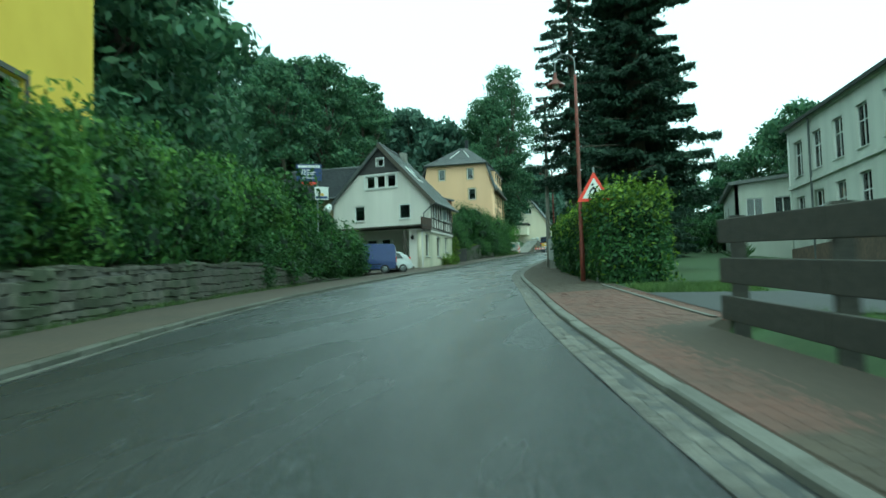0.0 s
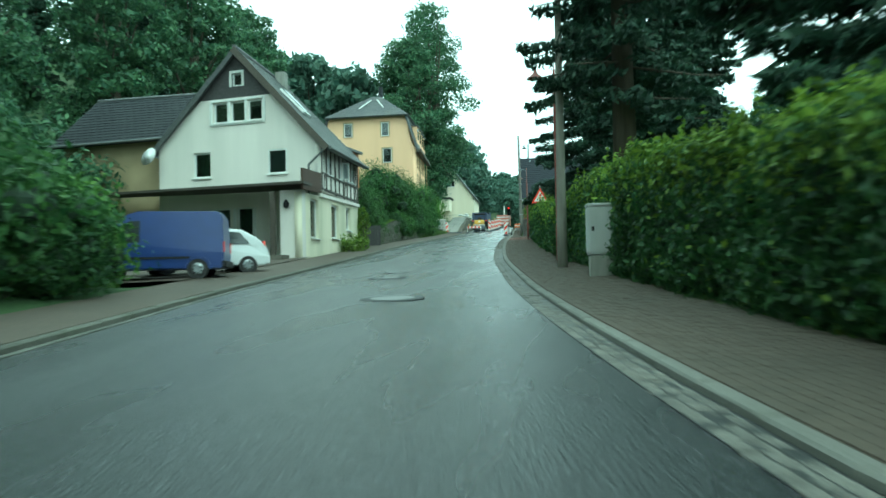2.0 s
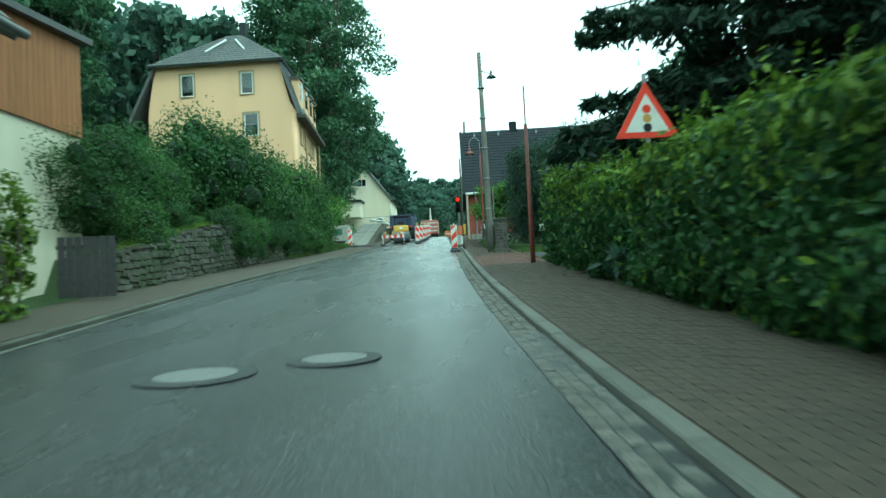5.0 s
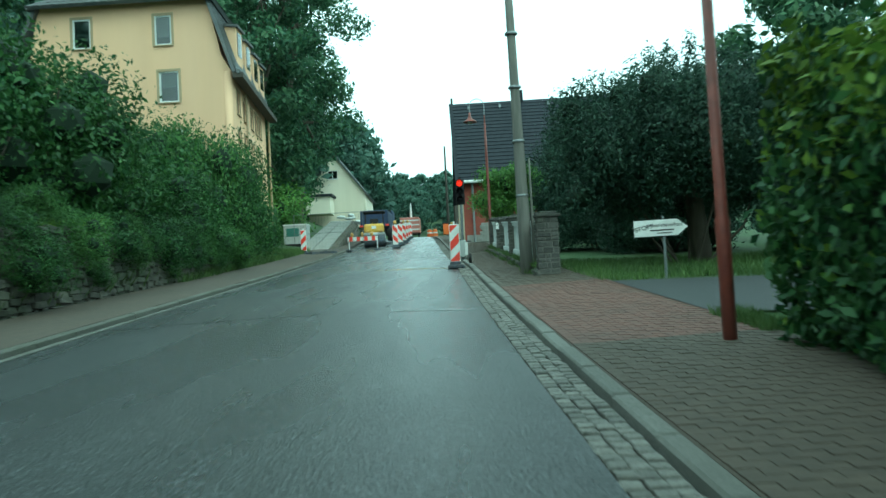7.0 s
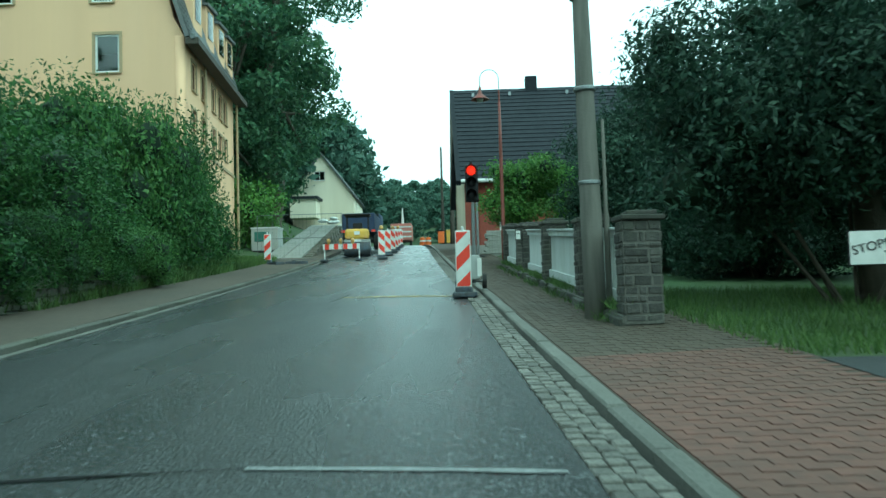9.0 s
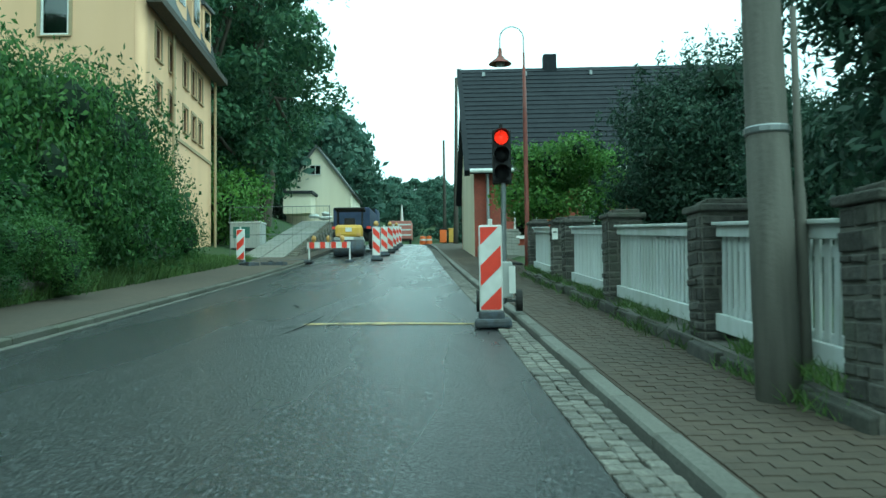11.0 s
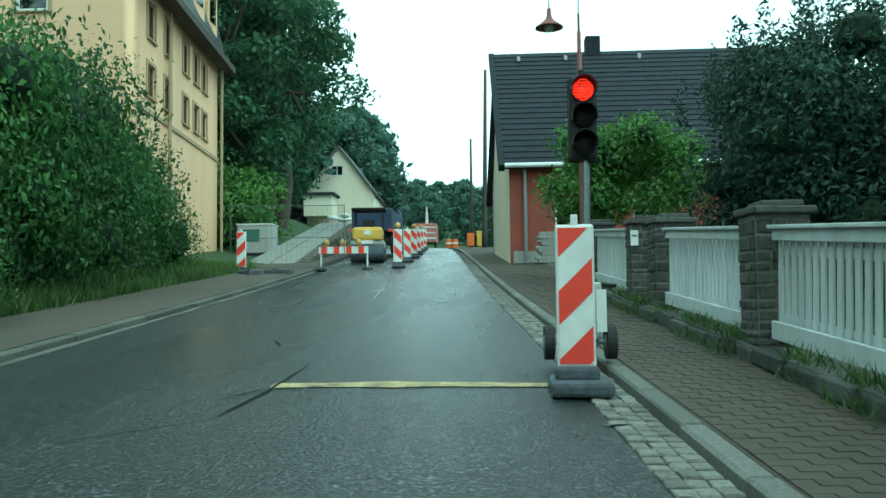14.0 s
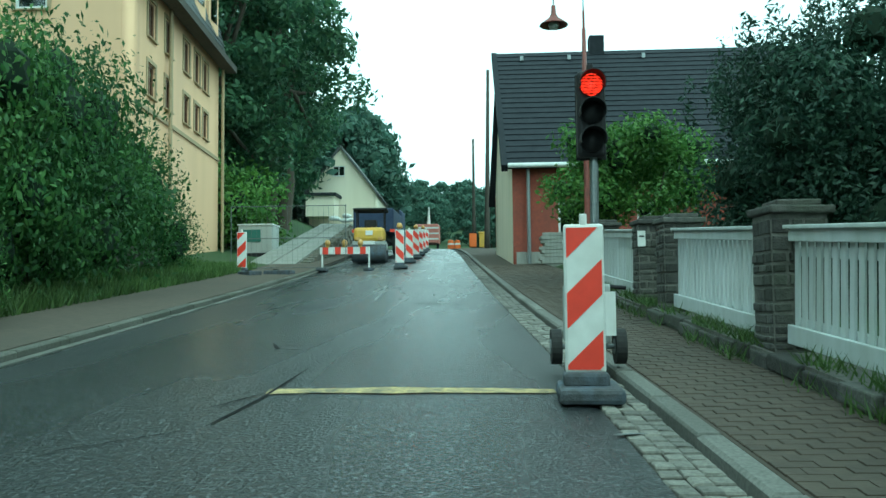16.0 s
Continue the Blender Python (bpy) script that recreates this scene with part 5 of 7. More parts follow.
for i in range(2500):
    if len(spots) > 70:
        break
    y = slope_rng.uniform(14, 215)
    d = slope_rng.uniform(0, 1) ** 1.5 * 44
    x = kl(y) - 15 - d
    if 94 < y < 127 and x > -38 or 54 < y < 76 and x > -37 or 160 < y < 190 and x > -34 or 36 < y < 58 and x > -31:
        continue
    if y < 24 and x > -24 or 128 < y < 160 and x > -27:
        continue
    if any((x - a) ** 2 + (y - b) ** 2 < 22 for a, b in spots):
        continue
    spots.append((x, y))
    k = i % 4
    tall = (17, 21, 14, 20)[k] if y < 130 else 15
    reach = math.hypot(x, y - 7) * (0.285 if x > -42 and y > 100 else 0.318)
    size = min(slope_rng.uniform(0.8, 1.3), max(0.35, (reach - ground_z(x, y)) / tall)) if y > 55 else slope_rng.uniform(0.7, 1.1)
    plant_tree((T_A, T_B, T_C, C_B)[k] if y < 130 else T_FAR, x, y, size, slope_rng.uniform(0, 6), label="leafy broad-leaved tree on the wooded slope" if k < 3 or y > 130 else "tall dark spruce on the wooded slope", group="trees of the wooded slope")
for i, (k, x, y, s) in enumerate(((T_C, -18.5, 25, 0.95), (T_B, -20, 30, 0.8), (T_C, -22.5, 33, 1.05), (T_A, -26, 36, 1.0))):
    plant_tree(k, x, y, s, i * 2.0, label="dark leafy tree on the bank near the yellow house", group="trees on the bank")
plant_tree(T_D, -23.4, 133, 1.07, 0.3, label="tall loose-crowned tree beside the pale-yellow house")
plant_tree(T_E, -24.5, 127, 1.05, 1.0, label="dense tall tree beside the pale-yellow house")
plant_tree(T_E, -25.6, 124, 0.7, 1.7, label="dense leafy tree beside the pale-yellow house")
plant_tree(T_D, -24.6, 142, 1.0, 2.0, label="tall loose-crowned tree above the road")
plant_tree(T_C, -29, 150, 1.1, 2.0, label="dense broad-leaved tree above the road")
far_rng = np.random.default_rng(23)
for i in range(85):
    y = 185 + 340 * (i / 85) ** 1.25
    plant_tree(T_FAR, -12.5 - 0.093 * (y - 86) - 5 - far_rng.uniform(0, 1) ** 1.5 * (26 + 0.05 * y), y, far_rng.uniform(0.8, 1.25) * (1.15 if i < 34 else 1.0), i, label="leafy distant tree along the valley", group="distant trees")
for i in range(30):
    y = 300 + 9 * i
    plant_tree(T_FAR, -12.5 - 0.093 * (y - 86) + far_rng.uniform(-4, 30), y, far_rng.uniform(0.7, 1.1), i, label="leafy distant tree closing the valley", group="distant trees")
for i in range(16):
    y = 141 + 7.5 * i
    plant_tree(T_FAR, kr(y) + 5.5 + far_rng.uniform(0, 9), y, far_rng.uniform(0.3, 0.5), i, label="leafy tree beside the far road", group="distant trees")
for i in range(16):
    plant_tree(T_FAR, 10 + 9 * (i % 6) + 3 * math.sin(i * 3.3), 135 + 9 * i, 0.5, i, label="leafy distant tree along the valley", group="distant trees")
for i, (x, y, s) in enumerate(((14, 84, 0.85), (20, 92, 0.9), (13, 90, 0.8), (28, 95, 1.0))):
    plant_tree(T_A, x, y, s, i, label="leafy dark tree beyond the works building", group="valley trees")
# Thickets above the stone wall and on the banks.
# mostly the darker-leaved shrubs, so leaf colour stands in for shade from trees overhead
for i in range(31):
    y = 1.5 + i * 1.3
    plant_shrub((S_D, S_A, S_D)[i % 3] if i % 5 else S_B, kl(y) - 3.45 - 0.5 * (i % 2), y, 0.85 + 0.15 * math.sin(i * 2.3), "wild green shrub on the bank above the stone wall", group="shrubs on the bank")
for i in range(16):
    y = 2 + i * 2.1
    if y < 19:
        plant_shrub(S_D, kl(y) - 4.6, y, 1.0 + 0.1 * math.sin(i), "tall dark-green shrub before the yellow house", group="shrubs on the bank")
    else:
        plant_shrub(S_C, kl(y) - 6.8 - (i % 2), y, 0.95 + 0.2 * math.sin(i * 1.7), "tall dark-green shrub on the bank", group="shrubs on the bank")
for x, y, s in ((-15.4, 42.6, 0.62), (-15.0, 41.0, 0.75), (-16.8, 42.2, 0.95), (-18.6, 43.2, 1.1), (-20.8, 44.2, 1.2), (-16.6, 39.6, 1.05), (-15.4, 38.4, 0.95), (-23, 45.5, 1.3)):
    plant_shrub(S_D, x, y, s, "rounded dark shrub at the forecourt's edge")
for i in range(15):
    y = 74.0 + i * 2.3
    if 96 < y < 98.5:
        continue
    x = kl(y) - 4.7 - 0.6 * math.sin(i * 1.9)
    plant_shrub((S_E, S_D, S_E, S_F)[i % 4], x, y, 0.82 + 0.12 * math.sin(i * 1.3) + 0.42 * smooth01(82, 88, y), "lush green shrub above the retaining wall", group="shrubs above the wall")
for i in range(8):
    y = 75 + i * 3.9
    plant_shrub(S_C if i % 2 else S_A, kl(y) - 8.2, y, 0.58 if i % 2 else 0.78, "tall green shrub on the bank below the yellow house", group="shrubs above the wall")
for i in range(4):
    y = 99 + i * 1.9
    plant_shrub((S_E, S_F)[i % 2], kl(y) - 4.3 - 0.25 * i, y, 1.15 - 0.1 * i, "lush green shrub on the bank beside the footpath", group="shrubs above the wall")
under = np.random.default_rng(17)
for i in range(36):
    y = under.uniform(26, 128)
    x = kl(y) - 12 - under.uniform(0, 1) * 26
    if 94 < y < 121 and x > -34 or 55 < y < 73 and x > -33 or 34 < y < 60 and x > -29:
        continue
    plant_shrub((S_C, S_A, S_C, S_D)[i % 4], x, y, under.uniform(0.9, 1.5), "dark undergrowth shrub on the wooded slope", group="undergrowth")
for x, y, s in ((-21.6, 120.6, 1.2), (-21.8, 122.8, 1.45)):
    plant_shrub(S_B, x, y, s, "light-green shrub beside the pale-yellow house")
bush("yew", -3.6, 94.5, 4.4, 4.4, 3.5, 121, "dense dark yew behind the lawn", leaf=0.05, material=LEAF_DARK, n=110, per=1900, long=2.0, spikes=26)
bush("yew", -5.0, 98.2, 5.4, 5, 4.85, 122, "dense dark yew behind the white fence", leaf=0.05, material=LEAF_DARK, n=120, per=1900, long=2.0, spikes=26)
bush("yew", 1.6, 91.5, 7, 6, 5.2, 123, "tall dense dark yew behind the lawn", leaf=0.08, material=LEAF_DARK, n=100, per=950, long=2.0, spikes=22)
lawn_yew = bush("yew", -4.7, 88.2, 6.6, 4.6, 4.9, 126, "tall dense dark yew on the lawn", leaf=0.05, material=LEAF_DARK, n=125, per=1900, lift=0.9, long=2.0, spikes=30)
part("trunk", tubed((0.4, 0.2, -0.3), (0.2, 0.1, 2.2), 0.24, 0.17), BARK, lawn_yew, smooth=True)
bush("shrub", -7.5, 103.2, 3.7, 3.2, 3.6, 124, "fresh light-green maple shrub leaning over the fence", material=LEAF_LIGHT, n=64, leaf=0.07, per=1500, lift=1.3)
bush("shrub", -4.95, 76.0, 3.0, 2.8, 3.6, 125, "tall leafy shrub beside the driveway", n=60, leaf=0.085, per=900, material=LEAF_HEDGE)
for i in range(5):
    plant_shrub(S_D, -2.2 + 2.6 * i, 77.0 + 0.4 * i, 1.15, "tall leafy shrub beside the driveway")
bush("shrub", -15.4, 65.6, 1.3, 6.4, 1.25, 127, "low yellow-green shrub at the house wall", material=LEAF_FRESH, leaf=0.06, n=75, per=1500)
bush("ivy", -15.75, 68.4, 0.9, 1.4, 3.0, 128, "green ivy climbing the house corner", material=LEAF_FRESH, leaf=0.07, n=80, per=1500, category="climber")
yuc = thing("yucca", Matrix.Translation((5.3, 47.8, ground_z(5.3, 47.8))), "spiky yucca on the lawn beside the works building", "plant")
yb = bmesh.new()
for i in range(46):
    a, e = i * 2.4, 0.25 + 1.1 * ((i * 0.37) % 1)
    d = Vector((math.cos(a) * math.cos(e), math.sin(a) * math.cos(e), math.sin(e)))
    sd = Vector((-math.sin(a), math.cos(a), 0)) * 0.05
    v = [yb.verts.new(q) for q in (sd, -sd, d * 0.7 - sd * 0.9 + Vector((0, 0, 0.02)), d * 1.25 - Vector((0, 0, 0.12)), d * 0.7 + sd * 0.9 + Vector((0, 0, 0.02)))]
    yb.faces.new(v)
part("leaf_rosette", yb, LEAF_BUSH, yuc)
grass(0.0, 6.5, 1.5, 11.8, 18000, 0.16, "uneven green grass strip under the wooden fence", 301, lambda y: kr(y) + 1.25)
grass(0.0, 9.0, 84.0, 91.0, 26000, 0.14, "green lawn between driveway and white fence", 302, lambda y: kr(y) + 1.75)
grass(0.05, 2.2, 17.6, 20.5, 5000, 0.14, "green grass strip before the hedge", 303, lambda y: kr(y) + 1.9)
grass(-3.9, -1.75, 90.0, 110.0, 30000, 0.22, "long wild grass on the bank beside the footpath", 304, kl)
grass(-5.0, -2.6, 73.5, 90.0, 14000, 0.2, "wild grass on top of the retaining wall", 305, kl)
grass(-2.15, -1.85, 4.0, 30.0, 5000, 0.12, "weeds at the foot of the stone wall", 306, kl)
grass(1.55, 1.9, 22.0, 76.0, 7000, 0.1, "weeds at the foot of the hedge", 307, kr)
grass(-0.1, 0.3, 77.5, 78.9, 1500, 0.12, "grass tuft at the lamp post", 308, lambda y: kr(y) + 1.9)
plant_tree(T_A, 3.2, 99.5, 0.62, 1.0, label="leafy green tree behind the dark yews")
plant_tree(T_C, 8.5, 96.0, 0.7, 2.0, label="leafy green tree behind the dark yews")
bush("yew", -2.0, 104.0, 5.5, 5.5, 4.4, 129, "dense dark yew behind the white fence", leaf=0.085, material=LEAF_DARK, n=90, per=800, long=2.0)
# Tall thicket on the bank below the yellow house, with weeds at its foot.
for i, (x, y, s, h) in enumerate(((-18.0, 92.6, 0.9, 0.8), (-18.6, 95.4, 0.95, 0.7), (-19.0, 98.2, 1.15, 1.7), (-18.4, 99.0, 0.95, 1.35), (-19.3, 100.8, 1.1, 1.6), (-19.6, 103.4, 1.0, 1.3), (-20.4, 96.5, 1.2, 1.5), (-20.8, 100.0, 1.3, 1.5), (-20.0, 92.5, 1.0, 0.75), (-21.4, 104.0, 1.0, 1.2), (-18.9, 105.6, 0.65, 0.7))):
    plant_shrub((S_E, S_E, S_F)[i % 3], x, y, s, "tall dense green shrub on the bank below the yellow house", h, "thicket on the bank")
for i, (x, y, s, h) in enumerate(((-17.7, 73.4, 0.7, 0.68), (-17.3, 75.6, 0.75, 0.75), (-18.5, 71.0, 0.6, 0.8))):
    plant_shrub((S_E, S_F, S_E)[i], x, y, s, "lush green shrub behind the house corner", h)
for i in range(11):
    y = 76.5 + i * 1.9
    plant_shrub((S_F, S_E)[i % 2], kl(y) - 2.35 - 0.1 * (i % 3), y, 0.26 + 0.08 * math.sin(i * 2.1), "small plant hanging over the retaining wall", None, "plants on the wall", zr(y) + terrace_height(y) - 0.1)
for i in range(9):
    y = 25.5 + i * 1.7
    plant_shrub((S_D, S_A)[i % 2], kl(y) - 2.55 - 0.2 * (i % 2), y, 0.62 + 0.1 * math.sin(i * 1.7), "dark shrub hanging over the foot of the bank", None, "shrubs on the bank")
for i in range(8):
    y = 14.0 + i * 2.4
    plant_shrub((S_B, S_A)[i % 2], kl(y) - 3.6, y, 0.9 + 0.12 * math.sin(i * 2.9), "wild light-green shrub above the stone wall", 1.2, "shrubs on the bank")
grass(-3.6, -2.3, 90.0, 105.0, 7000, 0.34, "tall wild grass and weeds on the bank", 311, kl)
grass(-0.22, -0.02, 84.0, 112.0, 2600, 0.06, "small weeds growing along the low kerb", 313, kl)
grass(-2.5, -2.0, 79.0, 92.0, 2500, 0.4, "long grass hanging along the wall", 312, kl)
for i in range(14):
    plant_shrub(S_C, -30.5 - 3.1 * (i % 5) + math.sin(i * 2.7), 59.0 + 3.6 * (i // 5) + 2 * math.cos(i), 1.15 + 0.25 * math.sin(i * 1.9), "dark undergrowth shrub behind the side wing", None, "undergrowth")


# ---- street furniture ----
def street_lamp(x, y, h, arm=-0.56, label="red-brown steel street lamp with a bell shade on a hooked arm", lean=0.0, rise=0.0):
    t = thing("street_lamp", Matrix.Translation((x, y, zr(y) + 0.08)) @ Matrix.Rotation(radians(lean), 4, "Y"), label, "street lamp", "street lamps")
    part("pole", lathe([(0.07, -0.3), (0.07, 1.0), (0.056, 1.05), (0.05, h * 0.75), (0.036, h)], 14), RED_STEEL, t, smooth=True)
    pts = [(0.0, h), (0.0, h + 0.35)] + [(arm / 2 + arm / 2 * math.cos(a) * -1, h + 0.35 + abs(arm) / 2 * math.sin(a)) for a in np.linspace(0.15, math.pi, 9)] + [(arm, h + 0.1)]
    bm = bmesh.new()
    for a, b in zip(pts, pts[1:]):
        tube(bm, (a[0], 0, a[1]), (b[0], 0, b[1]), 0.014, None, 8)
    part("arm", bm, METAL, t, "thin bright steel hook", m=Matrix.Translation((0, 0, rise)))
    if rise:
        part("stem", tubed((0, 0, h - 0.05), (0, 0, h + rise), 0.022), RED_STEEL, t)
    part("shade", lathe([(0.04, 0.36), (0.05, 0.2), (0.1, 0.12), (0.26, 0.0), (0.27, -0.02), (0.24, -0.02), (0.09, 0.1), (0.02, 0.14)], 22), RED_STEEL, t, "bell-shaped dull red shade", smooth=True, m=Matrix.Translation((arm, 0, h + rise - 0.25)))
    part("lens", lathe([(0.01, -0.09), (0.08, -0.07), (0.11, 0.0), (0.05, 0.05)], 16), LAMP_GLASS, t, smooth=True, m=Matrix.Translation((arm, 0, h + rise - 0.25)))
    return t


street_lamp(-0.88, 24.6, 5.8)
street_lamp(-5.0, 50.6, 5.8)
plain_post = thing("steel_post", Matrix.Translation((-7.31, 77.25, zr(77.25) + 0.08)), "plain red-brown steel post at the driveway", "post")
part("pole", lathe([(0.062, -0.3), (0.062, 1.0), (0.052, 1.05), (0.046, 3.5), (0.02, 3.52), (0.02, 4.5)], 14), RED_STEEL, plain_post, smooth=True)
street_lamp(-8.6, 101.3, 4.85, rise=0.35)


def utility_pole(x, y, h, r, material, label, lean=0.0, bands=0):
    t = thing("utility_pole", Matrix.Translation((x, y, zr(y) + 0.05)) @ Matrix.Rotation(radians(lean), 4, "Y"), label, "pole", "utility poles")
    part("pole", lathe([(r * 1.05, -0.4), (r, 1.2), (r * 0.72, h * 0.55), (r * 0.55, h)], 14), material, t, smooth=True)
    for i in range(bands):
        part("band", lathe([(r * 1.0, 0), (r * 1.06, 0.01), (r * 1.06, 0.04), (r * 1.0, 0.05)], 14), METAL, t, m=Matrix.Translation((0, 0, 1.6 + i * 1.15)))
    return t


utility_pole(-4.85, 46.8, 9.5, 0.125, POLE_WOOD, "pale weathered utility pole beside the hedge", 0.5)
pole_b = utility_pole(-8.31, 87.2, 7.6, 0.13, POLE_CONCRETE, "grey concrete utility pole with metal bands and a lamp bracket", -0.6, 5)
part("bracket", tubed((0, 0, 6.9), (0.42, 0, 6.75), 0.02), METAL, pole_b)
part("lamp_shade", lathe([(0.03, 0.28), (0.06, 0.12), (0.2, 0.0), (0.18, -0.01), (0.02, 0.06)], 16), ZINC, pole_b, smooth=True, m=Matrix.Translation((0.42, 0, 6.6)))
utility_pole(-8.14, 87.2, 2.4, 0.035, POLE_CONCRETE, "thin grey pipe pole beside the big pole")
utility_pole(-10.35, 137, 11.3, 0.17, TIMBER, "far dark wooden utility pole", 1.0)
utility_pole(-11.4, 158, 9.7, 0.17, TIMBER, "far dark wooden utility pole")

# Distribution cabinet.
cab = thing("distribution_cabinet", Matrix.Translation((-4.02, 42.8, zr(42.8) + 0.09)) @ Matrix.Rotation(0.1, 4, "Z"), "light-grey roadside cable cabinet on a concrete foot", "cabinet")
part("base", boxed((0.46, 0.32, 0.5), (0, 0, 0.13), bevel=0.015), CONCRETE, cab)
cbody = part("body", boxed((0.52, 0.36, 1.0), (0, 0, 0.89), bevel=0.02), GREY_BOX, cab)
part("lid", boxed((0.56, 0.4, 0.07), (0, 0, 1.41), bevel=0.02), GREY_BOX, cab)
part("door", boxed((0.46, 0.02, 0.9), (0, -0.185, 0.89), bevel=0.006), GREY_BOX, cbody)
part("lock", boxed((0.05, 0.03, 0.09), (-0.17, -0.2, 0.92)), BLACK, cbody)
part("side_door", boxed((0.02, 0.3, 0.9), (-0.265, 0, 0.89), bevel=0.006), GREY_BOX, cbody)


def stripes(bm, w, h, n, slant, y):
    """Slanted parallelograms clipped to a board."""
    for i in range(-2, n + 3):
        z0 = i * 2 * h / (2 * n) - 0.205
        poly = [(-w / 2, z0), (w / 2, z0 + slant), (w / 2, z0 + slant + h / (2 * n)), (-w / 2, z0 + h / (2 * n))]
        for axis_z, keep in ((0.0, 1), (h, -1)):
            out = []
            for a, b in zip(poly, poly[1:] + poly[:1]):
                ia, ib = (a[1] - axis_z) * keep >= 0, (b[1] - axis_z) * keep >= 0
                if ia:
                    out.append(a)
                if ia != ib:
                    f = (axis_z - a[1]) / (b[1] - a[1])
                    out.append((a[0] + f * (b[0] - a[0]), axis_z))
            poly = out
            if len(poly) < 3:
                break
        if len(poly) >= 3:
            bm.faces.new([bm.verts.new((x, y, z)) for x, z in poly])
    return bm


def beacon(x, y, turn, label, slant=1, lamp=True, group="warning beacons", z=None, s=1.0):
    t = thing("warning_beacon", Matrix.Translation((x, y, zr(y) + 0.02 if z is None else z)) @ Matrix.Rotation(turn, 4, "Z") @ Matrix.Scale(s, 4), label, "warning beacon", group)
    b = part("base", boxed((0.42, 0.62, 0.1), (0.02, 0.0, 0.055), bevel=0.03), RUBBER, t, "moulded dark recycled-rubber foot")
    part("shoe", boxed((0.3, 0.22, 0.1), (0, 0, 0.14), bevel=0.025), RUBBER, b)
    board = part("board", boxed((0.27, 0.05, 1.0), (0, 0, 0.68), bevel=0.02), WHITE_SIGN, t, "white plastic board")
    part("red_stripe", stripes(bmesh.new(), 0.235, 0.95, 2, 0.23 * slant, -0.029), RED_SIGN, board, "red reflective bars", m=Matrix.Translation((0, 0, 0.205)))
    part("neck", boxed((0.05, 0.04, 0.1), (0, 0, 1.2), bevel=0.01), WHITE_SIGN, board)
    if lamp:
        part("lamp", lathe([(0.02, 0), (0.085, 0.03), (0.09, 0.1), (0.06, 0.17), (0.01, 0.19)], 14), AMBER, t, "round amber warning lamp", smooth=True, m=Matrix.Translation((0, 0, 1.2)))
    return t


beacon(-9.86, 91.6, -0.05, "red and white striped beacon on a rubber foot beside the gutter", lamp=False, z=zr(91.6) - 0.03)
for i, (x, y) in enumerate(((-13.05, 110.3), (-13.15, 114.5), (-13.25, 118.5), (-13.4, 122.5), (-13.6, 127), (-13.8, 132))):
    beacon(x, y, 0.1, "red and white striped beacon along the roadworks", lamp=i % 2 == 0, slant=-1)
beacon(-17.2, 108.2, 0.0, "red and white striped beacon on the footpath", lamp=False)

# Portable traffic signal.
sig = thing("traffic_light", Matrix.Translation((-9.66, 92.6, zr(92.6) + 0.05)), "portable traffic light on a wheeled battery cart, showing red", "traffic light")
part("mast", tubed((0, 0, 0.1), (0.02, 0.0, 1.6), 0.035), METAL, sig)
cart = part("cart", boxed((0.34, 0.36, 0.46), (-0.06, 0.05, 0.4), bevel=0.02), GREY_BOX, sig, "grey battery box on wheels")
for sx in (-0.31, 0.19):
    w = part("wheel", tubed((sx - 0.04, 0, 0.14), (sx + 0.04, 0, 0.14), 0.14, None, 20), TYRE, sig)
    part("rim", tubed((sx - 0.045, 0, 0.14), (sx + 0.045, 0, 0.14), 0.06, None, 14), METAL, w)
part("axle", tubed((-0.31, 0, 0.14), (0.19, 0, 0.14), 0.02), METAL, sig)
part("handle", tubed((0.0, -0.05, 0.62), (0.24, -0.05, 0.6), 0.016), BLACK, sig)
part("card", boxed((0.08, 0.01, 0.34), (0.1, -0.16, 0.4)), WHITE_SIGN, sig, "white info card")
head = part("signal_head", boxed((0.225, 0.14, 0.69), (0, 0, 1.99), bevel=0.03), BLACK, sig, "black three-lamp signal housing")
part("back_plate", boxed((0.245, 0.02, 0.71), (0.01, 0.08, 1.99), bevel=0.01), BLACK, sig)
for i, zc in enumerate((2.215, 1.99, 1.765)):
    part("lens", lathe([(0.012, -0.02), (0.055, -0.015), (0.088, 0.0), (0.088, 0.02)], 22), RED_LIGHT if i == 0 else BLACK, head, "glowing red lens" if i == 0 else "unlit dark lens", smooth=True, m=Matrix.Translation((0, -0.075, zc)) @ Matrix.Rotation(radians(-90), 4, "X") @ Matrix.Scale(-1, 4, (0, 0, 1)))
    vis = bmesh.new()
    for k in range(14):
        a0, a1 = math.pi * (-0.1 + 1.2 * k / 14), math.pi * (-0.1 + 1.2 * (k + 1) / 14)
        q = [(0.098 * math.cos(a0), -0.07, zc + 0.098 * math.sin(a0)), (0.098 * math.cos(a1), -0.07, zc + 0.098 * math.sin(a1)), (0.098 * math.cos(a1), -0.2, zc + 0.098 * math.sin(a1)), (0.098 * math.cos(a0), -0.2, zc + 0.098 * math.sin(a0))]
        r = [(x * 1.07, yy, zc + (zz - zc) * 1.07) for x, yy, zz in q]
        qv, rv = [vis.verts.new(p) for p in q], [vis.verts.new(p) for p in r]
        vis.faces.new(qv)
        vis.faces.new(rv[::-1])
        vis.faces.new((qv[3], qv[2], rv[2], rv[3]))
    bmesh.ops.remove_doubles(vis, verts=vis.verts[:], dist=0.0002)
    part("visor", vis, BLACK, head)
part("antenna", boxed((0.05, 0.05, 0.07), (0.0, 0.0, 2.37), bevel=0.01), BLACK, head)
part("mast", tubed((0.02, 0, 1.55), (0.02, 0.03, 1.7), 0.03), METAL, sig)

# Triangular warning signs.
def triangle(side, y, z, r):
    h = side * 0.866
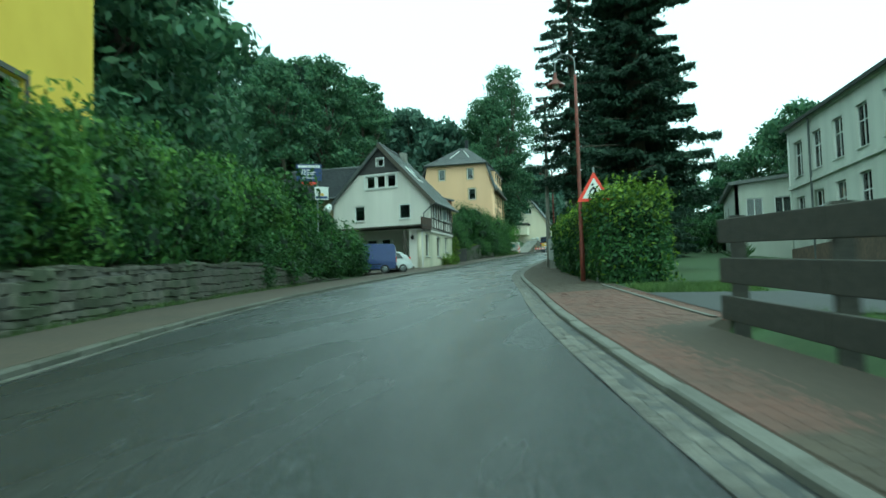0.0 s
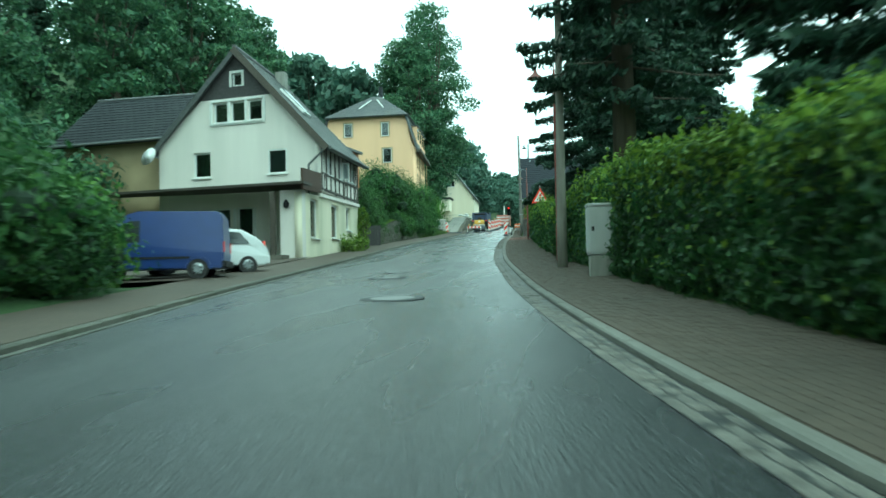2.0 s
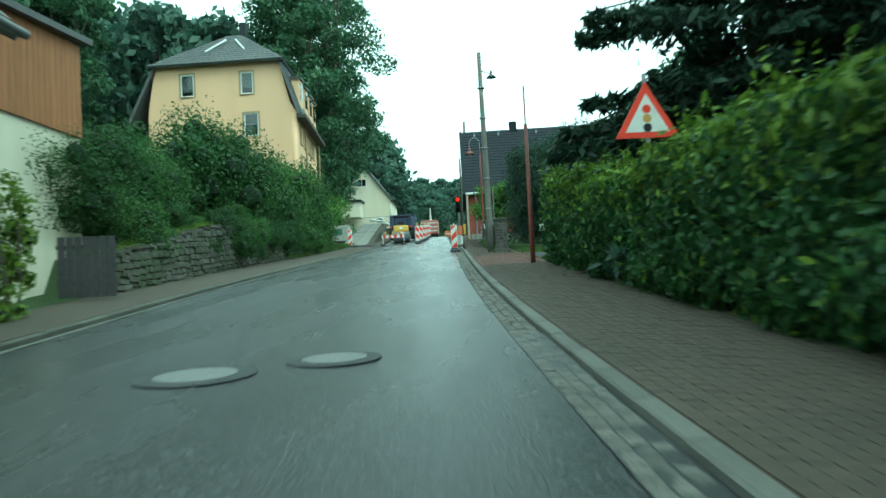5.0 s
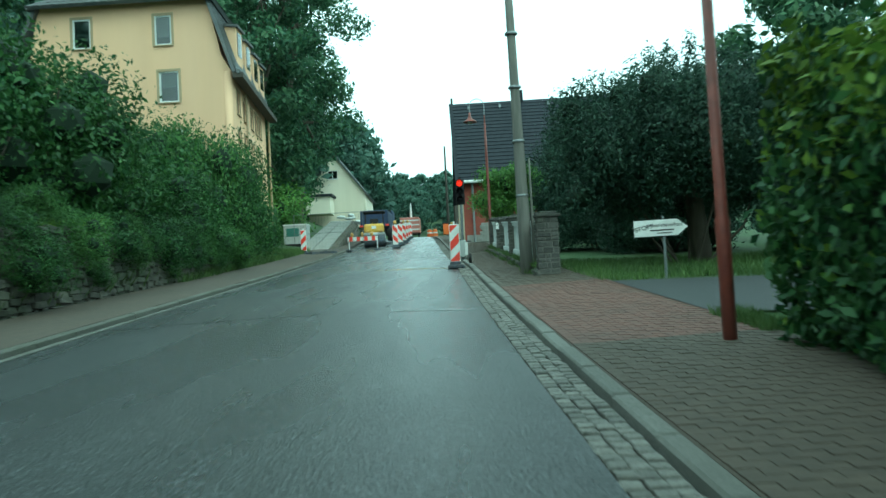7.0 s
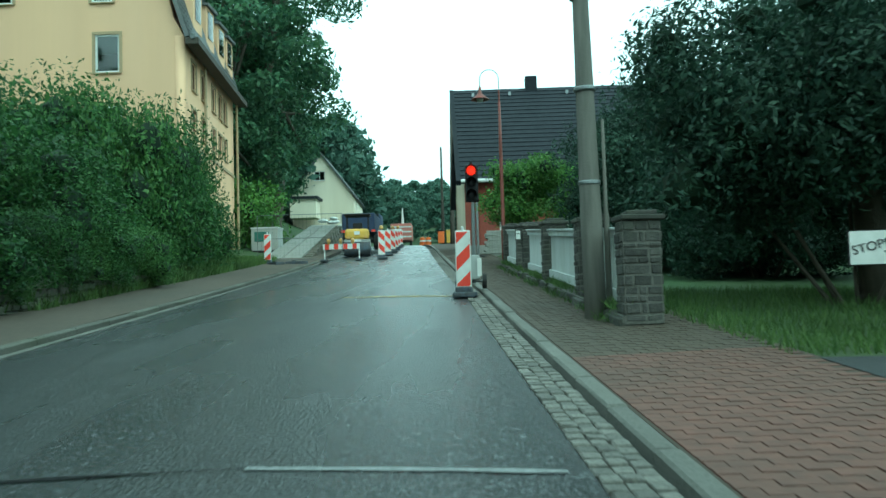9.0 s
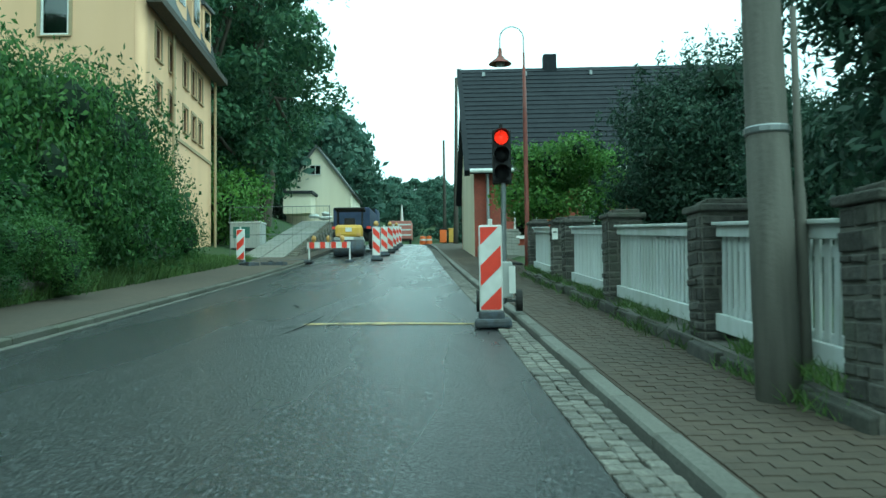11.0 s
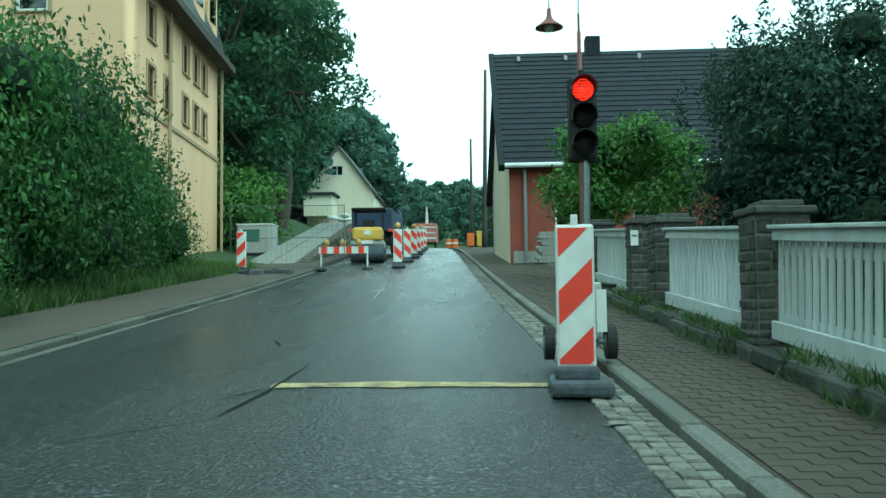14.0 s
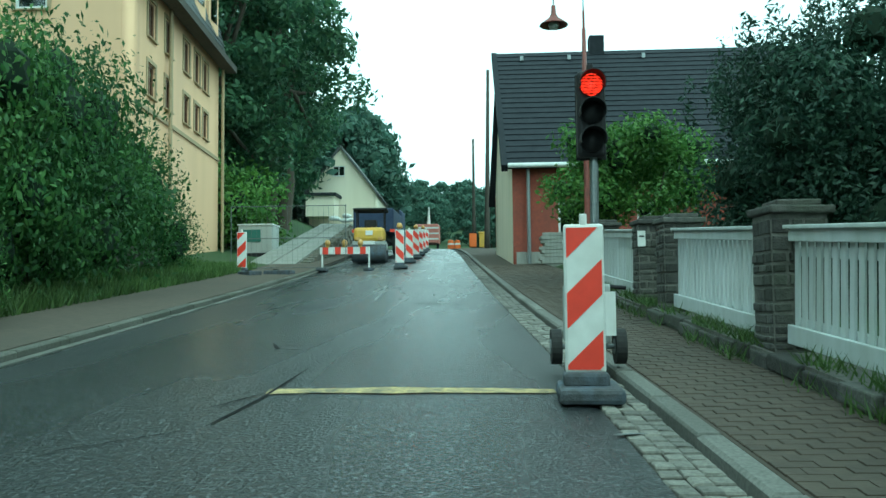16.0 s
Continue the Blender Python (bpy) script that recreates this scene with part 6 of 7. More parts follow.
    return prism([(-side / 2, z), (side / 2, z), (0, z + h)], y, y + r)


def warning_sign(x, y, turn, label):
    t = thing("warning_sign", Matrix.Translation((x, y, zr(y) + 0.08)) @ Matrix.Rotation(turn, 4, "Z"), label, "road sign", "triangular warning signs")
    part("post", tubed((0, 0.04, 0), (0, 0.04, 3.0), 0.03), METAL, t)
    part("plate", triangle(0.9, 0.0, 2.1, 0.02), RED_SIGN, t, "red border")
    part("field", triangle(0.62, -0.004, 2.18, 0.004), WHITE_SIGN, t, "white field")
    return t


tri = warning_sign(-0.37, 23.2, 0.2, "red-bordered triangular roadworks sign on a post in the hedge")
dig = bmesh.new()
for a, b, r in (((-0.02, 2.48), (0.04, 2.38), 0.03), ((0.04, 2.38), (0.1, 2.22), 0.025), ((0.03, 2.38), (-0.05, 2.22), 0.025), ((-0.02, 2.46), (-0.12, 2.36), 0.018), ((-0.02, 2.52), (-0.05, 2.56), 0.03), ((-0.05, 2.42), (-0.17, 2.24), 0.012)):
    tube(dig, (a[0], -0.006, a[1]), (b[0], -0.006, b[1]), r, r, 6)
part("symbol", dig, BLACK, tri, "plain black work symbol")
tri_b = warning_sign(-6.15, 67.8, 0.1, "red-bordered triangular traffic-light sign standing in the hedge")
for z, m_ in ((2.5, RED_SIGN), (2.37, AMBER), (2.24, BLACK)):
    part("signal_dot", lathe([(0.06, 0.0), (0.06, 0.004)], 16), m_, tri_b, m=Matrix.Translation((0, -0.005, z)) @ Matrix.Rotation(radians(90), 4, "X"))

# Arrow sign on the lawn.
arrow = thing("arrow_sign", Matrix.Translation((-6.2, 84.2, zr(84.2) + 0.1)) @ Matrix.Rotation(-0.12, 4, "Z"), "white arrow-shaped sales sign on a thin post in the lawn", "sign")
part("post", tubed((0.05, 0.04, -0.1), (0.05, 0.04, 1.0), 0.025), METAL, arrow)
part("board", prism([(-0.45, 0.66), (0.28, 0.66), (0.45, 0.8), (0.28, 0.94), (-0.45, 0.94)], -0.012, 0.012), WHITE_SIGN, arrow)
part("rim", prism([(-0.46, 0.65), (0.285, 0.65), (0.465, 0.8), (0.285, 0.95), (-0.46, 0.95)], 0.0, 0.02), BLACK, arrow)


def lettering(parent, words, size, at, material, turn=0.0, label=""):
    cu = bpy.data.curves.new("lettering", "FONT")
    cu.body, cu.size, cu.extrude = words, size, 0.001
    ob = bpy.data.objects.new("lettering", cu)
    scene.collection.objects.link(ob)
    me = bpy.data.meshes.new_from_object(ob.evaluated_get(bpy.context.evaluated_depsgraph_get()))
    bpy.data.objects.remove(ob)
    bpy.data.curves.remove(cu)
    me.transform(Matrix.Translation(at) @ Matrix.Rotation(radians(90), 4, "X") @ Matrix.Rotation(turn, 4, "Z"))
    me.materials.clear()
    me.materials.append(material)
    return put("lettering", me, parent, None, label)


lettering(arrow, "STOP!", 0.11, (-0.43, -0.016, 0.74), BLACK, 0.22)
lettering(arrow, "Betriebsverkauf", 0.085, (-0.17, -0.016, 0.82), BLACK)
bars = bmesh.new()
box(bars, (0.4, 0.002, 0.02), (0.02, -0.015, 0.76))
box(bars, (0.25, 0.002, 0.015), (0.06, -0.015, 0.71))
part("text_bar", bars, BLACK, arrow)


# ---- stone walls, fences ----
def stone_wall(name, line, y0, y1, height, depth, seed, label, material, single=0, side=-1):
    """A dry-stone wall along a line x(y); stones stand proud of a dark mortar core. side: the way its face looks."""
    r = random.Random(seed)
    mid = (y0 + y1) / 2
    t = tagged(thing(name, Matrix.Translation((line(mid), mid, zr(mid))), label, "wall"), kind="structure")
    inv = t.matrix_basis.inverted()
    v, f = [], []
    m = max(2, int((y1 - y0) / 0.7))
    for j in range(m + 1):
        y = y0 + (y1 - y0) * j / m
        x, z, h = line(y), zr(y) - 0.1, height(y)
        for dx, dz in ((0, 0), (0, h + 0.08), (depth, h + 0.08), (depth, 0)):
            v.append(inv @ Vector((x + side * -dx, y, z + dz)))
    for j in range(m):
        for i in range(3):
            k = j * 4 + i
            f.append((k, k + 1, k + 5, k + 4))
    f += [(0, 1, 2, 3), tuple(m * 4 + i for i in (3, 2, 1, 0))]
    put("core", mesh_from("core", v, f, MORTAR), t)
    meshes = []
    for i in range(10):
        bm = bmesh.new()
        bmesh.ops.create_cube(bm, size=1)
        for q in bm.verts:
            q.co += Vector((r.uniform(-0.1, 0.1), r.uniform(-0.07, 0.07), r.uniform(-0.12, 0.12)))
        bmesh.ops.bevel(bm, geom=bm.edges[:], offset=0.07, segments=1, affect="EDGES")
        meshes.append(bm_mesh("stone", bm, material))
    places = []
    z = 0.0
    while z < 2.2:
        ch = r.uniform(0.09, 0.19)
        y = y0 - r.uniform(0, 0.3)
        while y < y1:
            ln = r.uniform(0.18, 0.5)
            if z + ch * 0.6 < height(y + ln / 2):
                places.append((y + ln / 2, z + ch / 2 + r.uniform(-0.015, 0.015), ln, ch))
            y += ln + 0.015
        z += ch + 0.008
    tops = [(y, height(y) + 0.03, r.uniform(0.35, 0.6), 0.08) for y in np.arange(y0, y1, 0.5)] if single == 0 else []
    places += tops
    places.sort(key=lambda q: abs(q[0] - (y0 if seed % 2 else (y0 + y1) / 2)))
    rv, rf = [], []
    for n, (y, z, ln, ch) in enumerate(places):
        x = line(y) + side * r.uniform(0.0, 0.05)
        mtx = inv @ Matrix.Translation((x - side * 0.06, y, zr(y) + z)) @ Euler((r.uniform(-0.06, 0.06), r.uniform(-0.08, 0.08), r.uniform(-0.05, 0.05))).to_matrix().to_4x4() @ Matrix.Diagonal((0.2, ln * 0.97, ch * 0.95, 1))
        me = meshes[n % 10]
        if n < 290:
            put("stone", me, t, mtx)
        else:
            base = len(rv)
            rv += [mtx @ q.co for q in me.vertices]
            rf += [tuple(base + i for i in q.vertices) for q in me.polygons]
    if rv:
        tagged(put("stone_rest", mesh_from("stone_rest", rv, rf, material), t), kind="stuff")
    return t


stone_wall("wall_bank", lambda y: kl(y) - 2.05, 3.0, 36.0, lambda y: 0.95 * (1 - smooth01(22, 37, y)) + 0.12 * noise.noise((y * 0.5, 2, 2)), 1.3, 1, "low dry-stone retaining wall with mossy field stones", STONE_MOSSY, side=1)
stone_wall("wall_terrace", lambda y: kl(y) - 1.75 - 0.25 * smooth01(74, 84, y), 73.0, 98.0, lambda y: terrace_height(y) + 0.1 * noise.noise((y * 0.6, 5, 2)), 1.3, 2, "dry-stone retaining wall overgrown at its far end", STONE_MOSSY, side=1)
stone_wall("wall_rubble", lambda y: kl(y) - 3.35 - 0.15 * math.sin(y), 92.5, 105.5, lambda y: 0.85 + 0.3 * noise.noise((y * 0.5, 7, 2)), 0.9, 4, "tumbled rubble stones under the shrubs of the bank", STONE_MOSSY, side=1)
bin_gate = thing("garden_gate", Matrix.Translation((-16.0, 71.5, zr(71.5) + 0.1)) @ Matrix.Rotation(0.25, 4, "Z"), "dark grey boarded gate beside the stone wall", "gate")
for i in range(7):
    part("board", boxed((0.13, 0.03, 1.15), (-0.45 + i * 0.15, 0, 0.62)), SHINGLE_DARK, bin_gate)
for z in (0.3, 1.0):
    part("rail", boxed((1.1, 0.04, 0.08), (0, 0.035, z)), SHINGLE_DARK, bin_gate)

rng = np.random.default_rng(320)
ty = rng.uniform(73.2, 88.0, 12000)
tx = np.array([kl(y) for y in ty]) - rng.uniform(2.0, 3.4, len(ty))
tz = np.array([zr(y) + terrace_height(y) for y in ty]) + 0.02
tagged(new("grass", blades("grass", np.stack([tx, ty, tz], 1), 0.17, LEAF_FRESH, 0.5)), "bright yellow-green grass on top of the terrace wall", "grass", kind="stuff")
for i in range(26):
    y = 74.5 + i * 0.85
    plant_shrub((S_F, S_E, S_D)[i % 3], kl(y) - 2.05 - 0.08 * (i % 2), y, (0.17 + 0.07 * math.sin(i * 2.7)) * (1 + 0.9 * smooth01(78, 84, y)), "small weed rooted in the joints of the wall", None, "plants on the wall", zr(y) + terrace_height(y) * (0.25 + 0.5 * ((i * 0.618) % 1)))

# Dark timber rail fence at the start.
rail_fence = thing("rail_fence", Matrix.Translation((2.6, 7, zr(7))), "dark weathered timber fence with broad horizontal rails", "fence")
rf = rail_fence.matrix_basis.inverted()
fx = lambda y: kr(y) + 0.55
for y in (10.7, 8.4, 6.1, 3.8, 1.5, -0.8):
    part("post", boxed((0.16, 0.16, 1.7), rf @ Vector((fx(y) + 0.95, y, zr(y) + 0.37))), WOOD_FENCE, rail_fence)
for a in ((10.9, 8.4), (8.4, 6.1), (6.1, 3.8), (3.8, 1.5), (1.5, -0.8)):
    for z, h in ((1.07, 0.25), (0.66, 0.26), (0.27, 0.25)):
        p0, p1 = Vector((fx(a[0]) + 0.84, a[0], zr(a[0]) + z)), Vector((fx(a[1]) + 0.84, a[1], zr(a[1]) + z))
        d = p1 - p0
        part("rail", boxed((d.length - 0.01, 0.06, h), bevel=0.01), WOOD_FENCE, rail_fence, m=rf @ Matrix.Translation((p0 + p1) / 2) @ Matrix.Rotation(math.atan2(d.y, d.x), 4, "Z") @ Matrix.Rotation(-math.atan2(d.z, d.xy.length), 4, "Y"))


# White picket fence between stone pillars.
def stone_pillar(x, y, h, w=0.56, seed=0):
    r = random.Random(seed)
    t = thing("stone_pillar", Matrix.Translation((x, y, zr(y) + 0.05)), "dark rubble-stone fence pillar with a flat stone cap", "pillar", "fence pillars")
    part("core", boxed((w - 0.004, w - 0.004, h), (0, 0, h / 2)), MORTAR, t)
    z = 0.02
    while z < h - 0.05:
        ch = min(r.uniform(0.055, 0.13), h - z)
        for sx, sy, ln, ax in ((0, -1, w, 0), (-1, 0, w, 1), (0, 1, w, 0), (1, 0, w, 1)):
            cuts = [-ln / 2, -ln / 2 + r.uniform(0.22, 0.42) * ln, r.uniform(0.05, 0.25) * ln, ln / 2]
            if r.random() < 0.4:
                cuts.pop(r.choice((1, 2)))
            for a, b in zip(cuts, cuts[1:]):
                c, l = (a + b) / 2, b - a - 0.022
                size = (l, 0.07, ch - 0.02) if ax == 0 else (0.07, l, ch - 0.02)
                at = (c if ax == 0 else sx * (w / 2 - 0.03), sy * (w / 2 - 0.03) if ax == 0 else c, z + ch / 2)
                out = Vector((sx, sy, 0)) * r.uniform(-0.004, 0.014)
                part("stone", boxed(size, Vector(at) + out, Euler((r.uniform(-0.06, 0.06), r.uniform(-0.06, 0.06), r.uniform(-0.06, 0.06))).to_matrix(), bevel=0.009), STONE_DARK, t)
        z += ch
    part("cap", boxed((w + 0.07, w + 0.09, 0.06), (0.01, 0, h + 0.035), Euler((0.02, 0.015, 0.03)).to_matrix(), bevel=0.014), STONE_DARK, t)
    part("cap_stone", boxed((w * 0.8, w * 0.8, 0.05), (0.03, 0.02, h + 0.09), bevel=0.012), STONE_DARK, t)
    return t


def fence_x(y):
    """Street face of the white panels."""
    return -8.25 - 0.04 * (y - 92.3)


for i, (y, h) in enumerate(((86.5, 1.14), (89.1, 1.15), (92.5, 1.15), (95.58, 1.12), (96.83, 1.12), (100.1, 1.12))):
    stone_pillar(fence_x(y) + 0.09, y, h, 0.42, 40 + i)


def picket_panel(y0, y1):
    mid = (y0 + y1) / 2
    x = fence_x(mid)
    slope = (zr(y1) - zr(y0)) / (y1 - y0)
    t = thing("picket_panel", Matrix.Translation((x, mid, zr(mid) + 0.05)) @ Matrix.Rotation(radians(92.3), 4, "Z") @ Matrix.Rotation(-math.atan(slope), 4, "Y"), "white painted picket panel weathered green at its foot", "fence", "white fence panels")
    ln = y1 - y0
    part("top_board", boxed((ln, 0.05, 0.09), (0, 0.02, 1.0), bevel=0.006), FENCE_PAINT, t)
    part("cover_board", boxed((ln + 0.06, 0.11, 0.03), (0, 0.02, 1.06), bevel=0.006), FENCE_PAINT, t)
    part("bottom_board", boxed((ln, 0.04, 0.14), (0, 0.03, 0.27), bevel=0.006), FENCE_PAINT, t)
    n = int(ln / 0.115)
    me = bm_mesh("picket", boxed((0.068, 0.02, 0.76), bevel=0.004), FENCE_PAINT)
    rr = random.Random(int(y0 * 10))
    for i in range(n):
        put("picket", me, t, Matrix.Translation((-ln / 2 + (i + 0.5) * ln / n, -0.005, 0.62 + rr.uniform(-0.008, 0.008))) @ Matrix.Rotation(rr.uniform(-0.02, 0.02), 4, "Y"))
    for z in (0.35, 0.88):
        part("back_rail", boxed((ln, 0.05, 0.07), (0, -0.04, z)), FENCE_PAINT, t)
    return t


for a, b in ((86.73, 88.88), (89.33, 92.27), (92.73, 95.35), (97.06, 99.87)):
    picket_panel(a, b)
for i, (a, b) in enumerate(((86.3, 95.9), (96.5, 100.4))):
    pl_ = thing("fence_plinth", Matrix.Translation((fence_x((a + b) / 2) + 0.05, (a + b) / 2, zr((a + b) / 2))) @ Matrix.Rotation(math.atan(0.04), 4, "Z") @ Matrix.Rotation(math.atan(0.081), 4, "X"), "low mossy stone plinth under the white fence", "plinth")
    rr = random.Random(70 + i)
    part("core", boxed((0.42, b - a, 0.3), (0, 0, 0.02)), MORTAR, pl_)
    y = -(b - a) / 2
    while y < (b - a) / 2 - 0.2:
        ln = rr.uniform(0.3, 0.7)
        part("stone", boxed((0.2, ln - 0.02, 0.12), (-0.15 + rr.uniform(-0.03, 0.03), y + ln / 2, 0.1 + rr.uniform(-0.03, 0.02)), Euler((0, rr.uniform(-0.05, 0.05), rr.uniform(-0.03, 0.03))).to_matrix(), bevel=0.015), STONE_DARK, pl_)
        y += ln
rng = np.random.default_rng(310)
wy = rng.uniform(86.3, 100.3, 5200)
wy = wy[(np.sin(wy * 2.1) + np.sin(wy * 5.3) + rng.normal(0, 0.6, len(wy))) > 0.1]
wx = fence_x(wy) - 0.1 + rng.normal(0, 0.07, len(wy)) - 0.1 * (rng.random(len(wy)) < 0.4)
wz = np.array([zr(y) for y in wy]) + 0.06 + 0.13 * (wx > fence_x(wy) - 0.2)
tagged(new("grass", blades("grass", np.stack([wx, wy, wz], 1), 0.11, GRASS, 0.6)), "weeds along the mossy fence plinth", "grass", kind="stuff")
plate_ = thing("house_sign", Matrix.Translation((-8.52, 96.58, zr(96.6) + 1.0)), "small white plate on the gate pillar", "plate")
part("plate", boxed((0.1, 0.015, 0.2), (0, 0, 0), bevel=0.003), WHITE_SIGN, plate_)
part("text_bar", boxed((0.06, 0.004, 0.02), (0, -0.01, 0.03)), BLACK, plate_)


# ---- vehicles ----
def wheel(parent, x, y, r, side, cap):
    w = part("wheel", tubed((x, y - 0.09, r), (x, y + 0.09, r), r, None, 24), TYRE, parent)
    part("rim", lathe([(0.02, 0.0), (r * 0.3, 0.015), (r * 0.62, 0.0), (r * 0.66, -0.03)], 20), cap, w, "silver wheel cover", smooth=True, m=Matrix.Translation((x, y + side * 0.092, r)) @ Matrix.Rotation(radians(-90 * side), 4, "X"))
    for k in range(7):
        a = k * 2 * math.pi / 7
        part("slot", boxed((r * 0.1, 0.01, r * 0.22), (x + math.cos(a) * r * 0.42, y + side * 0.106, r + math.sin(a) * r * 0.42), Euler((0, -a + math.pi / 2, 0)).to_matrix()), BLACK, w)
    return w


def shell(profile, width, belt, tumble, bevel=0.04):
    """A car body from its side outline: straight below the belt line, leaning in above it."""
    bm = bmesh.new()
    rows = []
    for y in (-1, -0.6, 0, 0.6, 1):
        ring = []
        for x, z in profile:
            hw = width / 2 - max(0, z - belt) * tumble - max(0, 0.45 - z) * 0.12
            crown = 0.03 * (1 - y * y) if z > belt else 0.0
            ring.append(bm.verts.new((x, y * hw, z + crown)))
        rows.append(ring)
    n = len(profile)
    for a, b in zip(rows, rows[1:]):
        for i in range(n):
            bm.faces.new((a[i], a[(i + 1) % n], b[(i + 1) % n], b[i]))
    bm.faces.new(rows[0][::-1])
    bm.faces.new(rows[-1])
    bmesh.ops.recalc_face_normals(bm, faces=bm.faces[:])
    sharp = [e for e in bm.edges if e.calc_face_angle(0) > 0.5]
    bmesh.ops.bevel(bm, geom=sharp, offset=bevel, segments=2, affect="EDGES")
    return bm


def side_pane(pts, width, belt, tumble, side):
    bm = bmesh.new()
    vs = [bm.verts.new((x, side * (width / 2 - max(0, z - belt) * tumble + 0.006), z)) for x, z in pts]
    bm.faces.new(vs)
    return bm


CAR_GLASS = mat("dark_car_glass", (0.03, 0.036, 0.036), (0.035, 0.04, 0.04), 4, 0.06, spec=0.8)
# Blue van: x towards its front.
van = thing("van", Matrix.Translation((-14.95, 45.0, zr(45.0) + 0.06)) @ Matrix.Rotation(radians(197), 4, "Z") @ Matrix.Scale(0.87, 4), "dark-blue panel van parked on the forecourt", "van")
VP = [(-1.95, 0.3), (-1.98, 0.75), (-1.93, 1.8), (-1.8, 1.93), (0.4, 1.95), (0.72, 1.84), (1.02, 1.5), (1.34, 1.12), (1.9, 0.94), (2.1, 0.72), (2.12, 0.3)]
part("body", shell(VP, 1.68, 0.95, 0.11), BLUE_VAN, van, smooth=False)
for sd in (-1, 1):
    part("side_window", side_pane([(0.32, 1.06), (1.22, 1.06), (0.86, 1.5), (0.62, 1.66), (0.32, 1.68)], 1.68, 0.95, 0.11, sd), CAR_GLASS, van)
    for x in (-1.25, 1.35):
        wheel(van, x, sd * 0.76, 0.29, sd, METAL)
        bm = bmesh.new()
        for k in range(12):
            a = math.pi * (k + 0.5) / 12
            box(bm, (0.1, 0.03, 0.05), (x + math.cos(a) * 0.36, sd * 0.845, 0.29 + math.sin(a) * 0.36), Euler((0, -a + math.pi / 2, 0)).to_matrix())
        part("wheel_arch", bm, BLUE_VAN, van)
    part("rub_strip", boxed((1.9, 0.02, 0.06), (-0.1, sd * 0.85, 0.62)), BLACK, van)
    part("tail_light", boxed((0.03, 0.12, 0.3), (-1.975, sd * 0.74, 0.92), bevel=0.008), RED_SIGN, van)
    part("door_mirror", boxed((0.1, 0.16, 0.14), (0.95, sd * 0.9, 1.06), bevel=0.03), BLACK, van)
part("windscreen", slab([(0.79, -0.6, 1.8), (0.79, 0.6, 1.8), (1.32, 0.72, 1.17), (1.32, -0.72, 1.17)], 0.02), CAR_GLASS, van)
part("bumper", boxed((0.14, 1.66, 0.2), (-1.98, 0, 0.42), bevel=0.03), BLACK, van)
part("bumper", boxed((0.14, 1.66, 0.24), (2.08, 0, 0.42), bevel=0.03), BLACK, van)
# Small white hatchback behind it.
hatch = thing("hatchback", Matrix.Translation((-14.9, 47.4, zr(47.4) + 0.04)) @ Matrix.Rotation(radians(220), 4, "Z") @ Matrix.Scale(0.92, 4), "small white hatchback parked beside the blue van", "car")
HP = [(-1.78, 0.28), (-1.86, 0.55), (-1.78, 0.85), (-1.5, 1.12), (-1.05, 1.36), (-0.3, 1.42), (0.25, 1.36), (0.95, 0.98), (1.65, 0.86), (1.86, 0.65), (1.88, 0.28)]
part("body", shell(HP, 1.62, 0.86, 0.2), WHITE_CAR, hatch)
for sd in (-1, 1):
    part("side_window", side_pane([(-1.25, 0.93), (0.75, 0.93), (0.2, 1.29), (-0.35, 1.33), (-0.95, 1.28)], 1.62, 0.86, 0.2, sd), CAR_GLASS, hatch)
    for x in (-1.18, 1.2):
        wheel(hatch, x, sd * 0.735, 0.28, sd, METAL)
    part("tail_light", boxed((0.06, 0.16, 0.3), (-1.72, sd * 0.68, 0.88), bevel=0.01), RED_SIGN, hatch)
    part("door_mirror", boxed((0.1, 0.14, 0.11), (0.7, sd * 0.85, 0.98), bevel=0.03), WHITE_CAR, hatch)
part("rear_window", slab([(-1.52, -0.58, 1.13), (-1.52, 0.58, 1.13), (-1.1, 0.5, 1.37), (-1.1, -0.5, 1.37)], 0.015), CAR_GLASS, hatch)
part("windscreen", slab([(0.3, -0.52, 1.37), (0.3, 0.52, 1.37), (0.93, 0.66, 1.02), (0.93, -0.66, 1.02)], 0.015), CAR_GLASS, hatch)
part("bumper", boxed((0.14, 1.6, 0.26), (-1.82, 0, 0.45), bevel=0.04), WHITE_CAR, hatch)

# ---- board sign above the shrubs ----
ad = thing("sign_board", Matrix.Translation((-13.3, 33.9, zr(33.9) - 0.4)) @ Matrix.Rotation(0.5, 4, "Z"), "blue advertising board with pale lines above a small white board", "sign")
for x in (-0.35, 0.35):
    part("post", tubed((x, 0.06, -0.2), (x, 0.06, 5.6), 0.035), METAL, ad)
part("board", boxed((1.08, 0.04, 0.72), (0, 0, 5.2), bevel=0.006), SIGN_BLUE, ad, "dark blue board")
for k in range(9):
    part("title_bar", boxed((0.085, 0.004, 0.11), (-0.42 + k * 0.105, -0.024, 5.46)), WHITE_SIGN, ad)
for k, w in enumerate((0.5, 0.62, 0.55, 0.48, 0.6)):
    part("text_bar", boxed((w, 0.004, 0.03), (-0.35 + w / 2, -0.024, 5.3 - k * 0.085)), WHITE_SIGN, ad)
part("red_strip", boxed((0.62, 0.03, 0.12), (0.0, 0.0, 4.72)), RED_SIGN, ad)
wb = part("white_board", boxed((0.58, 0.03, 0.56), (0.52, 0.0, 4.3), bevel=0.005), WHITE_SIGN, ad)
part("picture_bars", boxed((0.5, 0.004, 0.1), (0.52, -0.02, 4.12)), SIGN_BLUE, wb)
part("picture_spot", boxed((0.14, 0.004, 0.12), (0.54, -0.02, 4.25)), YELLOW_PAINT, wb)

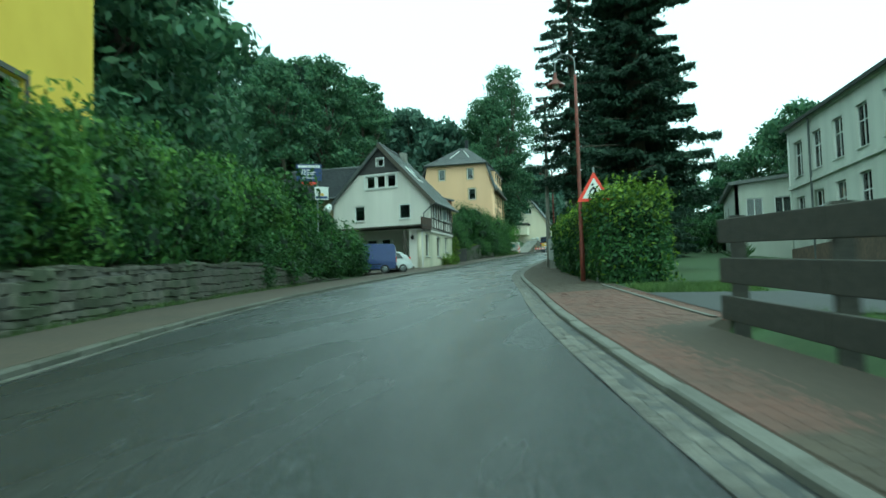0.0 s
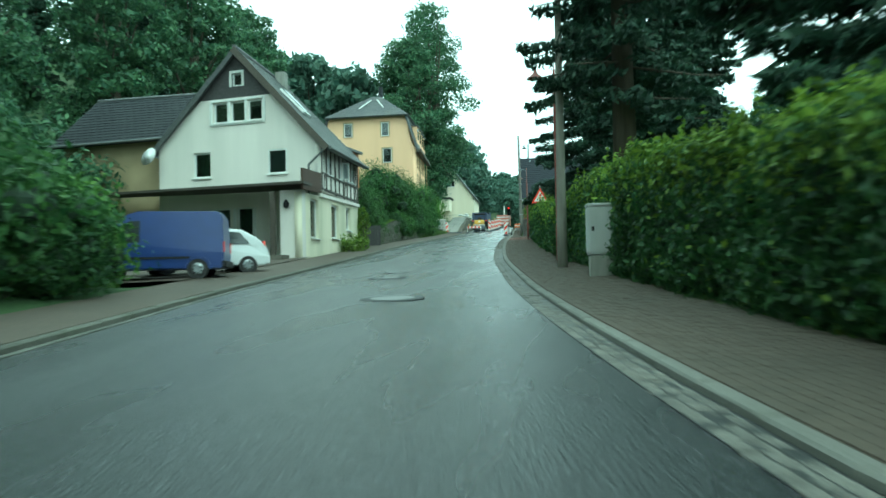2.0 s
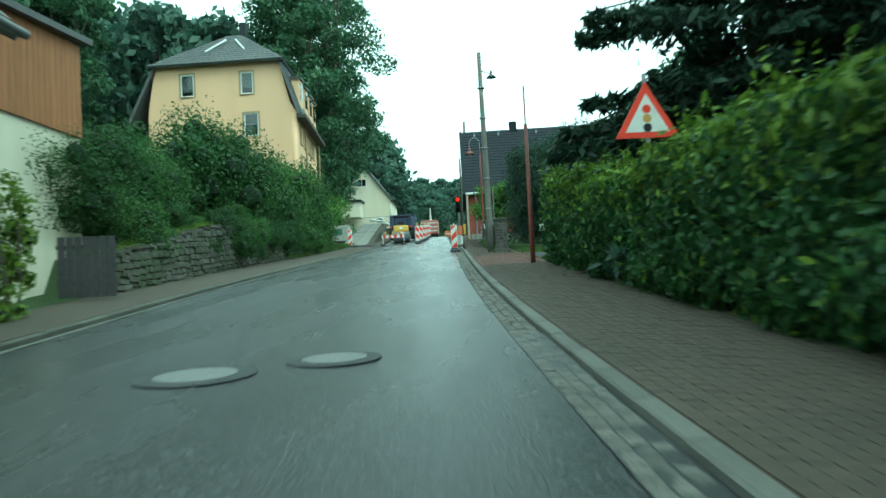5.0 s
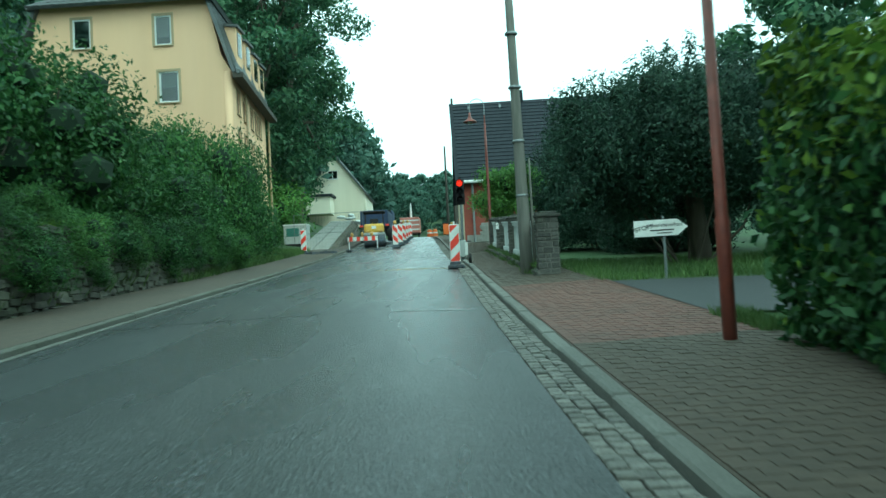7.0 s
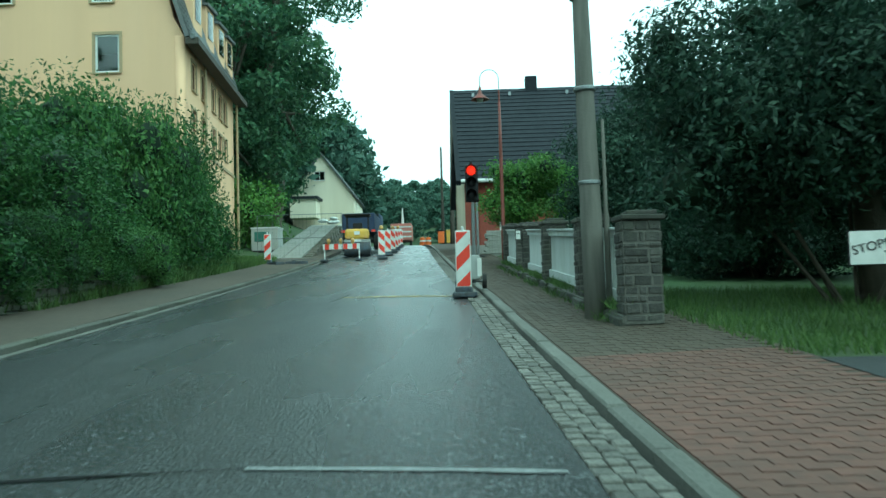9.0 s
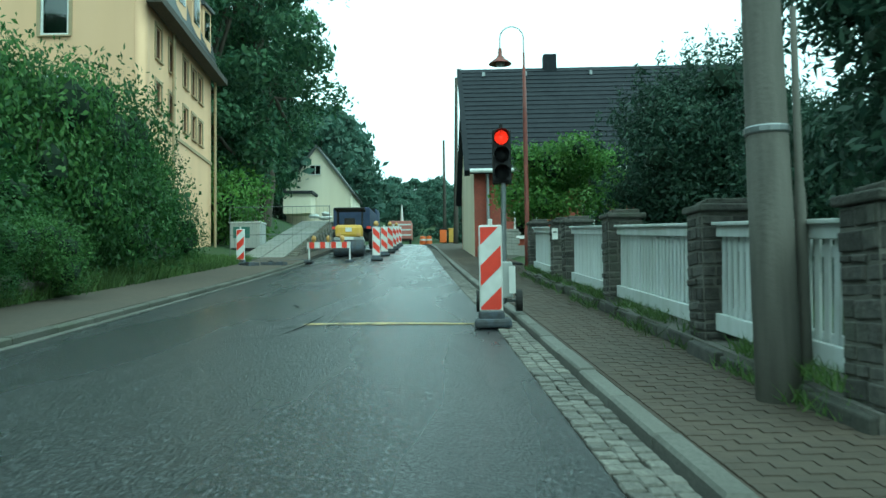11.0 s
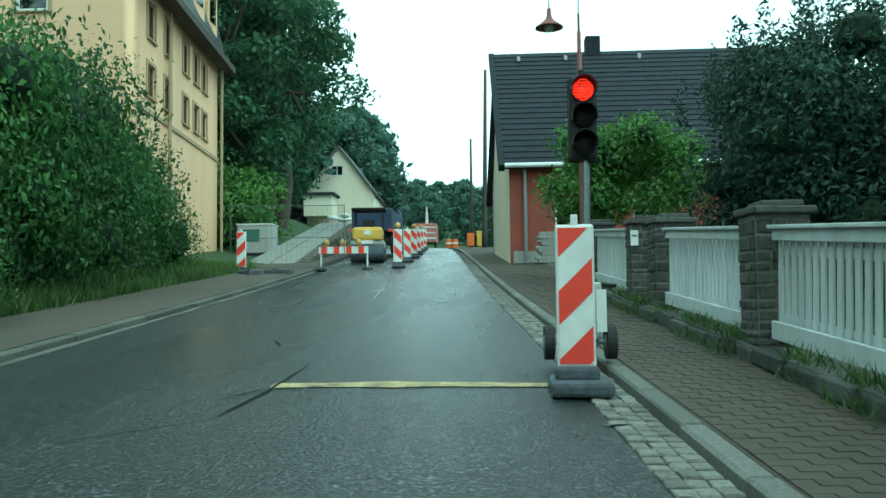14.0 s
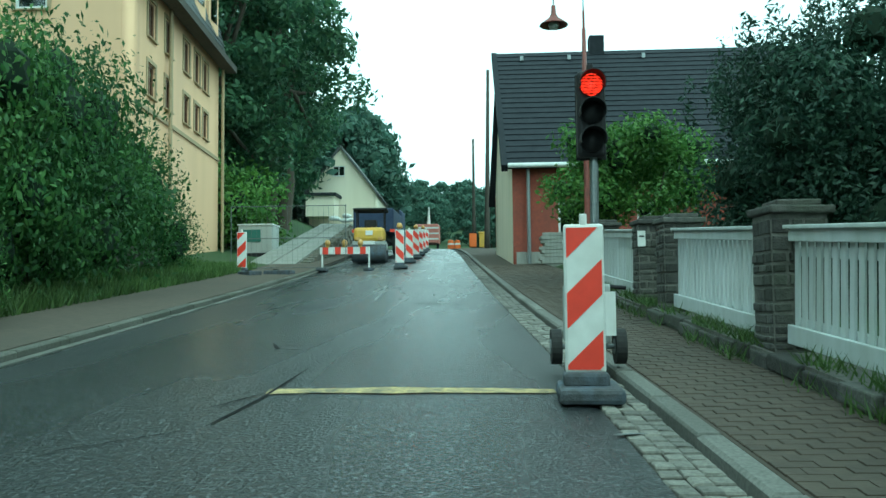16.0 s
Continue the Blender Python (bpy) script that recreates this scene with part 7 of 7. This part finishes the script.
# ---- roadworks ahead ----
# Ramp with its stone side wall.
ramp = thing("ramp", Matrix.Translation((-18.3, 113.6, zr(113.6))), "pale concrete ramp climbing the bank beside a rubble wall", "ramp")
ri = ramp.matrix_basis.inverted()
r0, r1 = Vector((-17.7, 113.4, 7.1)), Vector((-19.3, 134.5, 10.4))
dr = r1 - r0
for sx in (-0.55, 0.35):
    part("track", slab([ri @ (r0 + Vector((sx - 0.42, 0, 0.02))), ri @ (r0 + Vector((sx + 0.42, 0, 0.02))), ri @ (r1 + Vector((sx + 0.42, 0, 0.02))), ri @ (r1 + Vector((sx - 0.42, 0, 0.02)))], 0.3), CONCRETE, ramp)
part("bed", slab([ri @ (r0 + Vector((-1.1, 0, -0.06))), ri @ (r0 + Vector((0.9, 0, -0.06))), ri @ (r1 + Vector((0.9, 0, -0.06))), ri @ (r1 + Vector((-1.1, 0, -0.06)))], 0.4), EARTH, ramp)
sw = bmesh.new()
a0, a1 = ri @ (r0 + Vector((0.9, 0, 0))), ri @ (r1 + Vector((0.9, 0, 0)))
for j in range(26):
    p, q = a0.lerp(a1, j / 26), a0.lerp(a1, (j + 1) / 26)
    hgt = (j / 26) * 1.7 + 0.2
    k = 0
    z = 0.0
    while z < hgt:
        box(sw, (0.35, (q - p).length * 0.46, 0.26), ((p.x + q.x) / 2 + 0.12 + 0.05 * math.sin(j * 3 + k), (p.y + q.y) / 2 + (0.2 if k % 2 else -0.2), p.z - z - 0.1), Euler((0.15, 0.05 * math.sin(k * 5 + j), 0)).to_matrix())
        z += 0.25
        k += 1
tagged(part("stone_rest", sw, STONE, ramp), kind="stuff")
rr = random.Random(5)
for i in range(6):
    sk = thing("sandbag", Matrix.Translation((-18.1 + rr.uniform(-0.9, 0.9), 131.5 + rr.uniform(-1.6, 2.0), 10.1 + 0.16 * (i % 3))) @ Matrix.Rotation(rr.uniform(0, 6), 4, "Z"), "white plastic material sack on the ramp wall", "sack", "sacks on the ramp")
    bm = bmesh.new()
    bmesh.ops.create_uvsphere(bm, u_segments=12, v_segments=8, radius=0.3)
    for q in bm.verts:
        q.co = Vector((q.co.x * 1.4, q.co.y * 0.9, q.co.z * 0.45)) + Vector((0.05 * math.sin(q.co.y * 9 + i), 0.04 * math.sin(q.co.x * 11), 0.03 * math.sin(q.co.x * 8 + i)))
    part("sack", bm, WHITE_PAINT, sk, smooth=True)
# Barrier board with lamps.
bar = thing("barrier_board", Matrix.Translation((-14.62, 109.8, zr(109.8))) @ Matrix.Scale(0.84, 4), "red and white barrier board with amber lamps on feet", "barrier")
part("board", boxed((1.75, 0.04, 0.25), (0, 0, 0.72), bevel=0.005), WHITE_SIGN, bar)
for k in range(4):
    part("red_field", boxed((0.2, 0.005, 0.25), (-0.68 + k * 0.44, -0.023, 0.72)), RED_SIGN, bar)
for x in (-0.8, 0.85):
    part("leg", boxed((0.05, 0.05, 0.85), (x, 0.04, 0.42)), WHITE_SIGN, bar)
    part("foot", boxed((0.3, 0.75, 0.1), (x, 0.0, 0.06), bevel=0.02), RUBBER, bar)
for x in (-0.6, 0.0, 0.55):
    lp = part("lamp", lathe([(0.03, 0), (0.09, 0.04), (0.1, 0.14), (0.06, 0.22), (0.01, 0.24)], 14), AMBER, bar, "amber warning lamp", smooth=True, m=Matrix.Translation((x, 0, 0.87)))
    part("lamp_foot", boxed((0.1, 0.08, 0.05), (x, 0, 0.86)), YELLOW_PAINT, bar)
for x, y in ((-16.6, 106.9), (-15.9, 107.2), (-17.9, 107.6)):
    ft = thing("rubber_foot", Matrix.Translation((x, y, zr(y) + 0.05)) @ Matrix.Rotation(x, 4, "Z"), "loose dark rubber barrier foot on the asphalt", "barrier foot", "loose barrier feet")
    part("block", boxed((0.75, 0.36, 0.12), (0, 0, 0.06), bevel=0.025), RUBBER, ft)
    part("socket", boxed((0.12, 0.12, 0.04), (0.1, 0, 0.13)), BLACK, ft)
# Mesh fence panel.
mf = thing("mesh_fence", Matrix.Translation((-17.7, 109.3, zr(109.3))), "galvanised wire-mesh site fence panel", "fence")
x0 = 0.0
for x in (x0 - 0.15, x0 + 3.2):
    part("post", tubed((x, 0, 0), (x, 0, 1.95), 0.014), ZINC, mf)
for z in (0.15, 1.0, 1.93):
    part("rail", tubed((x0 - 0.15, 0, z), (x0 + 3.2, 0, z), 0.011), ZINC, mf)
bm = bmesh.new()
for k in range(22):
    tube(bm, (x0 + k * 0.15, 0, 0.15), (x0 + k * 0.15, 0, 1.93), 0.0028, None, 4, False)
tagged(part("wire", bm, ZINC, mf), kind="stuff")
# Compact yellow machine.
mac = thing("compact_roller", Matrix.Translation((-14.65, 115.4, zr(115.4))) @ Matrix.Rotation(0.08, 4, "Z"), "compact yellow road roller with a canopy, seen from behind", "machine")
part("hood", boxed((1.1, 1.0, 0.5), (0, -0.2, 1.0), bevel=0.12), YELLOW_PAINT, mac, "rounded yellow engine hood", smooth=False)
part("frame", boxed((1.2, 1.5, 0.3), (0, 0.1, 0.62), bevel=0.04), GREY_BOX, mac)
part("number_plate", boxed((0.4, 0.02, 0.12), (0, -0.78, 0.7)), WHITE_SIGN, mac)
part("hood_emblem", boxed((0.25, 0.02, 0.16), (0, -0.72, 1.05)), WHITE_SIGN, mac)
for y in (-0.55, 0.95):
    part("drum", tubed((-0.6, y, 0.33), (0.6, y, 0.33), 0.33, None, 24), RUBBER, mac)
for x in (-0.5, 0.5):
    for y in (0.2, 1.0):
        part("canopy_post", boxed((0.05, 0.05, 1.0), (x, y, 1.45)), BLACK, mac)
part("canopy", boxed((1.25, 1.2, 0.08), (0, 0.6, 1.98), bevel=0.03), BLACK, mac)
part("seat", boxed((0.45, 0.4, 0.5), (0, 0.4, 1.35), bevel=0.05), BLACK, mac)
part("light", boxed((0.16, 0.04, 0.1), (-0.4, -0.72, 0.85)), AMBER, mac)
part("light", boxed((0.16, 0.04, 0.1), (0.4, -0.72, 0.85)), AMBER, mac)
# Blue lorry behind it.
LORRY_BLUE = mat("dull_blue_tarpaulin", (0.03, 0.05, 0.11), (0.02, 0.035, 0.085), 4, 0.7, bump=0.2)
tr = thing("lorry", Matrix.Translation((-15.15, 122.5, zr(122.5))), "blue lorry standing behind the roller", "lorry")
part("cab", boxed((1.7, 1.6, 1.5), (0, 1.6, 1.45), bevel=0.12), LORRY_BLUE, tr)
part("load_bed", boxed((1.7, 3.4, 1.0), (0, -0.9, 1.4), bevel=0.06), LORRY_BLUE, tr, "dull blue tarpaulin load bed")
part("chassis", boxed((0.9, 5.0, 0.25), (0, 0, 0.75)), BLACK, tr)
part("rear_window", boxed((1.5, 0.03, 0.6), (0, 0.79, 1.9)), CAR_GLASS, tr)
for sd in (-1, 1):
    for y in (-1.6, 1.6):
        wheel_ = part("wheel", tubed((sd * 0.85 - 0.13, y, 0.42), (sd * 0.85 + 0.13, y, 0.42), 0.42, None, 20), TYRE, tr)
        part("rim", tubed((sd * 0.85 - 0.14, y, 0.42), (sd * 0.85 + 0.14, y, 0.42), 0.2, None, 14), METAL, wheel_)
    part("tail_light", boxed((0.2, 0.04, 0.12), (sd * 0.8, -2.62, 0.95)), RED_SIGN, tr)
# Generator on the verge.
gen = thing("generator", Matrix.Translation((-19.75, 119.0, zr(119) - 0.1)), "grey-green site generator on a small trailer", "generator")
part("housing", boxed((1.4, 1.1, 1.15), (0, 0, 0.95), bevel=0.05), GREY_BOX, gen)
part("panel", boxed((0.75, 0.03, 0.5), (-0.15, -0.56, 1.1), bevel=0.01), mat("green_panel", (0.05, 0.16, 0.13), (0.04, 0.13, 0.11), 6, 0.5), gen, "dull green panel")
part("lid", boxed((1.46, 1.16, 0.06), (0, 0, 1.55), bevel=0.02), WHITE_PAINT, gen)
for sd in (-0.6, 0.6):
    part("wheel", tubed((sd - 0.08, 0, 0.25), (sd + 0.08, 0, 0.25), 0.27, None, 18), TYRE, gen)
part("skid", boxed((1.2, 1.4, 0.12), (0, 0, 0.33)), BLACK, gen)
# Farther things on the road.
trl = thing("site_trailer", Matrix.Translation((-15.7, 161, zr(161))), "faded red and white site trailer with a pale mast", "trailer")
part("body", boxed((2.1, 3.0, 1.7), (0, 0, 1.35), bevel=0.05), mat("faded_red_paint", (0.5, 0.2, 0.16), (0.45, 0.17, 0.14), 4, 0.6), trl)
for k in range(3):
    part("white_band", boxed((2.14, 0.03, 0.14), (0, -1.51, 0.85 + k * 0.5)), WHITE_SIGN, trl)
part("mast", tubed((0.1, 0, 2.2), (0.1, 0, 3.9), 0.16, 0.06), WHITE_PAINT, trl)
for sd in (-0.9, 0.9):
    part("wheel", tubed((sd - 0.1, 0, 0.33), (sd + 0.1, 0, 0.33), 0.33, None, 16), TYRE, trl)
for x, y in ((-12.9, 158), (-13.5, 158.6)):
    oc = thing("traffic_barrel", Matrix.Translation((x, y, zr(y))), "small orange traffic barrel beside the road", "barrel", "orange barrels")
    part("drum", lathe([(0.3, 0), (0.28, 0.4), (0.24, 0.75), (0.1, 0.8)], 16), ORANGE, oc)
    part("band", lathe([(0.285, 0.35), (0.29, 0.36), (0.28, 0.5), (0.27, 0.5)], 16), WHITE_SIGN, oc)
yb_ = thing("yellow_box", Matrix.Translation((-10.55, 141, zr(141) + 0.08)), "yellow grit box on the footpath", "grit box")
part("bin_body", boxed((0.62, 0.55, 0.9), (0, 0, 0.47), bevel=0.04), YELLOW_PAINT, yb_)
part("lid", boxed((0.68, 0.6, 0.14), (0, 0, 0.98), bevel=0.05), YELLOW_PAINT, yb_)
ob_ = thing("waste_bin", Matrix.Translation((-11.3, 142.5, zr(142.5) + 0.08)), "orange-brown waste bin on the footpath", "waste bin")
part("bin_body", boxed((0.5, 0.5, 0.95), (0, 0, 0.5), bevel=0.04), ORANGE, ob_)
part("lid", boxed((0.55, 0.55, 0.1), (0, 0, 1.02), bevel=0.03), BLACK, ob_)
st = thing("stone_stack", Matrix.Translation((-8.45, 110.9, zr(110.9) + 0.08)), "stack of grey paving slabs before the brick house", "stack")
for k in range(9):
    part("slab", boxed((0.7 + 0.1 * math.sin(k * 2), 0.5, 0.1), (0.05 * math.sin(k * 4), 0, 0.06 + k * 0.105), Euler((0, 0, 0.08 * math.sin(k * 3))).to_matrix(), bevel=0.01), CONCRETE, st)
sf = thing("striped_foot", Matrix.Translation((-16.75, 98.7, ground_z(-16.75, 98.7) + 0.12)) @ Matrix.Rotation(0.3, 4, "Z"), "loose black and white barrier foot in the grass", "barrier foot")
part("block", boxed((0.5, 0.25, 0.08), (0, 0, 0.04), bevel=0.02), BLACK, sf)
for q in range(3):
    part("white_bar", boxed((0.06, 0.26, 0.085), (-0.16 + q * 0.15, 0, 0.042), Euler((0, 0, 0.3)).to_matrix()), WHITE_SIGN, sf)


# ---- markings, seams and covers in the road ----
def on_road(x, y):
    a, b = kl(y) + 0.02, kr(y) - 0.42
    s = (x - a) / (b - a)
    return zr(y) + 0.05 * (1 - (2 * s - 1) ** 2) - 0.02


def road_strip(name, pts, width, material, label, category, lift=0.006):
    """A thin band on the asphalt along points (x, y)."""
    v, f = [], []
    fine = []
    for a, b in zip(pts, pts[1:]):
        n = max(2, int(math.hypot(b[0] - a[0], b[1] - a[1]) / 0.25))
        fine += [(a[0] + (b[0] - a[0]) * i / n, a[1] + (b[1] - a[1]) * i / n) for i in range(n)]
    fine.append(pts[-1])
    for i, (x, y) in enumerate(fine):
        x0, y0 = fine[max(0, i - 1)]
        x1, y1 = fine[min(len(fine) - 1, i + 1)]
        d = math.hypot(x1 - x0, y1 - y0) or 1
        w = width * (0.75 + 0.6 * noise.noise((x * 3, y * 3, 1))) / 2 * (min(1, 0.25 + 3 * min(i, len(fine) - 1 - i) / len(fine)) if material is TAR else 1)
        nx, ny = -(y1 - y0) / d * w, (x1 - x0) / d * w
        v += [(x - nx, y - ny, on_road(x - nx, y - ny) + lift), (x + nx, y + ny, on_road(x + nx, y + ny) + lift)]
    for i in range(len(fine) - 1):
        f.append((2 * i, 2 * i + 2, 2 * i + 3, 2 * i + 1))
    return tagged(new(name, mesh_from(name, v, f, material)), label, category, kind="structure")


road_strip("stop_line", [(-12.02, 91.62), (-10.05, 91.8)], 0.26, YELLOW_LINE, "worn yellow stop line painted across the lane", "marking")
road_strip("seam_line", [(-11.0, 81.3), (-9.45, 81.25)], 0.08, WHITE_LINE, "worn pale joint line across the lane", "marking")
road_strip("seam_line", [(-9.6, 59.35), (-7.6, 59.3)], 0.12, WHITE_LINE, "worn pale joint line across the lane", "marking")
road_strip("seam_line", [(-9.0, 48.6), (-6.95, 48.45)], 0.14, WHITE_LINE, "worn pale joint line across the lane", "marking")
road_strip("seam_line", [(-11.65, 98.75), (-10.75, 98.65)], 0.14, WHITE_LINE, "worn pale joint line across the lane", "marking")
road_strip("seam_line", [(-1.9, 20.6), (-1.45, 18.2)], 0.16, WHITE_LINE, "worn pale patch beside the gutter", "marking")
for i, x in enumerate((-12.3, -11.6, -10.9)):
    road_strip("lane_scrape", [(x, 99.2 + 0.2 * i), (x - 0.25, 103.0)], 0.06, WHITE_LINE, "pale scraped lines on the asphalt", "marking")
road_strip("tar_seam", [(-14.6, 80.9), (-12.9, 81.05), (-11.0, 81.3)], 0.05, TAR, "dark tar seam across the road", "seam")
road_strip("tar_seam", [(-12.65, 94.15), (-12.5, 93.75), (-12.25, 93.72)], 0.045, TAR, "dark branching tar crack", "seam")
road_strip("tar_seam", [(-12.1, 90.6), (-12.0, 91.4), (-11.95, 92.55)], 0.034, TAR, "dark branching tar crack", "seam")
road_strip("tar_seam", [(-12.25, 91.1), (-12.0, 91.6)], 0.022, TAR, "dark branching tar crack", "seam")
road_strip("tar_seam", [(-12.75, 90.05), (-12.2, 90.5)], 0.028, TAR, "dark branching tar crack", "seam")
road_strip("tar_seam", [(-13.8, 98.0), (-12.75, 98.15)], 0.04, TAR, "dark tar seam in the asphalt", "seam")
road_strip("tar_seam", [(-10.3, 98.9), (-9.98, 98.6)], 0.05, TAR, "dark tar seam in the asphalt", "seam")
road_strip("tar_seam", [(-9.9, 59.2), (-9.4, 59.25)], 0.09, TAR, "dark tar patch in the asphalt", "seam")


def manhole(x, y, r, label="round cast-iron manhole cover set in the asphalt"):
    t = tagged(thing("manhole_cover", Matrix.Translation((x, y, on_road(x, y) + 0.004)) @ Matrix.Rotation(math.atan(0.07), 4, "X"), label, "manhole cover"), group="manhole covers")
    part("collar", lathe([(r * 1.02, 0.0), (r * 1.45, 0.0), (r * 1.45, 0.006), (r * 1.02, 0.008)], 36), ASPHALT_OLD, t, "worn grey collar")
    part("frame", lathe([(r * 0.9, 0.0), (r * 1.0, 0.0), (r * 1.0, 0.014), (r * 0.9, 0.014)], 36), IRON, t)
    lid = part("lid", lathe([(r * 0.88, 0.0), (r * 0.88, 0.01), (r * 0.001, 0.011)], 36), MANHOLE_GREY, t)
    return t


manhole(-7.45, 38.5, 0.36)
manhole(-8.8, 44.1, 0.31)
manhole(-9.1, 46.4, 0.24)
manhole(-10.8, 62.9, 0.33)
manhole(-9.8, 63.5, 0.28)
gd_ = thing("leaf_litter", Matrix.Translation((-9.75, 90.6, on_road(-9.75, 90.6))), "pale crumpled leaf lying on the asphalt", "leaf")
part("leaf", slab([(-0.09, -0.02, 0.012), (0.0, -0.05, 0.02), (0.1, 0.0, 0.015), (0.02, 0.05, 0.012)], 0.003), WHITE_LINE, gd_)


# ---- kerbstones ----
def block_mesh(name, sx, sy, sz, bev, material, wob=0.0, seed=0):
    r = random.Random(seed)
    bm = boxed((sx, sy, sz), (0, 0, -sz / 2))
    top = [e for e in bm.edges if all(v.co.z > -0.001 for v in e.verts)]
    bmesh.ops.bevel(bm, geom=top, offset=bev, segments=1, affect="EDGES")
    for v in bm.verts:
        v.co += Vector((r.uniform(-wob, wob), r.uniform(-wob, wob), r.uniform(-wob, wob) * 0.5))
    return bm_mesh(name, bm, material)


piece_rng = random.Random(3)
stones = [block_mesh("kerbstone", 0.145, 0.985, 0.25, 0.018, GRANITE, 0.004, i) for i in range(6)]
mossy_stones = [block_mesh("kerbstone", 0.13, 0.985, 0.25, 0.018, GRANITE_MOSSY, 0.004, i) for i in range(6)]


def lay_kerb(parent, line, dx, y0, y1, lift, stones=stones):
    y = y0
    n = 0
    while y < y1:
        s = (line(y + 0.5) - line(y - 0.5))
        tilt = math.atan(zr(y + 0.5) - zr(y - 0.5))
        put("kerbstone", stones[n % 6], parent, Matrix.Translation((line(y) + dx, y, zr(y) + lift + piece_rng.uniform(-0.006, 0.006))) @ Matrix.Rotation(-math.atan(s), 4, "Z") @ Matrix.Rotation(tilt, 4, "X"))
        y += 1.0
        n += 1


lay_kerb(kerb_right, kf, 0.085, 3.0, 150.0, 0.018)
lay_kerb(kerb_left, kl, -0.075, 3.0, 112.0, 0.07, mossy_stones)

# ---- gutter setts: three rows ----
setts = [block_mesh("sett", 0.098, 0.108, 0.07, 0.008, COBBLE, 0.005, 20 + i) for i in range(8)]
far_v, far_f = [], []
for row in range(3):
    y = 2.0 + 0.045 * row
    while y < 125:
        x = kr(y) - 0.365 + row * 0.112
        s = kr(y + 0.1) - kr(y - 0.1)
        mtx = Matrix.Translation((x + piece_rng.uniform(-0.006, 0.006), y, zr(y) - 0.01 - 0.012 * row + piece_rng.uniform(-0.006, 0.006))) @ Matrix.Rotation(-math.atan(s / 0.2) + piece_rng.uniform(-0.05, 0.05), 4, "Z") @ Matrix.Rotation(math.atan(0.075) + piece_rng.uniform(-0.03, 0.03), 4, "X")
        me = setts[piece_rng.randrange(8)]
        if 88.6 < y < 97.6:
            put("sett", me, gutter_bed, mtx)
        else:
            b = len(far_v)
            far_v += [mtx @ q.co for q in me.vertices]
            far_f += [tuple(b + i for i in q.vertices) for q in me.polygons]
        y += 0.127 + piece_rng.uniform(-0.008, 0.01)
tagged(put("sett_rest", mesh_from("sett_rest", far_v, far_f, mat("gutter_cobble_rest", (0.16, 0.155, 0.135), (0.08, 0.077, 0.069), 40, 0.7, bump=0.3, island=0.35)), gutter_bed), kind="stuff")

# ---- pavers of the footpath ----
rest_brown = mat("brown_paver_rest", (0.08, 0.063, 0.046), (0.056, 0.044, 0.033), 9, 0.85, bump=0.2, c=(0.045, 0.04, 0.03), cscale=0.6, island=0.07)
rest_red = mat("red_paver_rest", (0.14, 0.068, 0.052), (0.1, 0.054, 0.043), 9, 0.85, bump=0.2, c=(0.065, 0.048, 0.038), cscale=0.7, island=0.08)
pv = {False: ([], []), True: ([], [])}
paver = {(k, h): block_mesh("paver", w, 0.096, 0.05, 0.004, m) for k, m in ((False, PAVER), (True, PAVER_RED)) for h, w in ((False, 0.196), (True, 0.096))}
count = 0
row = 0
y = 2.5
while y < 112:
    s = (kr(y + 0.5) - kr(y - 0.5))
    red = 6.0 < y < 19.6 or 77.6 < y < 84.2 + 0.4 * noise.noise((y, 0, 0))
    spots_x = [(0.2 + 0.2 * k, False) for k in range(11)] if row % 2 == 0 else [(0.15, True)] + [(0.3 + 0.2 * k, False) for k in range(11)]
    for x, half in spots_x:
        if x > walk_width(y) - 0.05:
            break
        mtx = Matrix.Translation((kr(y) + x, y, zr(y) + 0.014 + 0.05 * (x / 1.8) + piece_rng.uniform(-0.002, 0.002))) @ Matrix.Rotation(math.atan(0.075), 4, "X")
        if 90.0 < y < 93.4 and count < 298:
            put("paver", paver[red, half], pavement_right, mtx)
            count += 1
        else:
            v, f = pv[red]
            b = len(v)
            w = 0.048 if half else 0.098
            v += [mtx @ Vector(q) for q in ((-w, -0.048, 0), (w, -0.048, 0), (w, 0.048, 0), (-w, 0.048, 0), (-w - 0.002, -0.05, -0.02), (w + 0.002, -0.05, -0.02), (w + 0.002, 0.05, -0.02), (-w - 0.002, 0.05, -0.02))]
            f += [(b, b + 1, b + 2, b + 3), (b + 4, b + 5, b + 1, b), (b + 5, b + 6, b + 2, b + 1), (b + 6, b + 7, b + 3, b + 2), (b + 7, b + 4, b, b + 3)]
    y += 0.1
    row += 1
for red, m in ((False, rest_brown), (True, rest_red)):
    tagged(put("paver_rest", mesh_from("paver_rest", *pv[red], m), pavement_right), kind="stuff")
